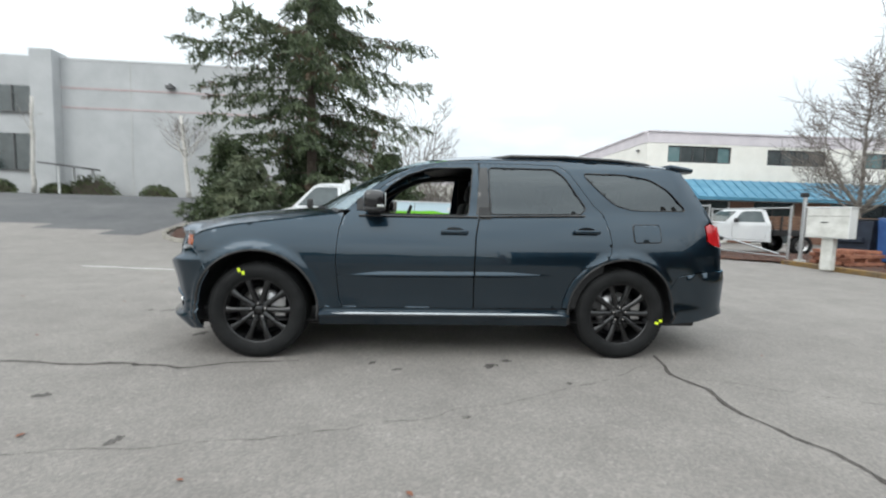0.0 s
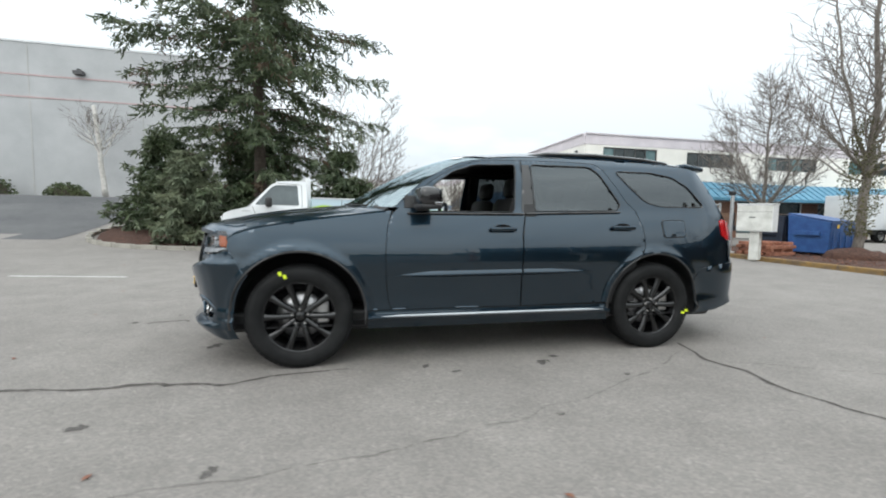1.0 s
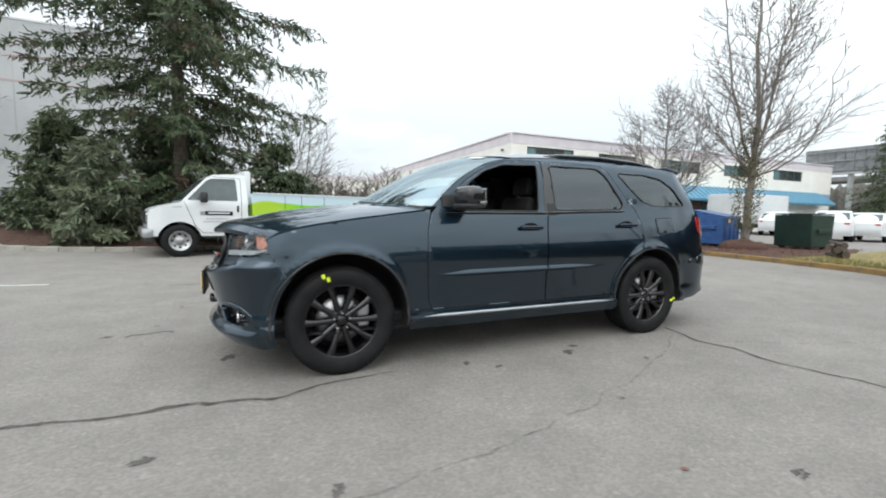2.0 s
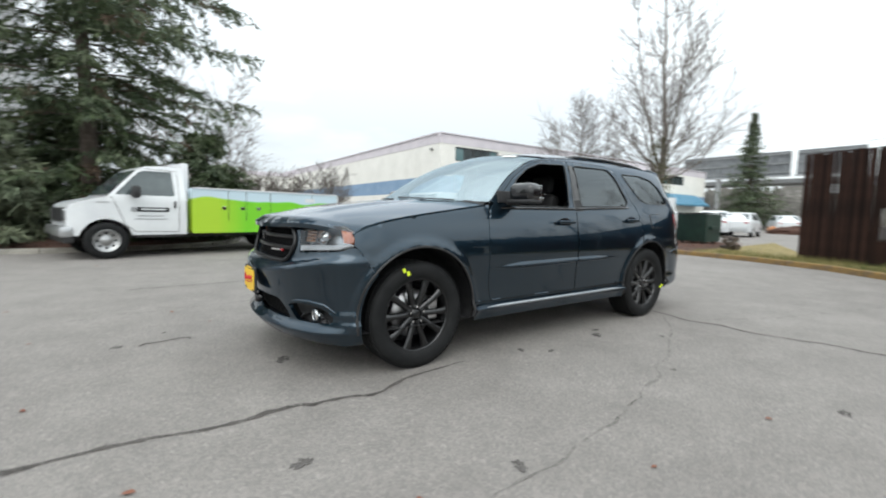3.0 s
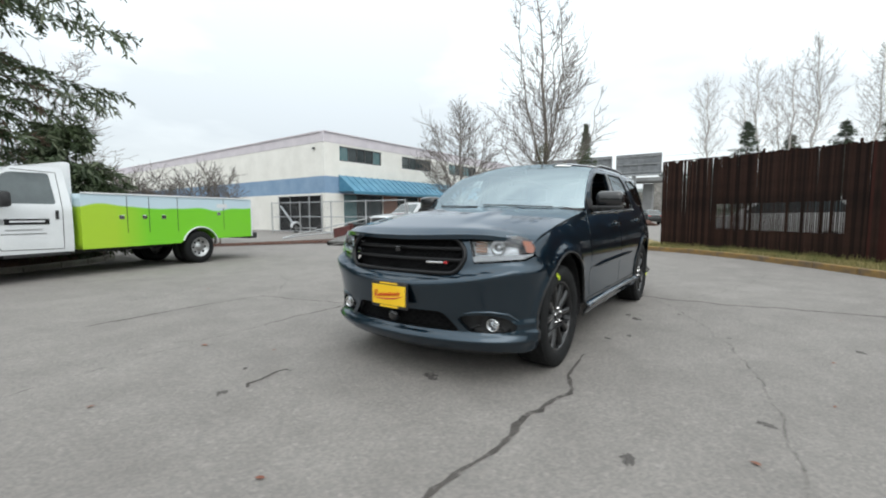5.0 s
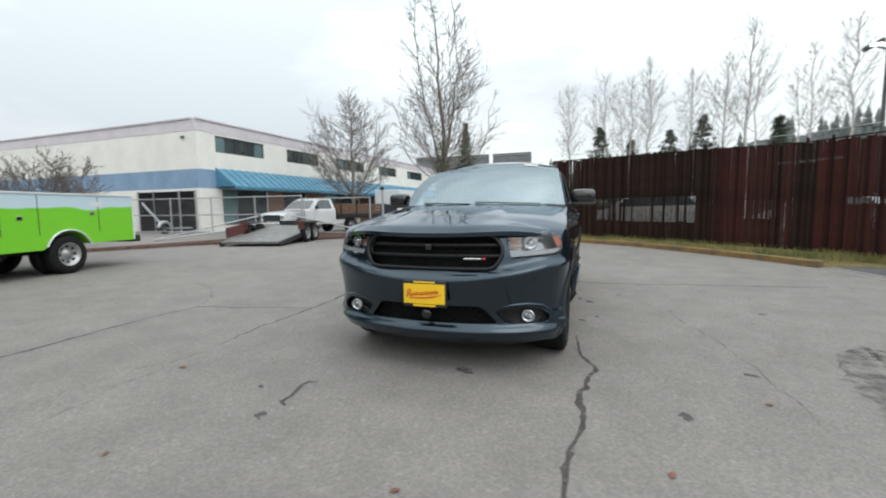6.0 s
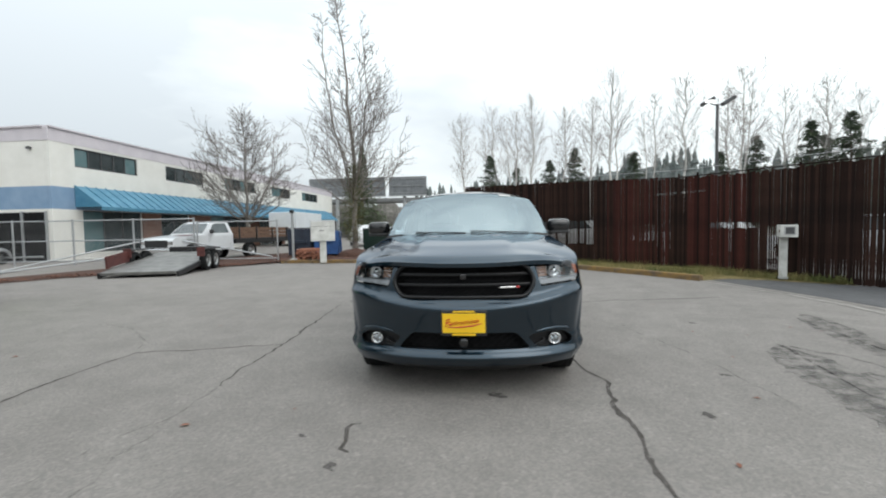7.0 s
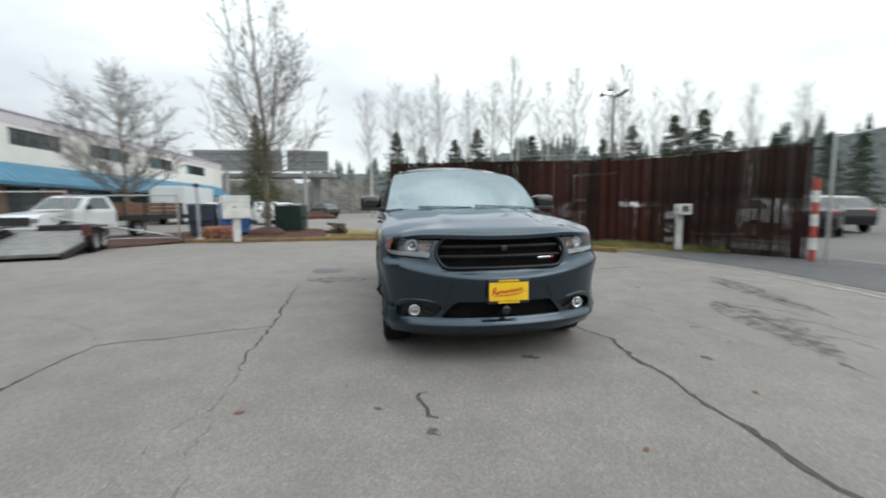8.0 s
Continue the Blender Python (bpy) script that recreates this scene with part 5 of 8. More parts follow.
def honeycomb(name, outline, parent, dist, pitch, material, r=0.003):
    """A mesh of thin crossing wires inside an opening."""
    pieces = []
    ys = [p[0] for p in outline]
    zs = [p[1] for p in outline]
    for sgn in (1, -1):
        c = min(zs) - 1.2
        while c < max(zs) + 1.2:
            run = []
            for k in range(0, 61):
                y = min(ys) + (max(ys) - min(ys)) * k / 60
                z = c + sgn * 0.8 * y
                if in_poly(y, z, outline):
                    run.append(tuple(np.array(skin(math.copysign(s_at_y(abs(y)), y), z)) + np.array((dist, 0, 0))))
                else:
                    if len(run) > 1:
                        pieces.append(tube_data(run, r, 3))
                    run = []
            if len(run) > 1:
                pieces.append(tube_data(run, r, 3))
            c += pitch
    return joined(name, pieces, material, parent)


honeycomb("mesh", GRILLE, grille, 0.055, 0.036, DARK, 0.004)
lower = thing("lower_grille")
lower.parent = suv
# the lower opening's shaded depth, again a near-black sheet
panel("shade_backing", front_t(LOWER), behind(0.1), DARK, lower, gap=-0.03, depth=0, inward=(1, 0, 0), step=0.06)
honeycomb("mesh", LOWER, lower, 0.05, 0.05, DARK, 0.005)
V, F = lathe([(0.001, -0.02), (0.03, -0.02), (0.038, -0.01), (0.038, 0.03)], 20)
o = mesh_ob("sensor", [(y - 0.885, x, z + 0.445) for x, y, z in V], F, GLOSS_BLACK, lower, smooth=True)
b = box((0.012, 0.125, 0.014), (-0.83, -0.33, 0.845), 0.004, Matrix.Rotation(radians(12), 4, "Z"))
part("badge", b, CHROME, grille, "silver badge bar")
part("badge_tip", box((0.013, 0.028, 0.018), (-0.808, -0.408, 0.845), 0.004, Matrix.Rotation(radians(12), 4, "Z")), RED_LENS, grille, "red badge tip")
eb = box((0.012, 0.05, 0.045), (-0.832, 0.0, 0.925), 0.01)
part("emblem", eb, GLOSS_BLACK, grille)

for sg in (-1, 1):
    fog = thing("fog_lamp")
    fog.parent = suv
    pk = front_t([(y * sg, z) for y, z in round_poly(POCKET, 0.03)])
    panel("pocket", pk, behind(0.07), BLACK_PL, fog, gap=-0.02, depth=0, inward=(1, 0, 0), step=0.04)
    fx, fy, fz = skin(sg * s_at_y(0.735), 0.425)
    V, F = lathe([(0.001, -0.016), (0.022, -0.02), (0.034, -0.012), (0.034, 0.04)], 24)
    mesh_ob("lens", [(fx + 0.03 + y, fy + x, fz + z) for x, y, z in V], F, LENS, fog, smooth=True)
    V, F = lathe([(0.001, 0.034), (0.012, 0.03), (0.024, 0.006)], 20)
    mesh_ob("reflector", [(fx + 0.035 + y, fy + x, fz + z) for x, y, z in V], F, CHROME, fog, smooth=True)
    ringp = [(fx + 0.018, fy + 0.041 * math.cos(a), fz + 0.041 * math.sin(a)) for a in np.linspace(0, 2 * math.pi, 25)[:-1]]
    tube("ring", ringp, 0.008, CHROME, fog, 8, closed=True, label="bright chrome ring")
    blade = [tuple(np.array(skin(math.copysign(s_at_y(abs(y)), y), z, 0.002))) for y, z in [(sg * 0.56, 0.506), (sg * 0.63, 0.517), (sg * 0.73, 0.52), (sg * 0.83, 0.505), (sg * 0.895, 0.455)]]
    tube("brow", blade, [0.004, 0.012, 0.014, 0.012, 0.004], PAINT, fog, 8)
    part("louvre", box((0.06, 0.09, 0.012), (fx - 0.0, fy - sg * 0.12, fz - 0.02), 0.004, Matrix.Rotation(sg * 0.5, 4, "X")), BLACK_PL, fog)

    lamp = thing("headlamp")
    lamp.parent = suv
    fl = [(sg * t, z) for t, z in round_poly(LAMP, 0.025)]
    panel("lens", fl, lambda t, z: skin(t, z, 0.004), LENS, lamp, gap=0.001, depth=0, inward=(1, 0, 0), step=0.03, label="clear polycarbonate lens")
    inn = lambda t, z: tuple(np.array(skin(t, z)) + np.array((0.075, -0.05 * (1 if t > 0 else -1), 0)))
    panel("housing", fl, inn, HOUSING, lamp, gap=-0.006, depth=0, inward=(1, 0, 0), step=0.03)
    panel("bezel", [(sg * t, z) for t, z in [(s_l0 - 0.01, 0.885), (s_l1 - 0.03, 0.905), (s_l1 - 0.05, 0.893), (s_l1 - 0.1, 0.876), (s_l0 + 0.02, 0.853)]], lambda t, z: skin(t, z, -0.006), STRIP, lamp, gap=0, depth=0.04, inward=(1, 0, 0), step=0.03, label="grey light strip")
    panel("bezel", [(sg * t, z) for t, z in [(s_l0 - 0.015, 1.0), (s_l0 + 0.12, 1.018), (s_l1 - 0.12, 1.024), (s_l1 - 0.02, 0.995), (s_l1 - 0.03, 0.985), (s_l1 - 0.12, 1.005), (s_l0 + 0.1, 1.0), (s_l0, 0.985)]], lambda t, z: skin(t, z, -0.006), BLACK_PL, lamp, gap=0, depth=0.04, inward=(1, 0, 0), step=0.03)
    panel("side_marker", [(sg * t, z) for t, z in [(s_l1 - 0.1, 0.995), (s_l1 - 0.015, 0.985), (s_l1 - 0.004, 0.94), (s_l1 - 0.03, 0.912), (s_l1 - 0.075, 0.918)]], lambda t, z: skin(t, z, -0.003), AMBER, lamp, gap=0, depth=0.02, inward=(1, 0, 0), step=0.03, label="amber side marker")
    for q in range(4):
        z_ = 0.918 + 0.02 * q
        rib = [tuple(np.array(skin(sg * (s_l0 + 0.02 + 0.085 * k / 5), z_, -0.03)) + np.array((0.012, 0, 0))) for k in range(6)]
        tube("turn_signal", rib, 0.0075, SIGNAL, lamp, 6)
    for ty, rr in ((s_l0 + 0.195, 0.05),):
        px, py, pz = skin(sg * ty, 0.947)
        nx, ny = (-0.94, 0.34 * sg)
        V, F = lathe([(0.001, -0.02), (rr * 0.5, -0.012), (rr * 0.56, 0.0), (rr * 0.62, 0.0), (rr, -0.02), (rr * 1.06, -0.016), (rr * 1.08, 0.05)], 28)
        ang = math.atan2(ny, nx) - math.pi / 2
        ca, sa = math.cos(ang), math.sin(ang)
        VV = []
        for x, y, z in V:
            yy = -y
            VV.append((px + 0.04 + x * ca - yy * sa, py - sg * 0.02 + x * sa + yy * ca, pz + z))
        mesh_ob("projector", VV, F, CHROME, lamp, smooth=True)

# yellow dealer plate in a black frame
plate = thing("plate")
plate.parent = suv
plate.matrix_basis = pose(0.022, 0, 0)
part("plate_frame", box((0.02, 0.335, 0.19), (-0.955, -0.005, 0.6), 0.008), BLACK_PL, plate)
part("panel", box((0.006, 0.312, 0.142), (-0.967, -0.005, 0.6), 0.002), YELLOW, plate, "bright yellow plate")
# unreadable red script as one running stroke with a swash under it
script = [(-0.9715, 0.125, 0.575), (-0.9715, 0.118, 0.625), (-0.9715, 0.1, 0.632), (-0.9715, 0.098, 0.612), (-0.9715, 0.112, 0.604), (-0.9715, 0.096, 0.585)]
script += [(-0.9715, 0.09 - 0.0075 * k, 0.594 + 0.0008 * k + (0.011 if k % 2 else -0.009) * (1.0 if k % 5 else 1.5)) for k in range(28)]
tube("script_mark", script, 0.0045, RED_INK, plate, 5)
tube("underline", [(-0.9715, 0.11, 0.57), (-0.9715, 0.02, 0.572), (-0.9715, -0.07, 0.582), (-0.9715, -0.135, 0.6)], [0.003, 0.005, 0.005, 0.002], RED_INK, plate, 5)
part("frame_mark", box((0.003, 0.16, 0.012), (-0.9665, -0.005, 0.684), 0.001), YELLOW, plate)
part("frame_mark", box((0.003, 0.17, 0.016), (-0.9665, -0.005, 0.517), 0.001), YELLOW, plate)

# mirrors
for sg in (-1, 1):
    mir = thing("wing_mirror")
    mir.parent = suv
    b = box((0.16, 0.235, 0.15), (0.93, sg * 1.035, 1.305), 0.05, Matrix.Rotation(sg * radians(-8), 4, "Z"), segs=4)
    part("shell", b, GLOSS_BLACK, mir, "gloss black shell", smooth=True)
    part("skirt", box((0.165, 0.225, 0.035), (0.935, sg * 1.035, 1.232), 0.016, Matrix.Rotation(sg * radians(-8), 4, "Z")), BLACK_PL, mir, smooth=True)
    part("indicator", box((0.06, 0.012, 0.02), (0.995, sg * 1.154, 1.255), 0.004, Matrix.Rotation(sg * radians(-8), 4, "Z")), CHROME, mir)
    part("arm", box((0.1, 0.12, 0.05), (0.92, sg * 0.905, 1.225), 0.018), BLACK_PL, mir, smooth=True)
    part("glass", box((0.006, 0.19, 0.11), (1.016, sg * 1.03, 1.31), 0.002, Matrix.Rotation(sg * radians(-8), 4, "Z")), CHROME, mir)
    part("sail", box((0.16, 0.012, 0.1), (0.86, sg * 0.868, 1.27), 0.004, Matrix.Rotation(sg * radians(14), 4, "X")), BLACK_PL, mir)

# wipers and cowl
tube("cowl", [tuple(np.array(hood_pt(1.0, v)) + np.array((0.03, 0, -0.012))) for v in np.linspace(-0.97, 0.97, 25)], 0.03, BLACK_PL, suv, 6)
for v0, v1 in ((-0.75, -0.05), (0.0, 0.62)):
    pts = [tuple(np.array(screen_pt(0.0 + 0.035 * k / 8, v0 + (v1 - v0) * k / 8)) + np.array((-0.006, 0, 0.008))) for k in range(9)]
    tube("wiper", pts, 0.006, BLACK_PL, suv, 6)
st = [screen_pt(0.9 + 0.07 * a, -0.72 + 0.2 * c) for a in (0, 1) for c in (0, 0.5, 1)]
mesh_ob("windscreen_sticker", [(x - 0.004, y, z + 0.006) for x, y, z in st], [(0, 3, 4, 1), (1, 4, 5, 2)], PAPER, suv, "white paper sticker")

# underbody and cabin
part("underbody", box((4.5, 1.5, 0.16), (1.6, 0, 0.32), 0.03), BLACK_PL, suv)
part("engine_bay", box((1.15, 1.2, 0.5), (0.0, 0, 0.68), 0.03), DARK, suv)
part("cargo_floor", box((1.2, 1.3, 0.55), (3.35, 0, 0.62), 0.03), DARK, suv)
part("cabin_floor", box((2.3, 1.66, 0.08), (1.75, 0, 0.42), 0.02), DARK, suv)
part("firewall", box((0.08, 1.66, 0.62), (0.6, 0, 0.72), 0.02), DARK, suv)
grid_ob("headliner", lambda u, v: (lambda p: (p[0], p[1] * 0.97, p[2] - 0.04))(roof_pt(u, v)), 12, 10, SEAT_BLACK, suv)
for sg in (-1, 1):
    part("door_card", box((2.2, 0.05, 0.75), (1.8, sg * 0.86, 0.79), 0.02), SEAT_BLACK, suv)
for sg in (-1, 1):
    tr_pts = [side_pt(x, z - 0.02, -0.075) for x, z in ROOF_EDGE if x > 0.75]
    tube("pillar_lining", [(x, y * sg, z - 0.01) for x, y, z in tr_pts], 0.03, SEAT_BLACK, suv, 8)
    part("pillar_lining", box((0.12, 0.04, 0.5), (1.84, sg * 0.8, 1.4), 0.01, Matrix.Rotation(sg * radians(18), 4, "X")), SEAT_BLACK, suv)
dash = box((0.5, 1.6, 0.2), (0.78, 0, 1.1), 0.07)
box((0.16, 0.34, 0.1), (0.86, -0.38, 1.19), 0.04, bm=dash)
part("dashboard", dash, SEAT_BLACK, suv, smooth=True)
sw = [(1.16 + 0.06 * math.sin(a), -0.38 + 0.185 * math.cos(a), 1.1 + 0.175 * math.sin(a)) for a in np.linspace(0, 2 * math.pi, 33)[:-1]]
wheel_s = tube("steering_wheel", sw, 0.015, SEAT_BLACK, suv, 8, closed=True)
part("wheel_spoke", box((0.03, 0.36, 0.05), (1.15, -0.38, 1.1), 0.01), SEAT_BLACK, wheel_s)
for sx, yy in ((1.55, -0.38), (1.55, 0.38), (2.42, -0.42), (2.42, 0.42), (3.2, 0.35), (3.2, -0.35)):
    seat = thing("car_seat")
    seat.parent = suv
    part("cushion", box((0.52, 0.5, 0.18), (sx - 0.1, yy, 0.68), 0.06), SEAT_BLACK, seat, smooth=True)
    part("backrest", box((0.14, 0.48, 0.66), (sx + 0.22, yy, 1.02), 0.06, Matrix.Rotation(radians(14), 4, "Y")), SEAT_BLACK, seat, smooth=True)
    part("headrest", box((0.11, 0.27, 0.19), (sx + 0.33, yy, 1.44), 0.05, Matrix.Rotation(radians(10), 4, "Y")), SEAT_BLACK, seat, smooth=True)
    tube("headrest_post", [(sx + 0.3, yy + 0.06, 1.25), (sx + 0.32, yy + 0.06, 1.4)], 0.006, CHROME, seat, 6)
    tube("headrest_post", [(sx + 0.3, yy - 0.06, 1.25), (sx + 0.32, yy - 0.06, 1.4)], 0.006, CHROME, seat, 6)
part("interior_mirror", box((0.03, 0.22, 0.07), (1.2, 0, 1.56), 0.012), SEAT_BLACK, suv)
part("camera_pod", box((0.08, 0.18, 0.05), (1.17, 0, 1.63), 0.015), SEAT_BLACK, suv)
tube("exhaust", [(3.6, 0.45, 0.3), (4.08, 0.48, 0.3)], 0.04, STEEL, suv, 10)


# wheels: tyre, ten-spoke black alloy, disc, caliper
def suv_wheel(x, sg, spin, tag):
    w = thing("wheel")
    w.parent = suv
    w.matrix_basis = pose(x, sg * 0.81, 0.388, 0, 0, 0 if sg < 0 else 180) @ pose(0, 0, 0, 0, spin, 0)
    R = 0.388
    prof = [(0.262, -0.105), (0.27, -0.118), (0.3, -0.131), (0.335, -0.134), (0.362, -0.127), (0.378, -0.112), (0.3855, -0.09), (0.388, -0.05), (0.388, 0.05), (0.3855, 0.09), (0.362, 0.127), (0.3, 0.131), (0.262, 0.105)]
    V, F = lathe(prof, 56)
    tyre = mesh_ob("tyre", V, F, RUBBER, w, smooth=True)
    blocks = []
    for k in range(60):
        a = 2 * math.pi * k / 60
        for yo, wd in ((-0.1, 0.026), (-0.05, 0.03), (0.0, 0.03), (0.05, 0.03), (0.1, 0.026)):
            rr = R - (0.004 if abs(yo) > 0.09 else 0.0)
            bv, bf = box_data((0.034, wd, 0.007))
            ca, sa = math.cos(a + yo * 0.6), math.sin(a + yo * 0.6)
            blocks.append(([(px * -sa + (rr + pz) * ca, py + yo, px * ca + (rr + pz) * sa) for px, py, pz in bv], bf))
    joined("tread", blocks, RUBBER, tyre)["kind"] = "stuff"
    prof = [(0.2, 0.1), (0.225, 0.09), (0.238, -0.02), (0.245, -0.075), (0.252, -0.09), (0.256, -0.105), (0.264, -0.112), (0.27, -0.108), (0.268, -0.09)]
    V, F = lathe(prof, 48)
    rim = mesh_ob("rim", V, F, RIM_BLACK, w, smooth=True)
    for k in range(10):
        a = 2 * math.pi * (k + 0.5 * 0) / 10
        pts, fs = [], []
        secs = [(0.045, 0.026, -0.078, 0.035), (0.1, 0.023, -0.088, 0.03), (0.17, 0.0225, -0.098, 0.026), (0.225, 0.026, -0.1, 0.022), (0.256, 0.036, -0.096, 0.014)]
        for r, hw, yf, dp in secs:
            for q, yy in ((-hw, yf + dp), (-hw * 0.75, yf), (0, yf - 0.004), (hw * 0.75, yf), (hw, yf + dp)):
                pts.append((r * math.cos(a) - q * math.sin(a), yy, r * math.sin(a) + q * math.cos(a)))
        for i in range(len(secs) - 1):
            for j in range(4):
                fs.append((i * 5 + j, i * 5 + j + 1, i * 5 + 5 + j + 1, i * 5 + 5 + j))
        mesh_ob("spoke", pts, fs, RIM_BLACK, rim, smooth=True)
    V, F = lathe([(0.001, -0.088), (0.03, -0.09), (0.034, -0.085), (0.036, -0.076), (0.078, -0.074), (0.082, -0.06), (0.08, 0.02)], 30)
    mesh_ob("hub", V, F, RIM_BLACK, rim, smooth=True)
    for k in range(5):
        a = 2 * math.pi * (k + 0.25) / 5
        V, F = lathe([(0.001, -0.1), (0.008, -0.1), (0.011, -0.092), (0.011, -0.06)], 6)
        mesh_ob("lug_nut", [(px + 0.058 * math.cos(a), py, pz + 0.058 * math.sin(a)) for px, py, pz in V], F, CHROME, rim, "bright steel lug nut")
    V, F = lathe([(0.07, -0.02), (0.175, -0.02), (0.178, 0.0), (0.178, 0.012), (0.07, 0.012)], 40)
    mesh_ob("brake_disc", V, F, STEEL, w, smooth=True)
    cb = box((0.09, 0.09, 0.17), (0.165, -0.012, 0.02), 0.015)
    part("caliper", cb, STEEL, w)
    V, F = lathe([(0.001, 0.04), (0.2, 0.04), (0.23, 0.06)], 32)
    mesh_ob("dust_shield", V, F, DARK, w, smooth=True)
    ta = radians(tag - spin * 0)
    for q in (0.0, 1.0):
        tv, tf = box_data((0.022, 0.004, 0.032))
        rr = 0.326 + 0.032 * (1 - q)
        aa = ta - 0.07 * q
        mesh_ob("tyre_tag", [(px * -math.sin(aa) + (rr + pz) * math.cos(aa), py - 0.134, px * math.cos(aa) + (rr + pz) * math.sin(aa)) for px, py, pz in tv], tf, TAG_YELLOW, tyre, "bright yellow paper tag")
    return w


suv_wheel(0.0, -1, 0, 112)
suv_wheel(3.042, -1, 0, -8)
suv_wheel(0.0, 1, 30, 60)
suv_wheel(3.042, 1, 50, 200)
# ---- trees and bushes ----
def branchy(seed, stems, reach, nb, spacing, sub, r0=0.012, z0=2.0, top=13.0, shape=None, rise=(35, 58), limb=0.3):
    """Tube pieces of a leafless tree: stems given as polylines with radii, side limbs that fill an egg-shaped crown, fine twigs."""
    rnd = random.Random(seed)
    big, small, stem = [], [], []
    lines = []
    for pts, rad in stems:
        P = [Vector(p) for p in pts]
        stem.append(tube_data(P, rad, 7))
        lines.append((P, rad))
    weights = [(P[-1].z - P[0].z) for P, rad in lines]
    for b in range(nb):
        f = (b + rnd.random()) / nb
        zb = z0 + (top * 0.96 - z0) * f
        ok = [k for k, (P, rad) in enumerate(lines) if P[0].z <= zb <= P[-1].z]
        if not ok:
            ok = [0]
        P, rad = lines[rnd.choices(ok, [weights[k] for k in ok])[0]]
        i = 0
        while i < len(P) - 2 and P[i + 1].z < zb:
            i += 1
        q = max(0.0, min(1.0, (zb - P[i].z) / max(1e-4, P[i + 1].z - P[i].z)))
        base = P[i].lerp(P[i + 1], q)
        az = b * 2.399 + rnd.uniform(-0.6, 0.6)
        if base.xy.length > 0.5:
            az = math.atan2(base.y, base.x) + rnd.gauss(0, 1.0)
        el = radians(rnd.uniform(*rise))
        tip = min(0.99, (zb + reach * 0.5 - z0) / (top - z0))
        far = reach * shape(max(0.0, tip)) * rnd.uniform(0.62, 1.08) - base.xy.length * 0.8
        L = max(0.5, far / math.cos(el))
        L = min(L, (top * 1.03 - zb) / max(0.3, math.sin(el)) + 0.3)
        d = Vector((math.cos(az) * math.cos(el), math.sin(az) * math.cos(el), math.sin(el) * 0.75)).normalized()
        r = max(r0 * 1.2, rad[i] * limb * min(1.0, 0.35 + L / 3.0))
        line = [base]
        m = 7
        for k in range(m):
            d = (d + Vector((rnd.gauss(0, 0.07), rnd.gauss(0, 0.07), 0.075 + rnd.gauss(0, 0.05)))).normalized()
            line.append(line[-1] + d * L / m)
        big.append(tube_data(line, [max(r * (1 - 0.9 * k / m), r0 * 0.5) for k in range(m + 1)], 4, caps=False))
        tw_n = max(3, int(L / spacing))
        for t in range(tw_n):
            g = 0.18 + 0.82 * (t + rnd.random()) / tw_n
            j = min(int(g * m), m - 1)
            tb = line[j].lerp(line[j + 1], g * m - j)
            td = (line[j + 1] - line[j]).normalized()
            side = Vector((rnd.gauss(0, 1), rnd.gauss(0, 1), rnd.gauss(0.2, 0.6)))
            side = (side - td * side.dot(td)).normalized()
            dd = (td * 0.75 + side * 0.65).normalized()
            tl = (0.34 * L * (1.05 - 0.7 * g) + 0.22) * rnd.uniform(0.6, 1.2)
            tw = [tb, tb + dd * tl * 0.5, tb + dd * tl * 0.5 + (dd + Vector((0, 0, 0.3))).normalized() * tl * 0.5]
            small.append(tube_data(tw, [r0 * 0.62, r0 * 0.5, r0 * 0.28], 3, caps=False))
            for u in range(sub):
                w = 0.15 + 0.85 * rnd.random()
                sb = tw[0].lerp(tw[1], w * 2) if w < 0.5 else tw[1].lerp(tw[2], w * 2 - 1)
                sd = (dd + Vector((rnd.gauss(0, 0.5), rnd.gauss(0, 0.5), rnd.gauss(0.25, 0.4)))).normalized()
                small.append(tube_data([sb, sb + sd * tl * rnd.uniform(0.3, 0.6)], [r0 * 0.42, r0 * 0.25], 3, caps=False))
    return stem, big, small


def egg(f):
    return 0.45 + 0.55 * math.sin(math.pi * min(1.0, 0.18 + 0.5 * f / 0.4)) if f < 0.35 else max(0.1, math.cos(math.pi / 2 * (f - 0.3) / 0.74)) ** 0.75


def ball(f):
    return max(0.12, math.sqrt(max(0.0, 1 - ((f - 0.42) / 0.6) ** 2)))


def bent(p0, p1, n, wob, seed, bow=(0, 0, 0)):
    rnd = random.Random(seed)
    a, b = Vector(p0), Vector(p1)
    return [a.lerp(b, k / n) + Vector(bow) * math.sin(math.pi * k / n) + Vector((rnd.gauss(0, wob), rnd.gauss(0, wob), 0)) * (0 if k == 0 else 1) for k in range(n + 1)]


def taper(r0, r1, n):
    return [r0 + (r1 - r0) * (k / n) ** 0.8 for k in range(n + 1)]


def bare_tree(name, loc, label, stems, seed, reach, nb, spacing, sub, bark, twig, **kw):
    t = thing(name, loc, 0, label, "tree")
    stem, big, small = branchy(seed, stems, reach, nb, spacing, sub, **kw)
    joined("trunk", stem, bark, t, smooth=True)
    joined("limb_mass", big, bark, t, smooth=True)["kind"] = "stuff"
    joined("twig_mass", small, twig, t)["kind"] = "stuff"
    return t


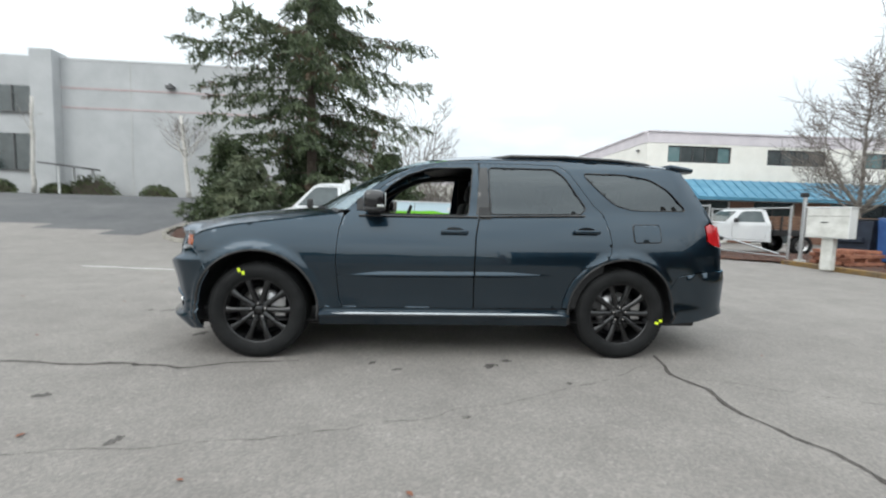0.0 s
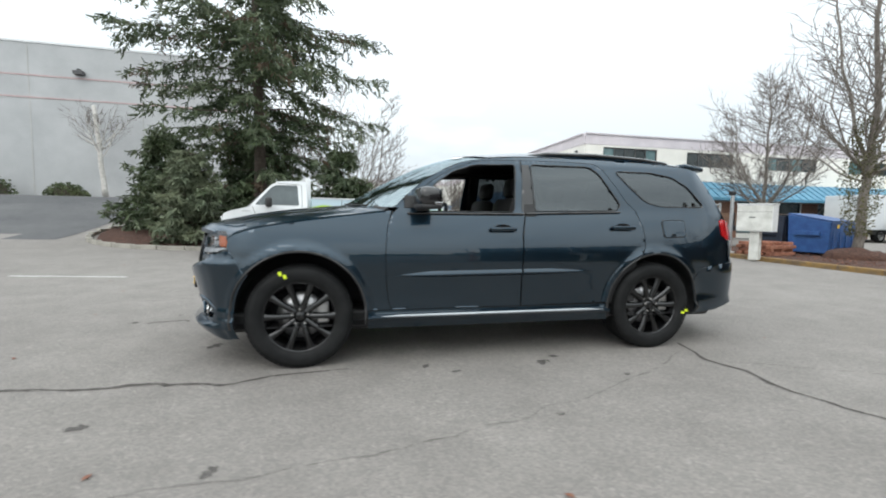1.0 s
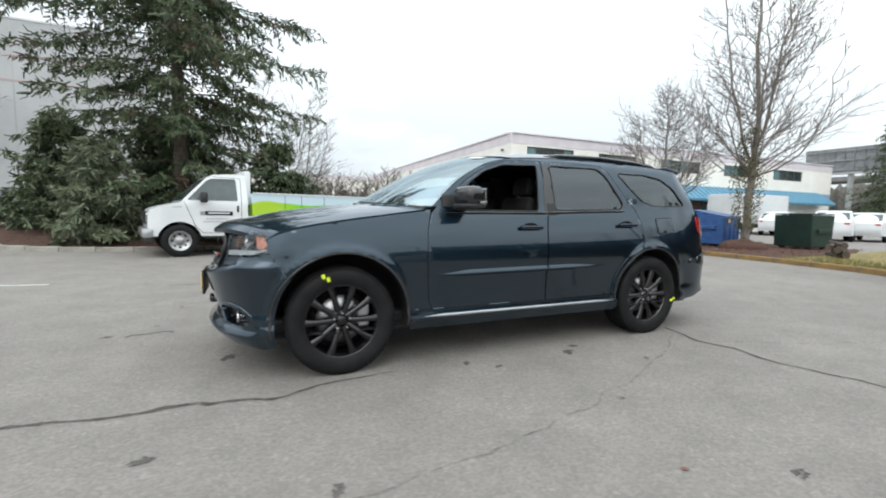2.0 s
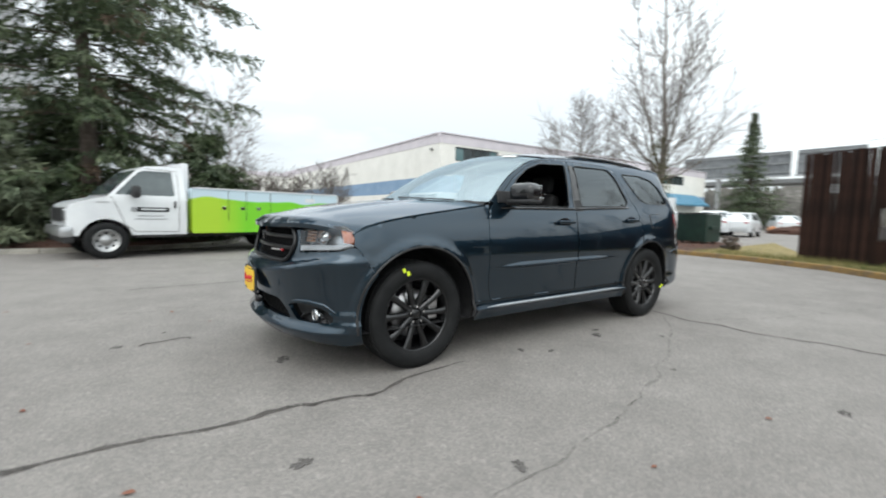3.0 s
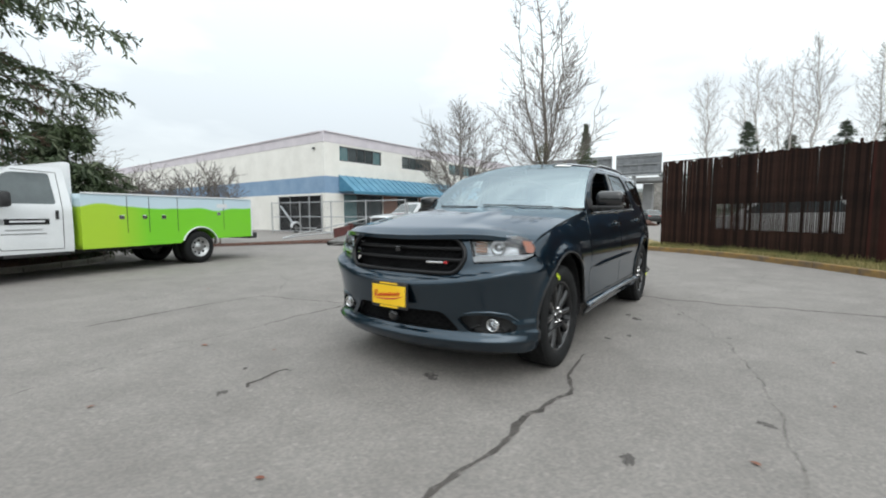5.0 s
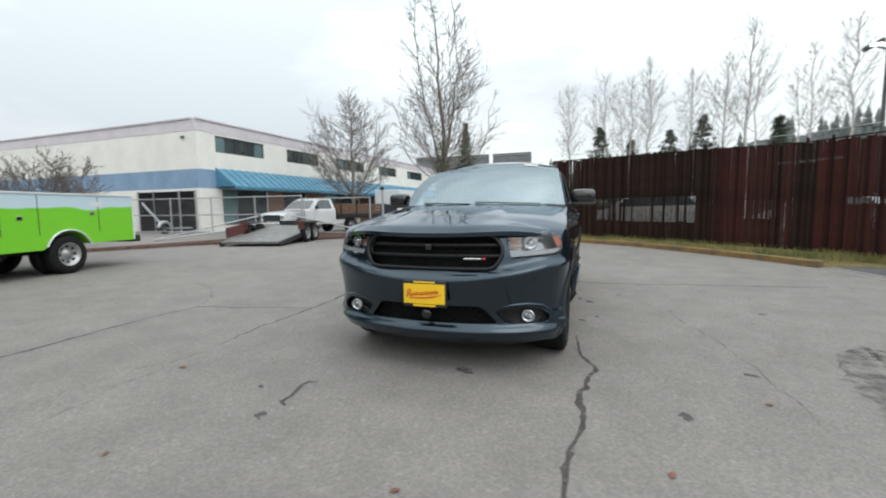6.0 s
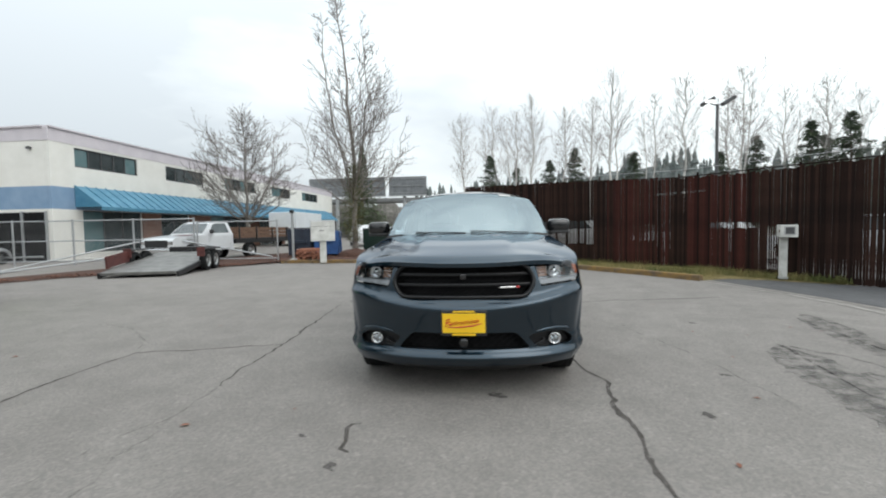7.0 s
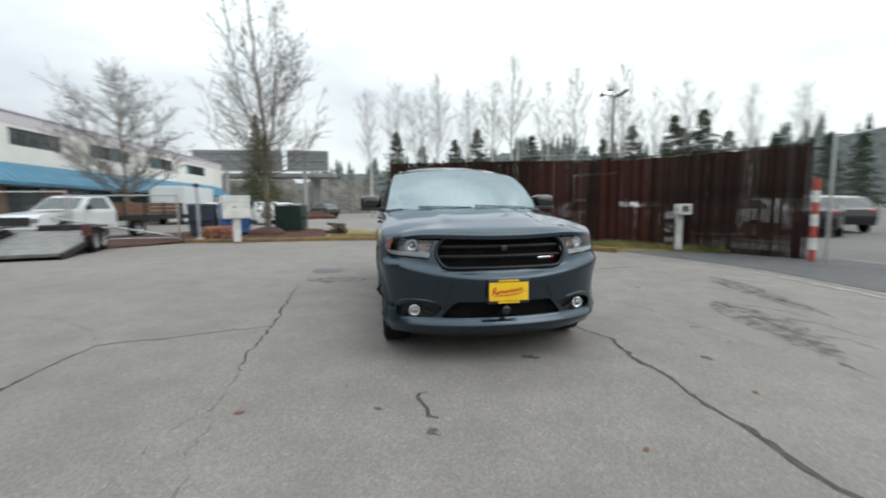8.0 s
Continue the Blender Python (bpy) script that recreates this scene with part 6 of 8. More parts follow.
# tall multi-stemmed tree behind the kerb
st = [(bent((0, 0, -0.1), (0.7, 0.9, 13.0), 14, 0.05, 1, (0.1, -0.3, 0)), taper(0.15, 0.01, 14)),
      (bent((0, 0, 2.9), (0.5, -0.5, 11.0), 12, 0.05, 2, (0.1, -0.35, 0)), taper(0.06, 0.01, 12)),
      (bent((0, 0, 3.2), (0.0, 1.3, 11.4), 12, 0.05, 3, (0, 0.4, 0)), taper(0.058, 0.01, 12)),
      (bent((0, 0, 2.6), (-0.7, -0.7, 8.9), 12, 0.05, 8, (-0.2, -0.3, 0)), taper(0.045, 0.01, 12)),
      (bent((0, 0, 2.4), (0.3, 2.5, 6.3), 10, 0.06, 4, (0, 0.5, -0.7)), taper(0.036, 0.01, 10)),
      (bent((0, 0, 2.6), (-0.3, -2.6, 6.0), 10, 0.06, 5, (0, -0.5, -0.8)), taper(0.036, 0.01, 10)),
      (bent((0, 0, 2.5), (2.0, 0.6, 6.8), 10, 0.06, 6, (0.5, 0, -0.4)), taper(0.036, 0.01, 10)),
      (bent((0, 0, 2.7), (-2.0, -0.4, 6.5), 10, 0.06, 7, (-0.5, 0, -0.5)), taper(0.036, 0.01, 10))]


def spire(f):
    return max(0.1, 1.0 - 0.62 * f ** 1.3 - 0.3 * f ** 6)


tree_a = bare_tree("bare_tree", (14.95, 10.45, 0.08), "tall leafless multi-stemmed tree in the mulch bed", st, 10, 2.9, 170, 0.27, 3, BARK, TWIG, limb=0.26, rise=(30, 56), r0=0.0155, z0=2.4, top=13.0, shape=spire)
mound = bmesh.new()
bmesh.ops.create_icosphere(mound, subdivisions=3, radius=0.75)
for v in mound.verts:
    v.co = Vector((v.co.x * 1.1, v.co.y, max(-0.1, v.co.z * 0.45 + 0.08 * noise.noise(v.co * 3))))
part("root_mound", mound, MULCH, tree_a, smooth=True)
st = [(bent((0, 0, -0.1), (0, 0.2, 8.8), 10, 0.06, 11), taper(0.16, 0.012, 10)),
      (bent((0, 0, 1.8), (0.9, -1.5, 7.8), 9, 0.06, 12, (0.2, -0.5, 0)), taper(0.08, 0.012, 9)),
      (bent((0, 0, 1.9), (-0.7, 1.7, 7.6), 9, 0.06, 13, (0, 0.6, 0)), taper(0.08, 0.012, 9)),
      (bent((0, 0, 1.8), (0.3, 2.9, 5.2), 8, 0.06, 14, (0, 0.5, -0.4)), taper(0.055, 0.012, 8)),
      (bent((0, 0, 1.8), (-0.5, -3.0, 5.0), 8, 0.06, 15, (0, -0.5, -0.4)), taper(0.055, 0.012, 8)),
      (bent((0, 0, 2.0), (2.3, 0.3, 6.2), 8, 0.06, 16, (0.5, 0, -0.3)), taper(0.055, 0.012, 8)),
      (bent((0, 0, 2.0), (-2.3, 0.2, 6.2), 8, 0.06, 17, (-0.5, 0, -0.3)), taper(0.055, 0.012, 8))]
bare_tree("bare_tree", (22.6, 19.9, 0.05), "leafless spreading street tree in front of the awning", st, 21, 3.8, 170, 0.28, 3, BARK, TWIG, r0=0.019, z0=1.9, top=9.2, shape=ball, rise=(6, 46), limb=0.24)
# brushy bare shrub beside the spruce
st = [(bent((0.2 * k, 0.15 * (k % 3), -0.05), (-2.6 + 0.75 * k, 0.6 * ((k * 7) % 3 - 1), 5.2 + 0.8 * ((k * 5) % 4)), 8, 0.1, 40 + k, (0, 0, 0.3)), taper(0.06, 0.01, 8)) for k in range(9)]
bare_tree("bare_shrub", (-0.5, 26.3, 0.4), "brushy leafless shrub beside the spruce", st, 31, 4.0, 120, 0.3, 2, BARK, TWIG, r0=0.017, z0=1.2, top=8.0, shape=ball, rise=(12, 50), limb=0.35)
for k, (x, y, h) in enumerate([(1.4, 21.0, 2.6), (2.6, 21.6, 2.2), (4.3, 20.3, 2.9)]):
    st = [(bent((0.1 * j, 0.08 * (j % 3), -0.05), (-0.9 + 0.3 * j, 0.3 * ((j * 7) % 3 - 1), h * (0.8 + 0.06 * ((j * 5) % 4))), 6, 0.06, 140 + 10 * k + j, (0, 0, 0.1)), taper(0.03, 0.008, 6)) for j in range(7)]
    bare_tree("dry_shrub", (x, y, 0.05), "dry brown shrub behind the service truck", st, 131 + k, 1.6, 70, 0.14, 3, BARK, TWIG, r0=0.016, z0=0.3, top=h, shape=ball)
# broken young birch by the grey wall
st = [(bent((0, 0, 0), (-0.35, -0.1, 5.3), 9, 0.03, 61), taper(0.16, 0.1, 9)), (bent((0, 0, 2.9), (-1.3, -0.2, 3.6), 5, 0.05, 62), taper(0.08, 0.01, 5)),
      (bent((0, 0, 3.1), (0.9, 0.1, 4.4), 5, 0.05, 63), taper(0.05, 0.008, 5))]
bare_tree("young_birch", (-14.3, 29.6, 1.85), "broken-topped pale birch against the grey wall", st, 64, 2.4, 18, 0.22, 3, PALE_BARK, TWIG, r0=0.016, z0=2.2, top=5.0, shape=ball)
st = [(bent((0, 0, 0), (0.2, -0.1, 5.8), 9, 0.03, 71), taper(0.13, 0.09, 9))]
bare_tree("young_birch", (-22.9, 28.4, 1.9), "broken-topped pale birch against the grey wall", st, 74, 1.0, 5, 0.3, 1, PALE_BARK, TWIG, z0=2.5, top=5.6, shape=ball)


def spruce(name, loc, label, height, radius, seed, whorl=0.34, per=7, low=0.5, sprays=15, quads=9, mats=(NEEDLE, NEEDLE_TIP), leaf=1.0, bare=0.0, group="", cone=0.72, belly=0.0):
    """A conifer: trunk, drooping boughs, and needle sprays as many small leaves."""
    rnd = np.random.RandomState(seed)
    t = thing(name, loc, 0, label, "tree", group)
    tr = [Vector((0.05 * math.sin(k), 0.05 * math.cos(k * 1.7), -0.1 + height * k / 12)) for k in range(13)]
    tr[0].x = tr[0].y = 0
    joined("trunk", [tube_data(tr, taper(0.0125 * height + 0.02, 0.01, 12), 8)], SPRUCE_BARK, t, smooth=True)
    boughs, V, mi = [], [], []
    z = low
    while z < height - 0.25:
        f = z / height
        base_len = radius * ((1 - f) ** cone * (0.5 + 0.5 * min(1, f / 0.17)) if not belly else (0.4 + 0.6 * min(1, z / belly) ** 0.8) * min(1.0, (1 - f) / 0.62) ** cone)
        for k in range(per):
            az = rnd.uniform(0, 2 * math.pi)
            L = base_len * rnd.uniform(0.55, 1.18)
            if rnd.rand() < bare * (1 + 5 * f):
                continue
            n = 7
            pts = []
            sl0 = 0.22 + 0.5 * f
            for i in range(n + 1):
                s = i / n
                pts.append(Vector((math.cos(az) * L * s, math.sin(az) * L * s, z + L * (sl0 * s - 0.62 * s * s + 0.26 * s ** 4) + 0.03 * rnd.randn())))
            boughs.append(tube_data(pts, [0.035 * leaf * (1 - 0.8 * i / n) * (0.4 + 0.6 * L / radius) for i in range(n + 1)], 3, caps=False))
            m = max(4, int(sprays * L / radius))
            for j in range(m):
                s = 0.08 + 0.92 * (j + rnd.rand()) / m
                i = min(int(s * n), n - 1)
                p = np.array(pts[i].lerp(pts[i + 1], s * n - i))
                out = np.array((math.cos(az), math.sin(az), 0))
                sd = np.array((-math.sin(az), math.cos(az), 0)) * rnd.choice((-1, 1))
                tl = (0.22 + 0.5 * (1 - s)) * L * 0.42 * rnd.uniform(0.6, 1.2) + 0.12
                d = out * rnd.uniform(0.25, 0.8) + sd * rnd.uniform(0.3, 1.0) + np.array((0, 0, rnd.uniform(-0.55, 0.05)))
                d /= np.linalg.norm(d)
                w = ((np.arange(quads) + rnd.rand(quads)) / quads)[:, None]
                c = p + d * tl * w + np.array((0, 0, -0.22 * tl)) * w * w + rnd.randn(quads, 3) * 0.035 * leaf
                e = d * 0.6 + rnd.randn(quads, 3) * 0.5 + np.array((0, 0, -0.35))
                e /= np.linalg.norm(e, axis=1)[:, None]
                g = np.cross(e, rnd.randn(quads, 3))
                g /= np.linalg.norm(g, axis=1)[:, None] + 1e-6
                ln, wd = rnd.uniform(0.12, 0.25, (quads, 1)) * leaf, rnd.uniform(0.017, 0.034, (quads, 1)) * leaf
                V.append(np.stack([c - g * wd, c + g * wd, c + g * wd * 0.5 + e * ln, c - g * wd * 0.5 + e * ln], 1).reshape(-1, 3))
                dead = len(mats) > 2 and rnd.rand() < 0.07
                mi += [2 if dead else 1 if (s > 0.72 and v < 0.45) else 0 for v in rnd.rand(quads)]
        z += whorl * rnd.uniform(0.75, 1.25) * (1 if f < 0.8 else 0.7)
    joined("bough_mass", boughs, SPRUCE_BARK, t)["kind"] = "stuff"
    V = np.concatenate(V).tolist()
    F = [(4 * k, 4 * k + 1, 4 * k + 2, 4 * k + 3) for k in range(len(V) // 4)]
    cr = mesh_ob("crown", V, F, mats[0], t)
    for m in mats[1:]:
        cr.data.materials.append(m)
    cr.data.polygons.foreach_set("material_index", mi)
    return t


spruce("spruce", (-3.6, 17.5, 0.25), "large dark green spruce with drooping boughs in a mulch island", 19.5, 4.05, 5, bare=0.14, per=8, sprays=24, quads=20, whorl=0.44, belly=5.0, cone=0.8, mats=(NEEDLE, NEEDLE_TIP, DEAD_NEEDLE))
spruce("young_spruce", (-5.3, 15.6, 0.15), "small grey-green spruce under the large one", 3.1, 1.5, 9, whorl=0.2, per=7, low=0.2, sprays=12, quads=14, mats=(NEEDLE_TIP, NEEDLE_TIP))
spruce("young_spruce", (-2.2, 15.9, 0.1), "small dark spruce behind the service truck", 2.6, 1.4, 12, whorl=0.22, per=7, low=0.2, sprays=12, quads=14)
spruce("young_spruce", (-0.6, 17.0, 0.1), "small dark spruce behind the service truck", 3.6, 1.9, 13, whorl=0.24, per=8, low=0.2, sprays=13, quads=16)
spruce("young_spruce", (-4.6, 20.2, 0.25), "small dark spruce behind the service truck", 4.6, 2.3, 14, whorl=0.24, per=8, low=0.2, sprays=13, quads=16)
spruce("young_spruce", (-7.0, 18.3, 0.3), "small dark spruce under the large one", 3.9, 2.0, 17, whorl=0.24, per=8, low=0.2, sprays=13, quads=16)
spruce("ivy_conifer", (55.0, 20.8, 0), "slender dark conifer beside the far car park", 13.6, 4.7, 15, whorl=0.25, per=9, low=0.4, sprays=12, quads=10, leaf=1.2, cone=1.25, bare=0.08, mats=(NEEDLE, NEEDLE_TIP))
island = tagged(mesh_ob("mulch_island", [(x, y, terrain(x, y) + 0.02 + (0.16 if k >= 12 else 0)) for k, (x, y) in enumerate(
    [(-4.3 + 5.6 * math.cos(a) * 0.82, 17.8 + 3.3 * math.sin(a)) for a in np.linspace(0, 2 * math.pi, 13)[:-1]] +
    [(-4.3 + 4.2 * math.cos(a), 17.8 + 2.4 * math.sin(a)) for a in np.linspace(0, 2 * math.pi, 13)[:-1]])],
    [(k, (k + 1) % 12, 12 + (k + 1) % 12, 12 + k) for k in range(12)] + [tuple(range(12, 24))], MULCH, smooth=True), "raised island of bark mulch under the spruce", "mulch", kind="structure")
ik = thing("island_kerb", label="low weathered concrete kerb round the mulch island", category="kerb", kind="structure")
IK = [(-4.3 + 5.7 * math.cos(a) * 0.82, 17.8 + 3.4 * math.sin(a)) for a in np.linspace(0, 2 * math.pi, 37)]
for (x0, y0), (x1, y1) in zip(IK, IK[1:]):
    cx, cy = (x0 + x1) / 2, (y0 + y1) / 2
    b = box((math.hypot(x1 - x0, y1 - y0) - 0.01, 0.15, 0.18), (0, 0, 0.03), 0.02)
    o = part("kerb_stone", b, KERB_GREY, ik)
    o.matrix_basis = pose(cx, cy, terrain(cx, cy), 0, 0, math.degrees(math.atan2(y1 - y0, x1 - x0)))


def bush(loc, r, h, seed, material=BUSH, n=900, group="bushes by the grey wall"):
    rnd = np.random.RandomState(seed)
    t = thing("bush", loc, 0, "clipped dark green bush at the foot of the wall", "bush", group)
    V = []
    for k in range(n):
        d = rnd.randn(3)
        d /= np.linalg.norm(d)
        d[2] = abs(d[2])
        q = rnd.uniform(0.75, 1.02) * (1 + 0.12 * noise.noise(Vector(d * 2.5 + seed)))
        c = np.array((d[0] * r * q, d[1] * r * 0.8 * q, d[2] * h * q))
        e, g = rnd.randn(3), rnd.randn(3)
        e /= np.linalg.norm(e)
        g = np.cross(e, g)
        g /= np.linalg.norm(g)
        s = rnd.uniform(0.05, 0.11)
        V += [c - e * s, c + g * s * 0.6, c + e * s, c - g * s * 0.6]
    mesh_ob("leaves", V, [(4 * k, 4 * k + 1, 4 * k + 2, 4 * k + 3) for k in range(n)], material, t)
    core = bmesh.new()
    bmesh.ops.create_icosphere(core, subdivisions=2, radius=1)
    for v in core.verts:
        v.co = Vector((v.co.x * r * 0.8, v.co.y * r * 0.64, max(0, v.co.z) * h * 0.8))
    part("core", core, SPRUCE_BARK, t, smooth=True)
    return t


for k, (x, y, r, h) in enumerate([(-16.6, 30.2, 1.1, 0.8), (-10.6, 30.2, 0.9, 0.9), (-8.9, 30.0, 1.4, 1.2), (-6.8, 29.8, 1.3, 1.2), (-20.6, 30.0, 1.5, 1.3), (-22.2, 29.4, 1.0, 0.7), (-26.0, 29.6, 1.0, 0.9)]):
    bush((x, y, terrain(x, y)), r, h, 100 + k)
# ivy and twiggy growth on the tall tree's foot
rv = np.random.RandomState(4)
iv = []
for k in range(3200):
    a, z = rv.uniform(0, 6.28), rv.uniform(0.7, 4.3)
    rr = rv.uniform(0.2, 0.62) * (1 - 0.55 * abs(z - 2.4) / 2.0)
    c = np.array((math.cos(a) * rr, math.sin(a) * rr, z))
    e, g = rv.randn(3), rv.randn(3)
    e /= np.linalg.norm(e)
    g = np.cross(e, g)
    g /= np.linalg.norm(g)
    s = rv.uniform(0.022, 0.052)
    iv += [c - e * s, c + g * s * 0.5, c + e * s, c - g * s * 0.5]
mesh_ob("ivy", iv, [(4 * k, 4 * k + 1, 4 * k + 2, 4 * k + 3) for k in range(len(iv) // 4)], IVY, tree_a, "sparse olive ivy")

# bare birches and firs beyond the fence
variants = []
for k in range(4):
    rk = random.Random(500 + k)
    H = 16.0
    st = [(bent((0, 0, -0.2), (rk.uniform(-0.5, 0.5), rk.uniform(-0.5, 0.5), H), 9, 0.12, 510 + k), taper(0.17, 0.02, 9))]
    if k % 2:
        st.append((bent((0.2, 0, -0.1), (rk.uniform(1, 2), rk.uniform(-1, 1), H * 0.85), 8, 0.1, 520 + k), taper(0.13, 0.02, 8)))
    stem, big, small = branchy(530 + k, st, 2.3 + 0.25 * (k % 2), 60, 0.42, 3, r0=0.017, z0=6.0, top=H, shape=ball, rise=(40, 64), limb=0.17)
    variants.append((stem, big, small))
FAR = [(47.5, 6.0, 15.3), (55.5, 1.9, 18.4), (45.1, -1.9, 16.8), (51.3, -0.6, 16.7), (52.4, -6.7, 17.2), (39.4, -8.9, 17.2), (49.6, -9.5, 17.6), (49.3, -16.8, 17.6), (38.8, -15.9, 16.1), (35.0, -18.8, 15.4),
       (45.9, -23.9, 16.8), (36.6, -23.6, 13.7), (31.6, -23.6, 13.3), (35.0, -28.9, 13.0), (34.5, -39.6, 14.0), (36.2, -35.2, 14.4)]
protos = []
for k, (x, y, h) in enumerate(FAR):
    if k < 4:
        t = thing("far_birch", (x, y, 0), 40 * k, "tall bare pale birch far beyond the fence", "tree", "birches beyond the fence")
        joined("trunk", variants[k][0], PALE_BARK, t, smooth=True)
        joined("limb_mass", variants[k][1], FAR_TWIG_HAZE, t)["kind"] = "stuff"
        joined("twig_mass", variants[k][2], FAR_TWIG_HAZE, t)["kind"] = "stuff"
        t.scale = (h / 16,) * 3
        protos.append(t)
    else:
        c = copy_thing(protos[k % 4], pose(x, y, 0, 0, 0, 57 * k))
        c.scale = (h / 16,) * 3
FIRS = [(49.5, 2.8, 10.6), (53.3, -0.9, 9.7), (46.8, -4.1, 9.5), (54.0, -8.7, 12.0), (42.5, -12.3, 9.5), (37.8, -21.8, 9.9), (32.4, -22.7, 9.7), (36.6, -27.0, 9.6), (30.9, -24.5, 10.2), (44.5, -22.3, 9.4),
        (39.3, -35.0, 9.9), (36.2, -38.1, 9.0), (39.1, -48.7, 9.8), (39.8, -54.5, 10.1)]
fir_p = []
for k, (x, y, h) in enumerate(FIRS):
    if k < 3:
        f = spruce("far_fir", (x, y, 0), "dark fir far beyond the fence", 10.0, 3.7, 600 + k, whorl=0.34, per=8, low=0.6, sprays=12, quads=9, leaf=1.15, cone=0.95, bare=0.06, mats=(FIR, NEEDLE), group="firs beyond the fence")
        f.scale = (h / 10,) * 3
        fir_p.append(f)
    else:
        c = copy_thing(fir_p[k % 3], pose(x, y, 0, 0, 0, 71 * k))
        c.scale = (h / 10,) * 3
# ---- other vehicles ----
TRUCK_WHITE = mat("truck_white", (0.62, 0.64, 0.66), (0.7, 0.72, 0.73), 1.2, 0.3, coat=0.5, fine=0.02)
SILVER = mat("silver_paint", (0.4, 0.41, 0.42), (0.45, 0.46, 0.47), 3, 0.3, metal=0.6, coat=0.6)
BLACK_PAINT = mat("black_paint", (0.01, 0.011, 0.012), (0.016, 0.017, 0.018), 3, 0.25, coat=0.8)
SIDE_GLASS = mat("vehicle_glass", (0.04, 0.055, 0.06), (0.07, 0.09, 0.095), 2, 0.06, spec=0.8)
DECK = mat("trailer_deck", (0.13, 0.13, 0.125), (0.24, 0.235, 0.225), 3, 0.5, metal=0.3, fine=0.15)
MAROON = mat("maroon_steel", (0.07, 0.02, 0.018), (0.12, 0.035, 0.03), 5, 0.6)
RIM_STEEL = mat("steel_rim", (0.3, 0.31, 0.31), (0.48, 0.48, 0.48), 8, 0.35, metal=0.8)
WRAP, wr_n, wr_l, wr_b = nodes_of("printed_hill_wrap")
wr_b.inputs["Roughness"].default_value, wr_b.inputs["Coat Weight"].default_value = 0.4, 0.3
wr_tc, wr_sp = wr_n.new("ShaderNodeTexCoord"), wr_n.new("ShaderNodeSeparateXYZ")
wr_l.new(wr_tc.outputs["Object"], wr_sp.inputs["Vector"])
wr_no = wr_n.new("ShaderNodeTexNoise")
wr_no.noise_dimensions = "1D"
wr_no.inputs["Scale"].default_value, wr_no.inputs["Detail"].default_value = 0.75, 1.0
wr_l.new(wr_sp.outputs["X"], wr_no.inputs["W"])
wr_ed = wr_n.new("ShaderNodeMath")
wr_ed.operation = "MULTIPLY_ADD"
wr_ed.inputs[1].default_value = -0.36
wr_l.new(wr_no.outputs["Fac"], wr_ed.inputs[0])
wr_l.new(wr_sp.outputs["Z"], wr_ed.inputs[2])
wr_rp = wr_n.new("ShaderNodeMapRange")
wr_rp.inputs["From Min"].default_value, wr_rp.inputs["From Max"].default_value = 1.14, 1.17
wr_l.new(wr_ed.outputs["Value"], wr_rp.inputs["Value"])
wr_gx = wr_n.new("ShaderNodeMapRange")
wr_gx.inputs["From Min"].default_value, wr_gx.inputs["From Max"].default_value = 2.2, 2.9
wr_l.new(wr_sp.outputs["X"], wr_gx.inputs["Value"])
wr_g = wr_n.new("ShaderNodeMix")
wr_g.data_type = "RGBA"
wr_g.inputs["A"].default_value, wr_g.inputs["B"].default_value = (0.36, 0.56, 0.03, 1), (0.17, 0.55, 0.02, 1)
wr_l.new(wr_gx.outputs["Result"], wr_g.inputs["Factor"])
wr_m = wr_n.new("ShaderNodeMix")
wr_m.data_type = "RGBA"
wr_m.inputs["B"].default_value = (0.5, 0.63, 0.7, 1)
wr_l.new(wr_rp.outputs["Result"], wr_m.inputs["Factor"])
wr_l.new(wr_g.outputs["Result"], wr_m.inputs["A"])
wr_l.new(wr_m.outputs["Result"], wr_b.inputs["Base Color"])


def plain_wheel(parent, x, y, r, w, rim_mat, twin=False, hub=0.55):
    """A wheel with tyre, dished rim and hub at lateral place y (outer face away from the middle)."""
    sg = -1 if y < 0 else 1
    wh = thing("wheel")
    wh.parent = parent
    wh.matrix_basis = pose(x, y, r, 0, 0, 0 if sg < 0 else 180)
    V, F = lathe([(r * 0.6, -w / 2 + 0.01), (r * 0.72, -w / 2), (r * 0.92, -w / 2 + 0.004), (r, -w / 2 + 0.04), (r, w / 2 - 0.04), (r * 0.9, w / 2), (r * 0.6, w / 2)], 28)
    mesh_ob("tyre", V, F, RUBBER, wh, smooth=True)
    V, F = lathe([(0.001, -w * 0.28), (r * 0.14, -w * 0.3), (r * 0.2, -w * 0.2), (r * 0.3, -w * 0.1), (r * 0.44, -w * 0.2), (r * hub, -w * 0.4), (r * 0.6, -w / 2 + 0.006), (r * 0.62, -w / 2 + 0.012)], 28)
    rim = mesh_ob("rim", V, F, rim_mat, wh, smooth=True)
    for k in range(8):
        a = 2 * math.pi * k / 8
        bv, bf = box_data((0.05, 0.012, 0.05))
        # no hole is cut: a near-black block gives the hole's shade
        mesh_ob("vent_hole", [(px + r * 0.42 * math.cos(a), py - w * 0.2 - 0.004, pz + r * 0.42 * math.sin(a)) for px, py, pz in bv], bf, DARK, rim)
    return wh


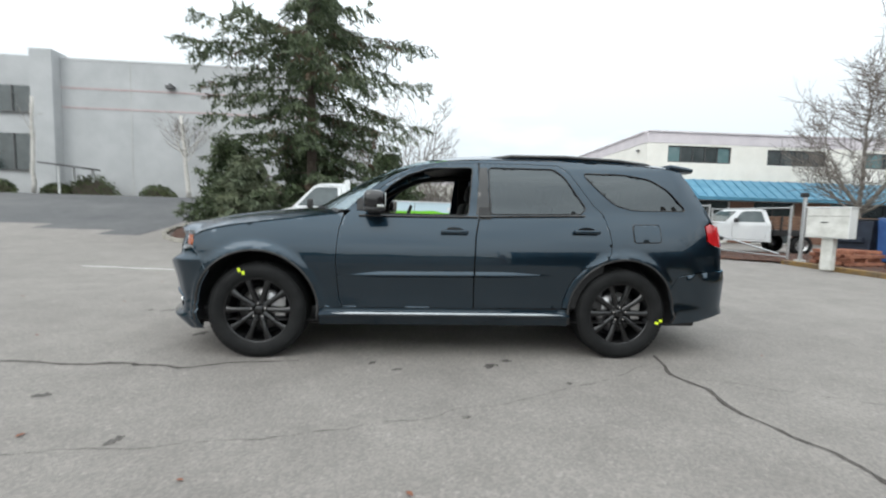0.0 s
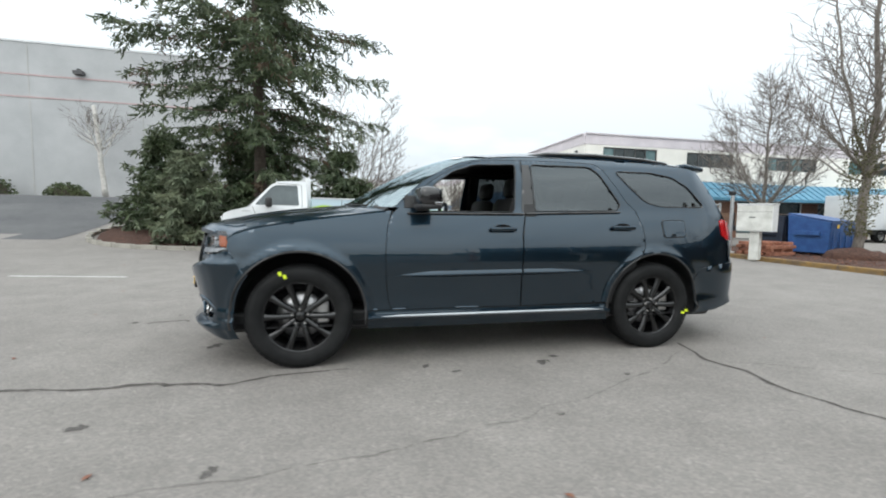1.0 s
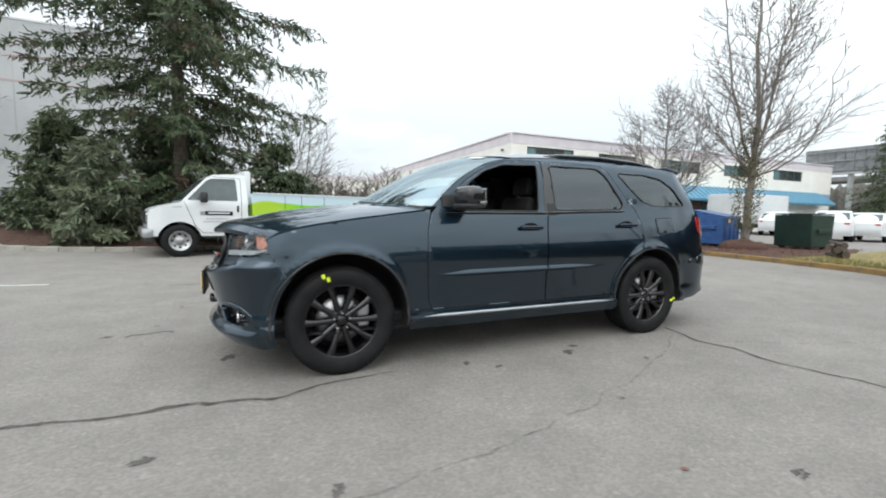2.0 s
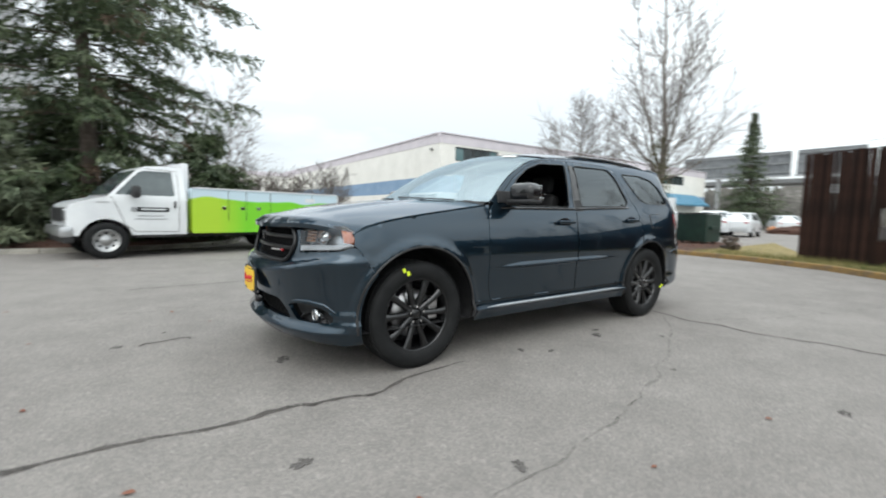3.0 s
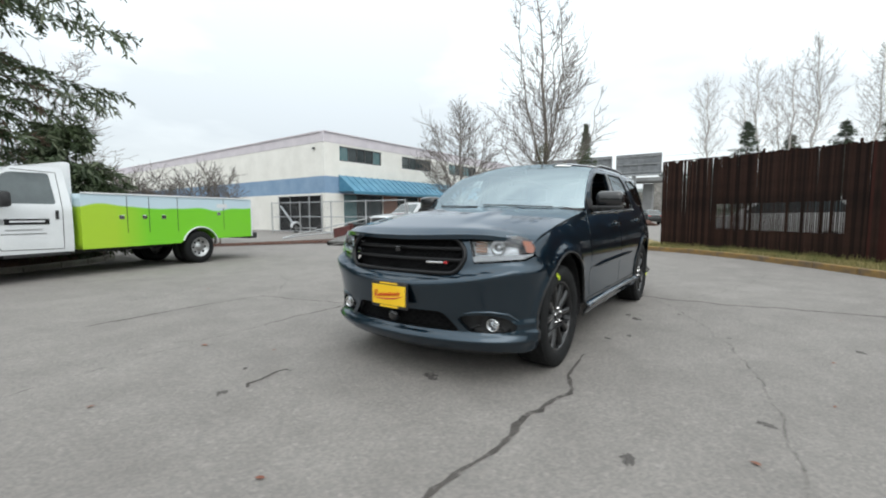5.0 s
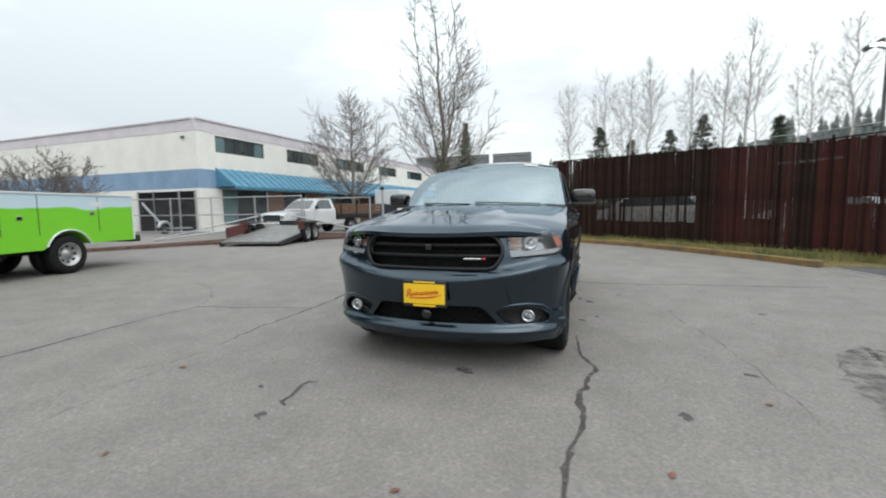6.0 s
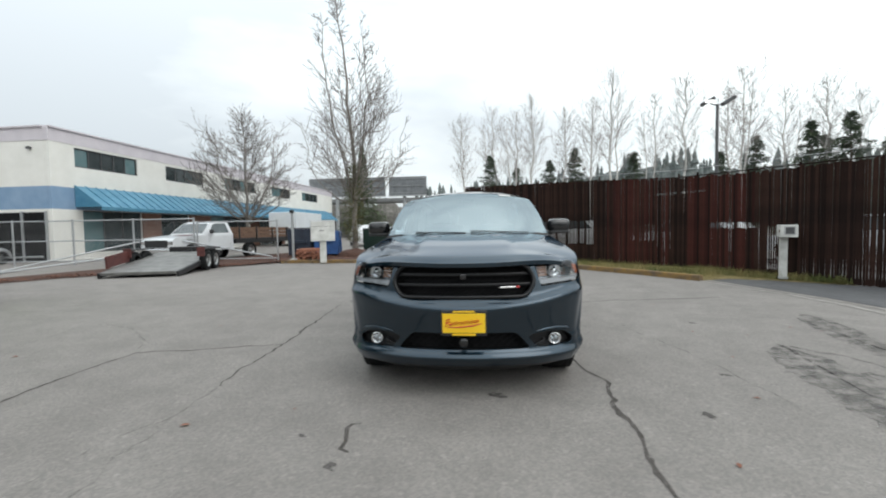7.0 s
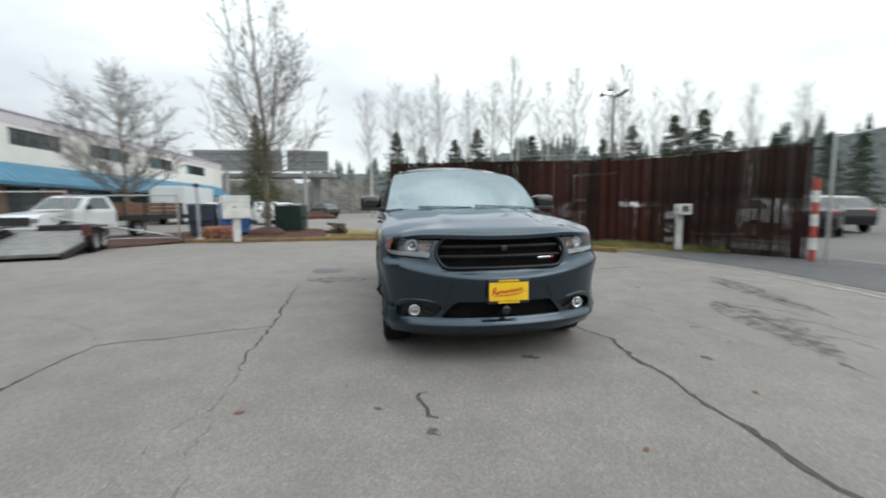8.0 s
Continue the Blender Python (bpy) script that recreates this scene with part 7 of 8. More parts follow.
def shell(parent, outline, top, wfn, paint, holes=(), step=0.09, name="body", crown=0.03):
    """A vehicle body: two side panels with openings and a skin over the top, front and back."""
    panel(name, outline, lambda x, z: (x, -wfn(x, z), z), paint, parent, holes=holes, step=step, gap=0.0, depth=0.03, mirror=True)
    P = densify(top, step)[:-max(1, int(math.ceil(math.hypot(top[-1][0] - top[0][0], top[-1][1] - top[0][1]) / step)))] + [top[-1]]
    V, F = [], []
    nv = 12
    for x, z in P:
        w = wfn(x, z)
        for j in range(nv + 1):
            v = -1 + 2 * j / nv
            V.append((x, v * w, z + crown * (1 - abs(v) ** 4) - crown))
    for i in range(len(P) - 1):
        for j in range(nv):
            F.append((i * (nv + 1) + j, (i + 1) * (nv + 1) + j, (i + 1) * (nv + 1) + j + 1, i * (nv + 1) + j + 1))
    return mesh_ob("skin", V, F, paint, parent, smooth=True, autosmooth=50)


def glass_on(parent, poly, wfn, name="window", material=None, out=-0.012):
    panel(name, round_poly(poly, 0.04), lambda x, z: (x, -wfn(x, z) - out, z), material or SIDE_GLASS, parent, gap=-0.006, depth=0, step=0.12, mirror=True)


def screen_quad(parent, x0, z0, x1, z1, wfn, name="windscreen", inset=0.08, out=0.012, material=None):
    w0, w1 = wfn(x0, z0) - inset, wfn(x1, z1) - inset
    d = Vector((x1 - x0, 0, z1 - z0)).normalized()
    nx, nz = (-d.z, d.x) if x1 > x0 else (d.z, -d.x)
    V = [(x0 + nx * out, -w0, z0 + nz * out), (x0 + nx * out, w0, z0 + nz * out), (x1 + nx * out, w1, z1 + nz * out), (x1 + nx * out, -w1, z1 + nz * out)]
    return mesh_ob(name, V, [(0, 1, 2, 3)], material or SIDE_GLASS, parent)


# service truck: white cab, low utility body with a printed green wrap
van = thing("service_truck", (-3.232, 13.552, 0), 13.7, "white utility truck with green hill graphics on its side lockers", "truck")
van_w = lambda x, z: (0.98 - 0.03 * smooth01((0.75 - z) / 0.4)) - 0.27 * max(0.0, (z - 1.3)) - 0.12 * smooth01((-0.3 - x) / 0.4)
top = [(-0.6, 0.5), (-0.63, 0.72), (-0.62, 1.0), (-0.57, 1.13), (-0.4, 1.21), (0.02, 1.315), (0.3, 1.62), (0.6, 1.93), (0.76, 2.02), (1.1, 2.05), (1.5, 2.05), (1.52, 1.3), (1.52, 0.5)]
arch = arc((0, 0.39), 0.46, 14, 166, 12)
WINV = [(0.16, 1.37), (0.6, 1.86), (0.72, 1.92), (1.27, 1.93), (1.29, 1.37)]
shell(van, top + arch, top, van_w, TRUCK_WHITE, holes=[round_poly(WINV, 0.05)])
glass_on(van, WINV, van_w)
screen_quad(van, 0.04, 1.365, 0.6, 1.92, van_w)
for sg in (-1, 1):
    # door seam, handle, mirror, lamp, lettering bars
    seam = [(0.1, 1.33), (0.34, 0.72), (0.5, 0.58), (1.36, 0.56), (1.38, 1.95), (0.75, 1.97)]
    tube("door_seam", [(x, sg * (van_w(x, z) + 0.001), z) for x, z in densify(seam, 0.15)[:-6]], 0.006, BLACK_PL, van, 5)
    part("handle", box((0.05, 0.02, 0.16), (1.28, sg * (van_w(1.28, 1.2) + 0.008), 1.18), 0.008), BLACK_PL, van)
    mir = thing("door_mirror")
    mir.parent = van
    part("shell", box((0.16, 0.2, 0.26), (0.5, sg * 1.12, 1.44), 0.05), BLACK_PL, mir, smooth=True)
    part("arm", box((0.06, 0.2, 0.05), (0.46, sg * 0.98, 1.4), 0.015), BLACK_PL, mir)
    part("headlamp", box((0.2, 0.26, 0.26), (-0.545, sg * 0.75, 0.93), 0.04, Matrix.Rotation(sg * radians(12), 4, "Z")), HOUSING, van, "large clear headlamp")
    part("indicator", box((0.12, 0.05, 0.09), (-0.475, sg * 0.872, 0.955), 0.02, Matrix.Rotation(sg * radians(12), 4, "Z")), AMBER, van, "amber indicator")
    part("step_bar", box((0.95, 0.14, 0.06), (0.98, sg * 0.9, 0.47), 0.015), BLACK_PL, van)
    for bx, bz, bw, bh, m in ((0.85, 1.06, 0.62, 0.1, BLACK_PAINT), (0.48, 1.06, 0.1, 0.1, SILVER), (0.85, 1.065, 0.48, 0.03, TRUCK_WHITE), (0.8, 0.92, 0.5, 0.02, SILVER), (0.8, 0.85, 0.62, 0.02, SILVER), (-0.05, 1.2, 0.2, 0.02, SILVER)):
        part("sign_bar", box((bw, 0.004, bh), (bx, sg * (van_w(bx, bz) + 0.004 + (0.003 if bh == 0.03 else 0)), bz)), m, van)
part("grille", box((0.05, 1.16, 0.3), (-0.63, 0, 0.92), 0.02), BLACK_PL, van)
part("bumper", box((0.22, 1.9, 0.22), (-0.64, 0, 0.58), 0.05), SILVER, van, smooth=True)
part("lower_bumper", box((0.18, 1.8, 0.14), (-0.6, 0, 0.42), 0.03), BLACK_PL, van)
part("cab_fairing", box((0.16, 1.6, 0.9), (1.56, 0, 1.72), 0.04), TRUCK_WHITE, van, smooth=True)
part("frame_rail", box((5.4, 0.9, 0.18), (2.2, 0, 0.5), 0.02), BLACK_PL, van)
bed_out = [(1.62, 0.52), (1.62, 1.58), (5.68, 1.58), (5.68, 0.58), (4.6, 0.58)] + arc((4.12, 0.39), 0.48, 23, 157, 12) + [(3.6, 0.52)]
bed = panel("locker_body", bed_out, lambda x, z: (x, -1.04, z), WRAP, van, step=0.12, gap=0.0, depth=0.5, mirror=True)
for lk in bed:
    sgy = -1 if lk.data.vertices[0].co.y < 0 else 1
    for x in (2.45, 2.9, 3.55, 4.8):
        part("door_gap", box((0.012, 0.006, 0.75), (x, sgy * 1.041, 1.18)), BLACK_PL, lk)
    for x, z in ((2.34, 1.13), (2.8, 1.13), (3.22, 1.13), (4.65, 1.2)):
        part("latch", box((0.1, 0.012, 0.08), (x, sgy * 1.045, z), 0.006), CHROME, lk, "chrome paddle latch")
    part("rub_rail", box((4.06, 0.02, 0.03), (3.65, sgy * 1.05, 1.595), 0.006), TRUCK_WHITE, lk)
    tube("arch_trim", [(x, sgy * 1.046, z) for x, z in arc((4.12, 0.39), 0.49, 22, 158, 14)], 0.018, TRUCK_WHITE, lk, 6)
    part("reflector_plate", box((0.3, 0.006, 0.1), (4.75, sgy * 1.043, 1.4)), TRUCK_WHITE, lk)
part("bed_floor", box((3.9, 1.1, 0.5), (3.6, 0, 0.85), 0.02), SILVER, van)
part("tailboard", box((0.06, 2.06, 1.0), (5.71, 0, 1.08), 0.01), TRUCK_WHITE, van)
part("tail_lamp", box((0.04, 0.12, 0.3), (5.755, -0.92, 1.0), 0.01), RED_LENS, van)
part("rear_bumper", box((0.25, 2.0, 0.16), (5.8, 0, 0.6), 0.02), BLACK_PL, van)
for x, yy in ((0.0, 0.86), (4.12, 0.9)):
    for sg in (-1, 1):
        plain_wheel(van, x, sg * yy, 0.39, 0.24, RIM_STEEL)
for sg in (-1, 1):
    plain_wheel(van, 4.12, sg * 0.6, 0.39, 0.22, RIM_STEEL)

# tilt-deck trailer
tr = thing("flatbed_trailer", (6.9, 14.6, 0), 14, "tilt-deck flatbed trailer with its tail on the ground", "trailer")
slope = math.degrees(math.atan2(0.36, 3.0))
dk = box((3.6, 2.05, 0.09), (1.78, 0, 0.0), 0.01, bm=None)
o = part("deck", dk, DECK, tr)
o.matrix_basis = pose(0, 0, 0.13, 0, -slope, 0)
for sg in (-1, 1):
    part("side_beam", box((3.7, 0.07, 0.16), (1.8, sg * 1.06, -0.04), 0.01), BLACK_PL, o)
    part("fender", box((1.55, 0.24, 0.05), (2.35, sg * 1.12, 0.76), 0.02), BLACK_PL, tr)
    part("fender_end", box((0.05, 0.24, 0.3), (1.6, sg * 1.12, 0.66), 0.01), MAROON, tr)
    for x in (2.0, 2.72):
        plain_wheel(tr, x, sg * 1.12, 0.35, 0.2, RIM_STEEL)
part("toolbox", box((0.4, 1.5, 0.24), (3.85, 0, 0.66), 0.02), BLACK_PL, tr)
part("toe_board", box((1.5, 0.06, 0.36), (1.2, 1.12, 0.52), 0.01, Matrix.Rotation(radians(-6), 4, "Y")), MAROON, tr)
part("drawbar", box((2.2, 0.16, 0.14), (4.6, 0, 0.62), 0.02), BLACK_PL, tr)

# white flatbed pickup behind the trailer
pk = thing("flatbed_pickup", (12.75, 17.8, 0), -12, "white pickup truck with brown board sides on its flatbed", "truck")
pk_w = lambda x, z: 0.96 - 0.32 * max(0.0, (z - 1.2)) - 0.1 * smooth01((-0.5 - x) / 0.4)
top = [(-0.85, 0.5), (-0.9, 0.75), (-0.88, 1.0), (-0.75, 1.1), (0.0, 1.18), (0.55, 1.22), (1.1, 1.72), (1.35, 1.82), (1.9, 1.84), (2.15, 1.78), (2.3, 1.2), (2.32, 0.5)]
WINP = [(0.92, 1.28), (1.22, 1.66), (1.4, 1.72), (2.0, 1.73), (2.1, 1.28)]
shell(pk, top + arc((0, 0.4), 0.47, 14, 166, 12), top, pk_w, TRUCK_WHITE, holes=[round_poly(WINP, 0.05)])
glass_on(pk, WINP, pk_w)
screen_quad(pk, 0.62, 1.28, 1.1, 1.71, pk_w)
part("grille", box((0.05, 1.2, 0.3), (-0.92, 0, 0.86), 0.02), BLACK_PL, pk)
part("bumper", box((0.2, 1.85, 0.2), (-0.95, 0, 0.56), 0.04), CHROME, pk)
# thin slab for the small dark red object on the bonnet
part("bonnet_red_slab", box((0.5, 0.7, 0.02), (0.2, -0.3, 1.205), 0.005, Matrix.Rotation(radians(-5), 4, "Y")), MAROON, pk)
for sg in (-1, 1):
    part("headlamp", box((0.12, 0.34, 0.18), (-0.86, sg * 0.68, 0.9), 0.03), CHROME, pk)
    part("door_mirror", box((0.12, 0.2, 0.18), (0.95, sg * 1.05, 1.35), 0.04), BLACK_PL, pk)
    tube("door_seam", [(x, sg * (pk_w(x, z) + 0.002), z) for x, z in [(0.85, 1.22), (0.85, 0.6), (2.1, 0.56), (2.14, 1.25)]], 0.006, BLACK_PL, pk, 5)
part("bed_frame", box((4.1, 2.1, 0.24), (4.45, 0, 0.88), 0.02), BLACK_PL, pk)
for sg in (-1, 1):
    for k in range(3):
        part("board", box((4.0, 0.04, 0.17), (4.45, sg * 1.03, 1.09 + 0.185 * k), 0.008), RUST_WOOD, pk)
    for k in range(4):
        part("stake", box((0.06, 0.06, 0.66), (2.6 + 1.2 * k, sg * 1.07, 1.25), 0.008), BLACK_PL, pk)
for k in range(3):
    part("board", box((0.04, 2.0, 0.17), (2.42, 0, 1.09 + 0.185 * k), 0.008), RUST_WOOD, pk)
for x in (0.0, 3.45):
    for sg in (-1, 1):
        plain_wheel(pk, x, sg * 0.88, 0.4, 0.26, RIM_STEEL)


def parked_car(loc, rz, paint, label, tall=1.0, group="parked cars"):
    c = thing("parked_car", loc, rz, label, "car", group)
    w = lambda x, z: 0.9 - 0.3 * max(0.0, z - 0.95 * tall) - 0.14 * smooth01((-0.5 - x) / 0.35) - 0.12 * smooth01((x - 3.2) / 0.4)
    h = tall
    top = [(-0.78, 0.35), (-0.86, 0.6), (-0.8, 0.78 * h), (0.25, 0.98 * h), (0.95, 1.4 * h), (1.3, 1.48 * h), (2.4, 1.5 * h), (3.0, 1.42 * h), (3.5, 1.02 * h), (3.66, 0.95 * h), (3.7, 0.6), (3.6, 0.35)]
    win = [(0.55, 1.02 * h), (1.02, 1.34 * h), (1.35, 1.4 * h), (2.4, 1.42 * h), (2.85, 1.34 * h), (3.2, 1.05 * h)]
    out = top + arc((2.75, 0.33), 0.37, 4, 176, 10) + arc((0, 0.33), 0.37, 4, 176, 10)
    shell(c, out, top, w, paint, holes=[round_poly(win, 0.05)], step=0.15)
    glass_on(c, win, w)
    screen_quad(c, 0.34, 1.02 * h, 0.98, 1.4 * h, w)
    screen_quad(c, 3.42, 1.06 * h, 3.02, 1.39 * h, w, "rear_screen")
    for sg in (-1, 1):
        part("headlamp", box((0.14, 0.3, 0.12), (-0.76, sg * 0.58, 0.68 * h), 0.03), CHROME, c)
        part("tail_lamp", box((0.1, 0.25, 0.14), (3.62, sg * 0.62, 0.86 * h), 0.02), RED_LENS, c)
        for x in (0.0, 2.75):
            plain_wheel(c, x, sg * 0.8, 0.33, 0.2, RIM_STEEL)
    part("bumper", box((0.1, 1.5, 0.18), (-0.84, 0, 0.45), 0.03), BLACK_PL, c)
    return c


PALE_SILVER = mat("pale_silver_paint", (0.5, 0.51, 0.52), (0.58, 0.59, 0.6), 3, 0.3, coat=0.6)
parked_car((13.4, 2.9, 0), 245, PALE_SILVER, "silver SUV parked behind the slatted fence", 1.15)
parked_car((13.2, -2.6, 0), 215, TRUCK_WHITE, "white car parked behind the slatted fence")
parked_car((10.6, -6.4, 0), 212, TRUCK_WHITE, "white car parked behind the slatted fence")
parked_car((15.0, -12.5, 0), 160, TRUCK_WHITE, "white car in the lot beyond the fence end")
parked_car((12.2, -14.6, 0), 150, BLACK_PAINT, "black car in the lot beyond the fence end")
parked_car((19.5, -19.5, 0), 140, SILVER, "silver car in the lot beyond the fence end")
for k, (x, y) in enumerate([(33.0, 13.4), (46.0, 18.0), (47.5, 15.5), (49.0, 12.5)]):
    parked_car((x, y, 0), 190 + 8 * k, TRUCK_WHITE if k != 3 else BLACK_PAINT, "white car in the far car park" if k != 3 else "black car in the far car park", 1.1)
parked_car((31.0, 14.6, 0), 200, TRUCK_WHITE, "white SUV parked behind the tall tree", 1.15)
parked_car((35.5, 19.6, 0), 195, TRUCK_WHITE, "white SUV parked behind the tall tree", 1.15)
for k, (x, y, p, lb_) in enumerate([(10.2, -12.4, BLACK_PAINT, "black car in the lot beyond the fence end"), (14.6, -16.8, SILVER, "silver car in the lot beyond the fence end"), (17.5, -20.8, TRUCK_WHITE, "white car in the lot beyond the fence end"), (23.5, -25.5, TRUCK_WHITE, "white car in the lot beyond the fence end")]):
    parked_car((x, y, 0), 128 + 9 * k, p, lb_)
# ---- yard furniture and small things ----
BLUE_STEEL = mat("blue_dumpster_paint", (0.015, 0.06, 0.2), (0.03, 0.1, 0.28), 4, 0.5, fine=0.1)
NAVY = mat("navy_paint", (0.01, 0.015, 0.03), (0.02, 0.03, 0.05), 4, 0.6)
GREEN_DARK = mat("dark_green_paint", (0.006, 0.02, 0.014), (0.012, 0.035, 0.024), 4, 0.5, fine=0.1)
RED_PAINT = mat("red_stripe", (0.28, 0.04, 0.035), (0.38, 0.07, 0.055), 5, 0.6)
ORANGE = mat("orange_heap", (0.4, 0.17, 0.07), (0.5, 0.22, 0.09), 5, 0.8)
PALLET = mat("red_brown_timber", (0.2, 0.075, 0.045), (0.36, 0.16, 0.1), 6, 0.85, fine=0.2)

# meter cabinet on a square post
mb = thing("meter_cabinet", (11.62, 10.75, 0.08), 0, "white steel meter cabinet on a square concrete post", "cabinet")
mb.matrix_basis = pose(11.27, 10.62, 0.08, 0, 0, 113)
part("post", box((0.24, 0.24, 0.95), (0, 0, 0.45), 0.012), DIRTY_WHITE, mb)
cabn = part("cabinet", box((0.9, 0.42, 0.78), (0, 0, 1.2), 0.012), WHITE_MET, mb)
part("roof_lip", box((0.94, 0.46, 0.03), (0, 0, 1.605), 0.006), WHITE_MET, mb)
for sg in (-1, 1):
    d = part("door", box((0.86, 0.014, 0.72), (0, sg * 0.216, 1.2), 0.004), DIRTY_WHITE, cabn)
    part("handle", box((0.16, 0.02, 0.025), (0.05, sg * 0.232, 1.22), 0.005), FRAME, d)
    part("seam", box((0.86, 0.004, 0.008), (0, sg * 0.225, 1.38)), FRAME, d)
sp = thing("camera_post", (12.0, 12.15, 0.08), 0, "galvanised post with a small black camera on top", "post")
tube("pole", [(0, 0, 0), (0, 0, 1.95)], 0.055, GALV, sp)
part("camera", box((0.2, 0.13, 0.14), (-0.03, 0, 2.02), 0.03), BLACK_PL, sp)
part("base", box((0.22, 0.22, 0.1), (0, 0, 0.05), 0.02), CONCRETE, sp)

# chain-link fence and sliding gate frames along the works yard
def chain_link(name, p0, p1, h, label, posts=2.8, rails=(0.12, 1.0), mid=None, wire=True):
    f = thing(name, label=label, category="fence")
    (x0, y0), (x1, y1) = p0, p1
    L = math.hypot(x1 - x0, y1 - y0)
    n = max(1, round(L / posts))
    for k in range(n + 1):
        s = k / n
        tube("post", [(x0 + (x1 - x0) * s, y0 + (y1 - y0) * s, 0), (x0 + (x1 - x0) * s, y0 + (y1 - y0) * s, h + 0.06)], 0.036, GALV, f, 8)
    for r in rails:
        tube("rail", [(x0, y0, h * r), (x1, y1, h * r)], 0.024, GALV, f, 8)
    if wire:
        pieces = []
        m = int((L + h) / 0.11)
        ux, uy = (x1 - x0) / L, (y1 - y0) / L
        for k in range(m):
            for sg in (1, -1):
                a = k * 0.11
                s0, z0 = (a, 0.0) if a < L else (L, a - L)
                s1, z1 = (a - h, h) if a > h else (0.0, a)
                if sg < 0:
                    s0, s1 = L - s0, L - s1
                pieces.append(tube_data([(x0 + ux * s0, y0 + uy * s0, z0 + 0.05), (x0 + ux * s1, y0 + uy * s1, z1 + 0.05)], 0.0022, 3, caps=False))
        joined("wire_mesh", pieces, GALV, f)["kind"] = "stuff"
    return f


chain_link("chain_link_fence", (12.3, 16.6), (11.6, 27.0), 1.9, "galvanised chain-link fence in front of the works yard", rails=(0.1, 0.55, 1.0))
chain_link("sliding_gate", (12.4, 13.0), (12.35, 16.5), 1.75, "open galvanised gate frame with a diagonal brace", posts=3.5, rails=(0.1, 1.0), wire=False)
gb = thing("gate_brace", label="grey steel brace pipe leaning across the gate", category="pipe")
tube("pipe", [(12.3, 13.2, 0.25), (12.0, 17.6, 1.1)], 0.03, GALV, gb)
gb2 = thing("ramp_rail", label="pair of grey steel rails sloping beside the yard", category="rail")
tube("pipe", [(8.5, 21.3, 0.03), (11.2, 18.15, 0.98)], 0.03, GALV, gb2)
tube("pipe", [(8.3, 21.0, 0.03), (10.4, 18.5, 0.42)], 0.03, GALV, gb2)

# small trailer with a bright mudguard parked behind the mesh
ut = thing("utility_trailer", (12.9, 26.4, 0), 0, "small grey trailer with a bright mudguard and raised beam", "trailer")
plain_wheel(ut, 0.0, 0.0, 0.3, 0.18, RIM_STEEL)
tube("mudguard", [(0.36 * math.cos(a), 0, 0.3 + 0.36 * math.sin(a)) for a in np.linspace(0.1, 3.0, 13)], 0.1, GALV, ut, 8)
tube("beam", [(0.1, 0.2, 0.4), (0.2, 1.9, 1.75)], 0.07, GALV, ut, 6)
tube("drawbar", [(0.1, 0.2, 0.3), (-0.3, -2.4, 0.35)], 0.05, GALV, ut, 6)

# stacks of timber, bins and dumpsters
pal = thing("timber_stack", (13.2, 11.9, 0.085), 15, "low stack of red-brown timber and bricks on the mulch", "timber")
rp = random.Random(8)
for lv in range(4):
    for k in range(3 if lv % 2 else 4):
        part("plank", box((1.5 if lv % 2 == 0 else 0.12, 0.14 if lv % 2 == 0 else 1.0, 0.1), ((0 if lv % 2 == 0 else -0.6 + 0.6 * k), (-0.45 + 0.3 * k if lv % 2 == 0 else 0), 0.055 + 0.112 * lv), 0.012,
                          Matrix.Rotation(rp.uniform(-0.08, 0.08), 4, "Z")), PALLET, pal)


def dumpster(name, loc, rz, size, paint, label, slant=True):
    d = thing(name, loc, rz, label, "dumpster")
    L, W, H = size
    V = [(-L / 2, -W / 2, 0.12), (L / 2, -W / 2, 0.12), (L / 2, W / 2, 0.12), (-L / 2, W / 2, 0.12), (-L / 2, -W / 2 - 0.06, H * (0.82 if slant else 1)), (L / 2, -W / 2 - 0.06, H * (0.82 if slant else 1)), (L / 2, W / 2 + 0.06, H), (-L / 2, W / 2 + 0.06, H)]
    b = bmesh.new()
    vs = [b.verts.new(v) for v in V]
    for f in ((0, 3, 2, 1), (0, 1, 5, 4), (1, 2, 6, 5), (2, 3, 7, 6), (3, 0, 4, 7), (4, 5, 6, 7)):
        b.faces.new([vs[i] for i in f])
    bmesh.ops.bevel(b, geom=b.edges[:], offset=0.02, segments=1, affect="EDGES")
    part("body", b, paint, d)
    for sg in (-1, 1):
        part("lid", box((L / 2 - 0.03, W + 0.16, 0.04), (sg * L / 4, 0, H * (0.91 if slant else 1.0) + 0.035), 0.01, Matrix.Rotation(math.atan2(H * (0.18 if slant else 0), W + 0.12), 4, "X")), BLACK_PL if paint is not BLUE_STEEL else paint, d)
        part("lift_pocket", box((0.1, 0.7, 0.14), (sg * (L / 2 + 0.05), 0, H * 0.55), 0.01), paint, d)
        for k in range(2):
            part("foot", box((0.12, 0.12, 0.12), (sg * (L / 2 - 0.2), (k - 0.5) * (W - 0.3), 0.06), 0.01), BLACK_PL, d)
    for k in range(4):
        part("rib", box((0.05, 0.04, H * 0.62), (-L / 2 + L * (k + 0.5) / 4, -W / 2 - 0.045, H * 0.45), 0.008, Matrix.Rotation(-0.05, 4, "X")), paint, d)
    return d


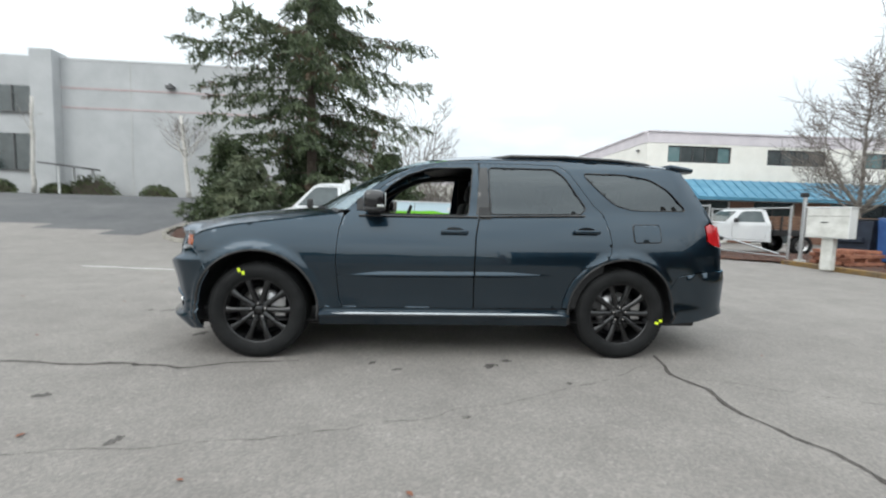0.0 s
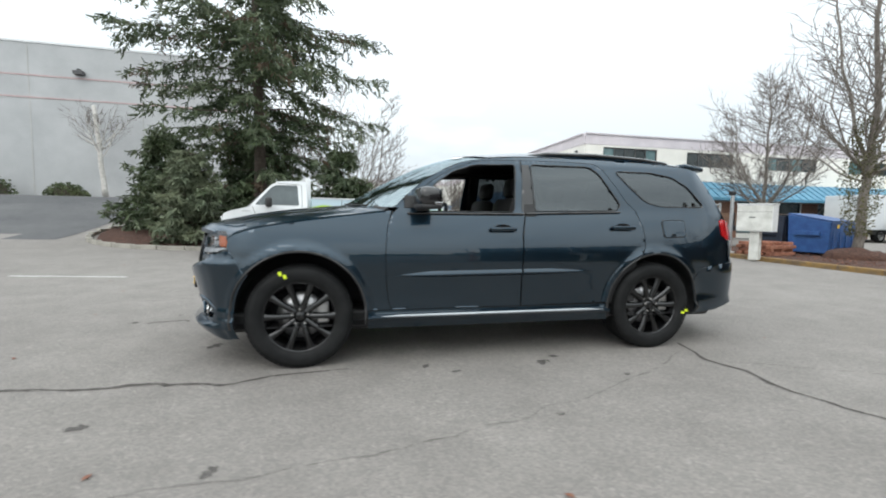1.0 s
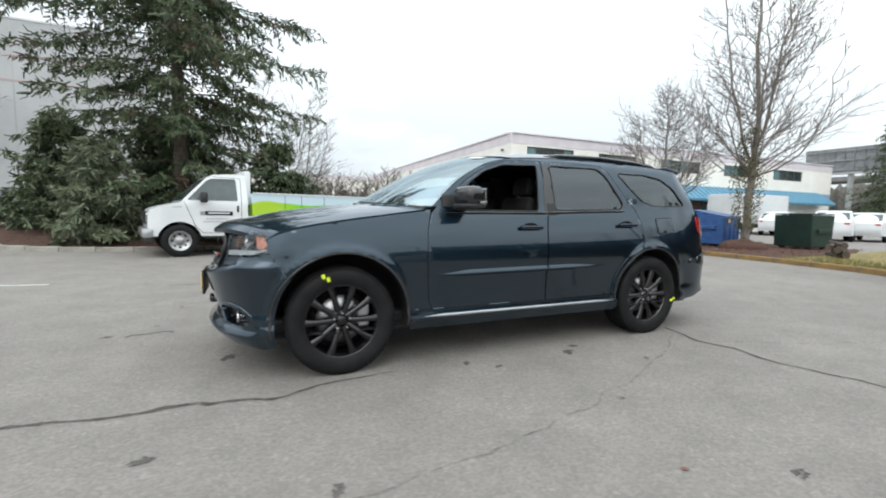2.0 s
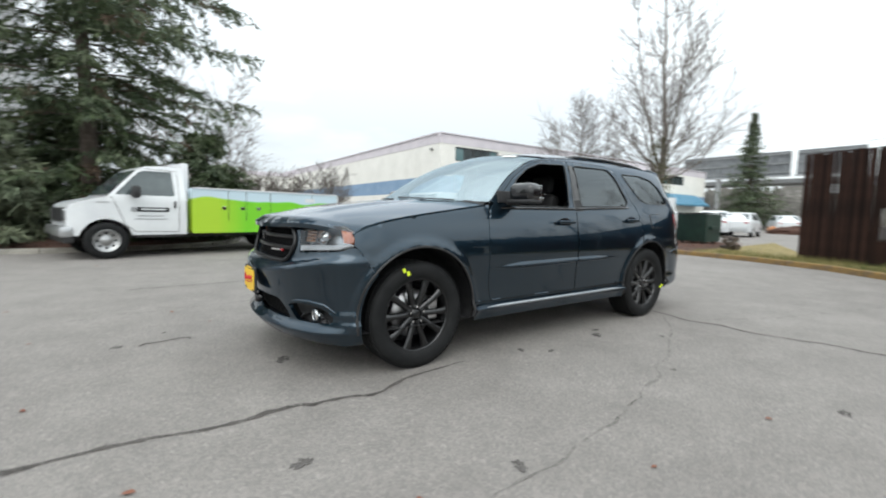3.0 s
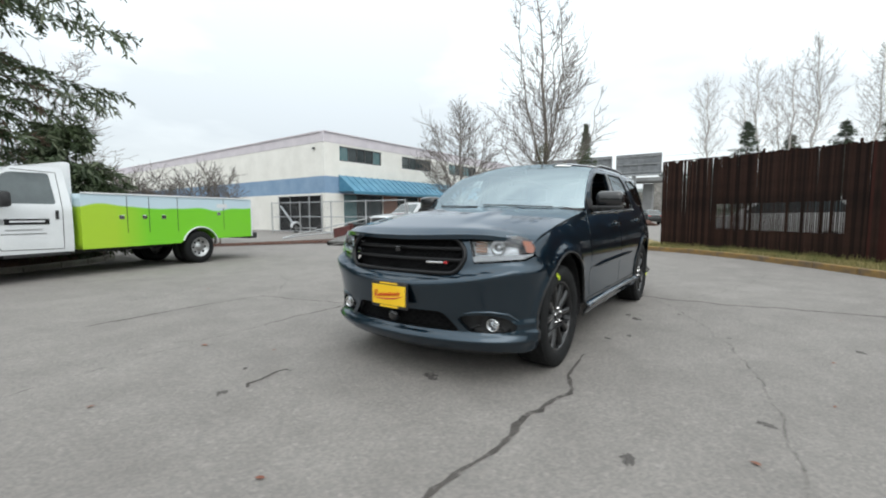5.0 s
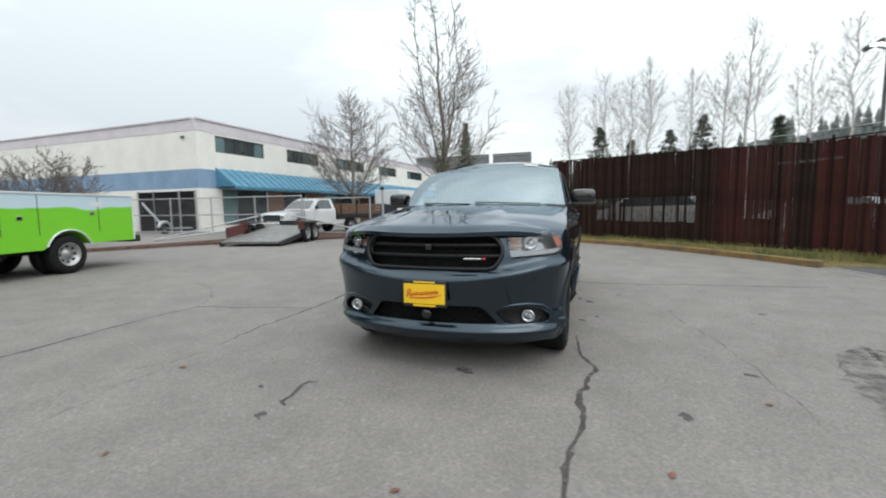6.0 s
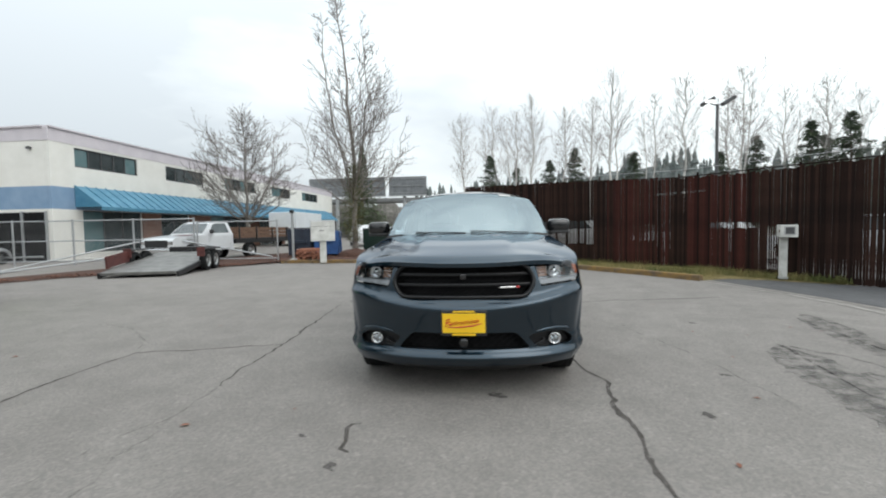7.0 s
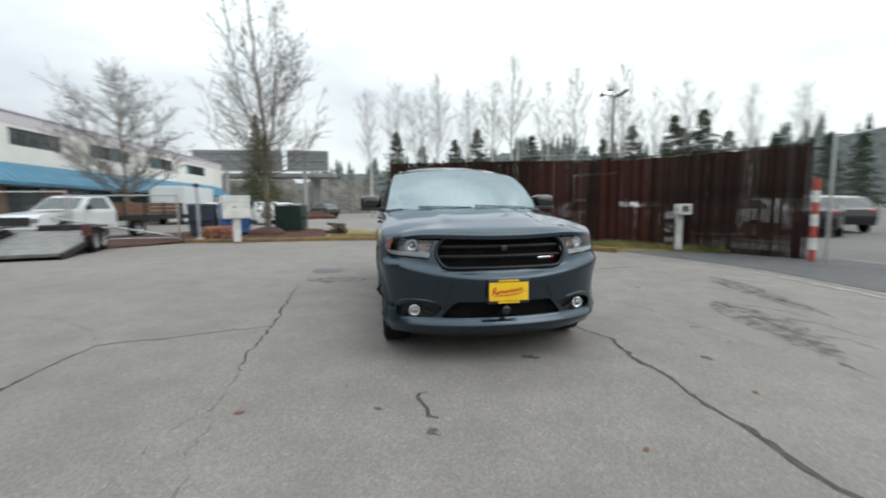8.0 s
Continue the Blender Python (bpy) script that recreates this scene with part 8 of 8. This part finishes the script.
bd = dumpster("blue_dumpster", (15.7, 12.0, 0.05), 15, (1.9, 1.1, 1.4), BLUE_STEEL, "blue steel dumpster with a slanted lid")
part("label_plate", box((0.16, 0.006, 0.12), (-0.5, -0.63, 1.02)), YELLOW, bd)
nb = dumpster("navy_bin", (15.2, 13.15, 0.05), 15, (1.5, 0.95, 1.35), NAVY, "dark navy rubbish container beside the timber", slant=False)
gd = dumpster("green_dumpster", (17.6, 9.9, 0.05), 84, (1.3, 1.1, 1.3), GREEN_DARK, "dark green rubbish container with black lids", slant=False)
for k, (x, y) in enumerate([(14.3, 12.5), (14.5, 12.9)]):
    bk = thing("bucket", (x, y, 0.085), 0, "white plastic bucket beside the dumpster", "bucket", "white buckets")
    V, F = lathe([(0.001, 0.01), (0.14, 0.01), (0.165, 0.38), (0.175, 0.39), (0.15, 0.385)], 16, "z")
    mesh_ob("pail", V, F, WHITE_MET, bk, smooth=True)

# card reader on a white post before the fence
cr_ = thing("card_reader", (5.14, -2.15, 0.04), -25, "white card reader box on a square post by the fence", "card reader")
part("post", box((0.14, 0.14, 1.05), (0, 0, 0.525), 0.01), DIRTY_WHITE, cr_)
hb = part("head", box((0.46, 0.3, 0.27), (-0.14, -0.04, 1.07), 0.012), DIRTY_WHITE, cr_)
part("screen", box((0.012, 0.15, 0.14), (-0.374, -0.05, 1.08), 0.003), FRAME, hb)
part("bezel", box((0.008, 0.2, 0.19), (-0.371, -0.05, 1.08), 0.003), CONCRETE, hb)
part("slot", box((0.05, 0.01, 0.06), (-0.26, 0.115, 1.07), 0.003), MAROON, hb)
part("cap", box((0.17, 0.17, 0.05), (0, 0, 0.03), 0.01), CONCRETE, cr_)
# striped bollard and gate post at the fence end
rb = thing("striped_post", (2.75, -3.45, 0), 0, "red and white striped steel gate post", "post")
for k in range(7):
    V, F = lathe([(0.001, 0), (0.065, 0), (0.065, 0.25), (0.001, 0.25)], 14, "z")
    mesh_ob("band", [(x, y, z + 0.25 * k) for x, y, z in V], F, RED_PAINT if k % 2 == 0 else DIRTY_WHITE, rb, smooth=True, autosmooth=40)
gp = thing("gate_post", (2.72, -3.78, 0), 0, "tall galvanised gate post with a wire arm", "post")
tube("pole", [(0, 0, 0), (0, 0, 2.65)], 0.028, GALV, gp)
tube("arm", [(0, 0, 2.6), (-2.4, -1.4, 2.95)], 0.02, GALV, gp)
# double floodlight mast
lm = thing("floodlight_mast", (14.8, -5.9, 0), 0, "tall steel mast with two floodlights", "lamp post")
tube("mast", [(0, 0, 0), (0, 0, 6.5)], [0.09, 0.055], FRAME, lm)
GLARE, gl_n, gl_l, gl_b = nodes_of("lit_lamp_face")
gl_b.inputs["Emission Color"].default_value, gl_b.inputs["Emission Strength"].default_value = (1, 1, 0.97, 1), 3
for sg, lit in ((1, True), (-1, False)):
    hd = part("flood_head", box((0.3, 0.55, 0.16), (-0.05, sg * 0.42, 6.62), 0.03, Matrix.Rotation(sg * radians(-28 if lit else 32), 4, "X")), FRAME, lm)
    tube("bracket", [(0, 0, 6.45), (0, sg * 0.3, 6.55)], 0.03, FRAME, lm, 6)
    if lit:
        part("lamp_face", box((0.02, 0.34, 0.1), (-0.215, sg * 0.42, 6.58), 0.005), GLARE, hd)

# elevated road with sign gantry in the distance
SIGN_GREY = mat("sign_back_grey", (0.17, 0.18, 0.19), (0.26, 0.27, 0.28), 1.5, 0.6, metal=0.3, fine=0.1)
DULL_CONCRETE = mat("dull_concrete", (0.24, 0.245, 0.25), (0.33, 0.335, 0.335), 0.6, 0.9, fine=0.1)
rd = thing("flyover", (62, 21, 0), 0, "grey concrete flyover with sign backs far beyond the yard", "bridge")
part("deck", box((5, 26, 0.6), (6, 4, 6.3), 0.05), DULL_CONCRETE, rd)
for y in (-6, 4, 14):
    part("pier", box((1.3, 1.4, 5.76), (6, y, 2.88), 0.1), DULL_CONCRETE, rd)
for y, w in ((4.2, 12.4), (-5.6, 6.0)):
    sg_ = part("sign_back", box((0.2, w, 2.9), (0, y, 8.2), 0.02), SIGN_GREY, rd)
    for k in range(int(w / 0.9)):
        part("stiffener", box((0.15, 0.1, 2.9), (-0.15, y - w / 2 + 0.45 + 0.9 * k, 8.2)), SIGN_GREY, sg_)
    for z in (7.1, 8.2, 9.3):
        part("stringer", box((0.1, w, 0.1), (-0.26, y, z)), DULL_CONCRETE, sg_)
    part("walkway", box((0.8, w, 0.15), (-0.3, y, 6.65)), GALV, rd)
tube("gantry_post", [(0.4, -5, 0), (0.4, -5, 9)], 0.3, GALV, rd, 10)
tube("gantry_post", [(0.4, 6, 0), (0.4, 6, 9)], 0.3, GALV, rd, 10)
# pale low building beyond the works yard
lb = thing("far_building", (-4.0, 62.0, 0), -2, "long low pale building behind the service truck", "building")
part("wall", box((18, 14, 5.6), (10, 7, 2.8)), CREAM, lb)
part("parapet", box((18.2, 14.2, 0.5), (10, 7, 5.85)), LILAC, lb)
part("band", box((18.04, 14.04, 0.7), (10, 7, 2.4)), BLUE_BAND, lb)
for nm, at, size, m_, lab in (("orange_heap", (44.5, 14.6, 0), (0.8, 1.0, 0.8), ORANGE, "small orange mound of material by the far car park"), ("bark_heap", (43.0, 12.6, 0), (1.2, 2.6, 0.75), MULCH, "long low heap of brown bark by the far car park")):
    hp = thing(nm, at, 0, lab, "heap")
    ob_ = bmesh.new()
    bmesh.ops.create_icosphere(ob_, subdivisions=4, radius=1.0)
    for v in ob_.verts:
        q = 1 + 0.25 * noise.noise(v.co * 2.1)
        v.co = Vector((v.co.x * size[0] * q, v.co.y * size[1] * q, max(0, v.co.z * size[2] * q + 0.08 * noise.noise(v.co * 6))))
    part("mound", ob_, m_, hp, smooth=True)
wt = thing("white_trailer", (34.0, 21.5, 0), 0, "white box trailer parked beyond the trees", "trailer")
part("box", box((6.0, 2.5, 2.2), (0, 0, 1.9), 0.05), TRUCK_WHITE, wt)
part("skirt", box((5.6, 2.3, 0.3), (0, 0, 0.65), 0.02), BLACK_PL, wt)
for sg in (-1, 1):
    plain_wheel(wt, 1.6, sg * 1.05, 0.42, 0.25, RIM_STEEL)
    plain_wheel(wt, -1.6, sg * 1.05, 0.42, 0.25, RIM_STEEL)
lg = thing("log_pile", (14.2, 7.4, 0.09), 30, "dead branches and rubbish heaped on the grass", "log")
for k in range(6):
    rk = random.Random(900 + k)
    tube("log", [(rk.uniform(-0.9, -0.4), rk.uniform(-0.3, 0.3), 0.08 + 0.06 * k), (rk.uniform(0.4, 1.0), rk.uniform(-0.3, 0.3), 0.07 + 0.07 * k)], [0.09, 0.06], SPRUCE_BARK, lg, 7)

# red-brown leaves scattered on the asphalt
leaves_v, leaves_f = [], []
rl = random.Random(77)
spots = [(-1.918, 5.966), (-2.521, 3.267), (0.25, 1.55), (-2.2, 6.6), (-3.2, 5.9), (-0.6, 2.2), (2.2, 1.8), (-1.6, 2.6), (-3.0, 4.4)]
spots += [(rl.uniform(-6, 6), rl.uniform(-1, 14)) for _ in range(26)] + [(rl.uniform(8.5, 11.3), rl.uniform(2.5, 13)) for _ in range(60)]
for x, y in spots:
    a, s = rl.uniform(0, 6.28), rl.uniform(0.014, 0.034)
    o = len(leaves_v)
    for q, (u, v) in enumerate(((-1, 0), (-0.3, 0.5), (0.4, 0.45), (1.1, 0), (0.4, -0.45), (-0.3, -0.5))):
        leaves_v.append((x + s * (u * math.cos(a) - v * math.sin(a)), y + s * (u * math.sin(a) + v * math.cos(a)), 0.006 + 0.3 * s * (abs(v) + 0.2 * rl.random())))
    leaves_f.append(tuple(range(o, o + 6)))
tagged(mesh_ob("fallen_leaves", leaves_v, leaves_f, LEAF), "scattered small red-brown fallen leaves on the asphalt", "leaves", kind="stuff")
# grass tufts along the verge
rg = np.random.RandomState(6)
gv, gf = [], []
for k in range(5200):
    s = rg.rand()
    i = min(int(s * 6), 5)
    ax, ay = KERB_LINE[i]
    bx, by = KERB_LINE[i + 1]
    q = s * 6 - i
    px, py = ax + (bx - ax) * q, ay + (by - ay) * q
    off = 0.12 + 1.5 * rg.rand() ** 1.6
    L = math.hypot(bx - ax, by - ay)
    px, py = px + (by - ay) / L * off, py - (bx - ax) / L * off
    h = rg.uniform(0.05, 0.2)
    a = rg.uniform(0, 6.28)
    w = 0.008
    lean = rg.randn(2) * 0.05
    o = len(gv)
    gv += [(px - w * math.cos(a), py - w * math.sin(a), 0.08), (px + w * math.cos(a), py + w * math.sin(a), 0.08), (px + lean[0], py + lean[1], 0.08 + h)]
    gf.append((o, o + 1, o + 2))
for k in range(1500):
    s, off = rg.rand(), rg.rand() ** 1.5
    px, py = 4.25 + 2.9 * s + 0.1 * off, -2.88 + 1.5 * s + off * (0.1 + 1.1 * s)
    h, a = rg.uniform(0.04, 0.19), rg.uniform(0, 6.28)
    lean = rg.randn(2) * 0.05
    o = len(gv)
    gv += [(px - 0.008 * math.cos(a), py - 0.008 * math.sin(a), 0.03), (px + 0.008 * math.cos(a), py + 0.008 * math.sin(a), 0.03), (px + lean[0], py + lean[1], 0.05 + h)]
    gf.append((o, o + 1, o + 2))
tagged(mesh_ob("grass", gv, gf, BLADE), "tufts of green and yellowed grass along the kerb", "grass", kind="stuff")
# bark chips on the beds
BARK_CHIP = mat("bark_chip", (0.09, 0.038, 0.025), (0.2, 0.09, 0.058), 6, 0.9, fine=0.2)
mv, mf = [], []
EDGE = [(11.9, 12.8), (9.6, 14.8), (6.6, 17.4), (2.0, 19.7)]
for k in range(4200):
    if k >= 2600:
        i = int(rg.choice(3, p=(0.3, 0.35, 0.35)))
        q = rg.rand()
        (x0, y0), (x1, y1) = EDGE[i], EDGE[i + 1]
        x, y = x0 + (x1 - x0) * q + abs(rg.randn()) * 0.5, y0 + (y1 - y0) * q + rg.randn() * 0.35
        z = 0.03
    elif k % 2:
        x, y = rg.uniform(11.5, 19), rg.uniform(8.2, 14.5)
        z = 0.09
    else:
        a, q = rg.uniform(0, 6.28), math.sqrt(rg.rand())
        x, y = -4.3 + 4.6 * q * math.cos(a), 17.8 + 2.8 * q * math.sin(a)
        z = terrain(x, y) + 0.1 + 0.1 * (1 - q)
    a, s = rg.uniform(0, 6.28), rg.uniform(0.03, 0.09)
    o = len(mv)
    dz = rg.uniform(0, 0.06)
    mv += [(x - s * math.cos(a), y - s * math.sin(a), z), (x + 0.3 * s * math.sin(a), y - 0.3 * s * math.cos(a), z + dz), (x + s * math.cos(a), y + s * math.sin(a), z + 0.02), (x - 0.3 * s * math.sin(a), y + 0.3 * s * math.cos(a), z + dz)]
    mf.append((o, o + 1, o + 2, o + 3))
tagged(mesh_ob("bark_chips", mv, mf, BARK_CHIP), "loose red-brown bark chips on the planting beds", "bark", kind="stuff")
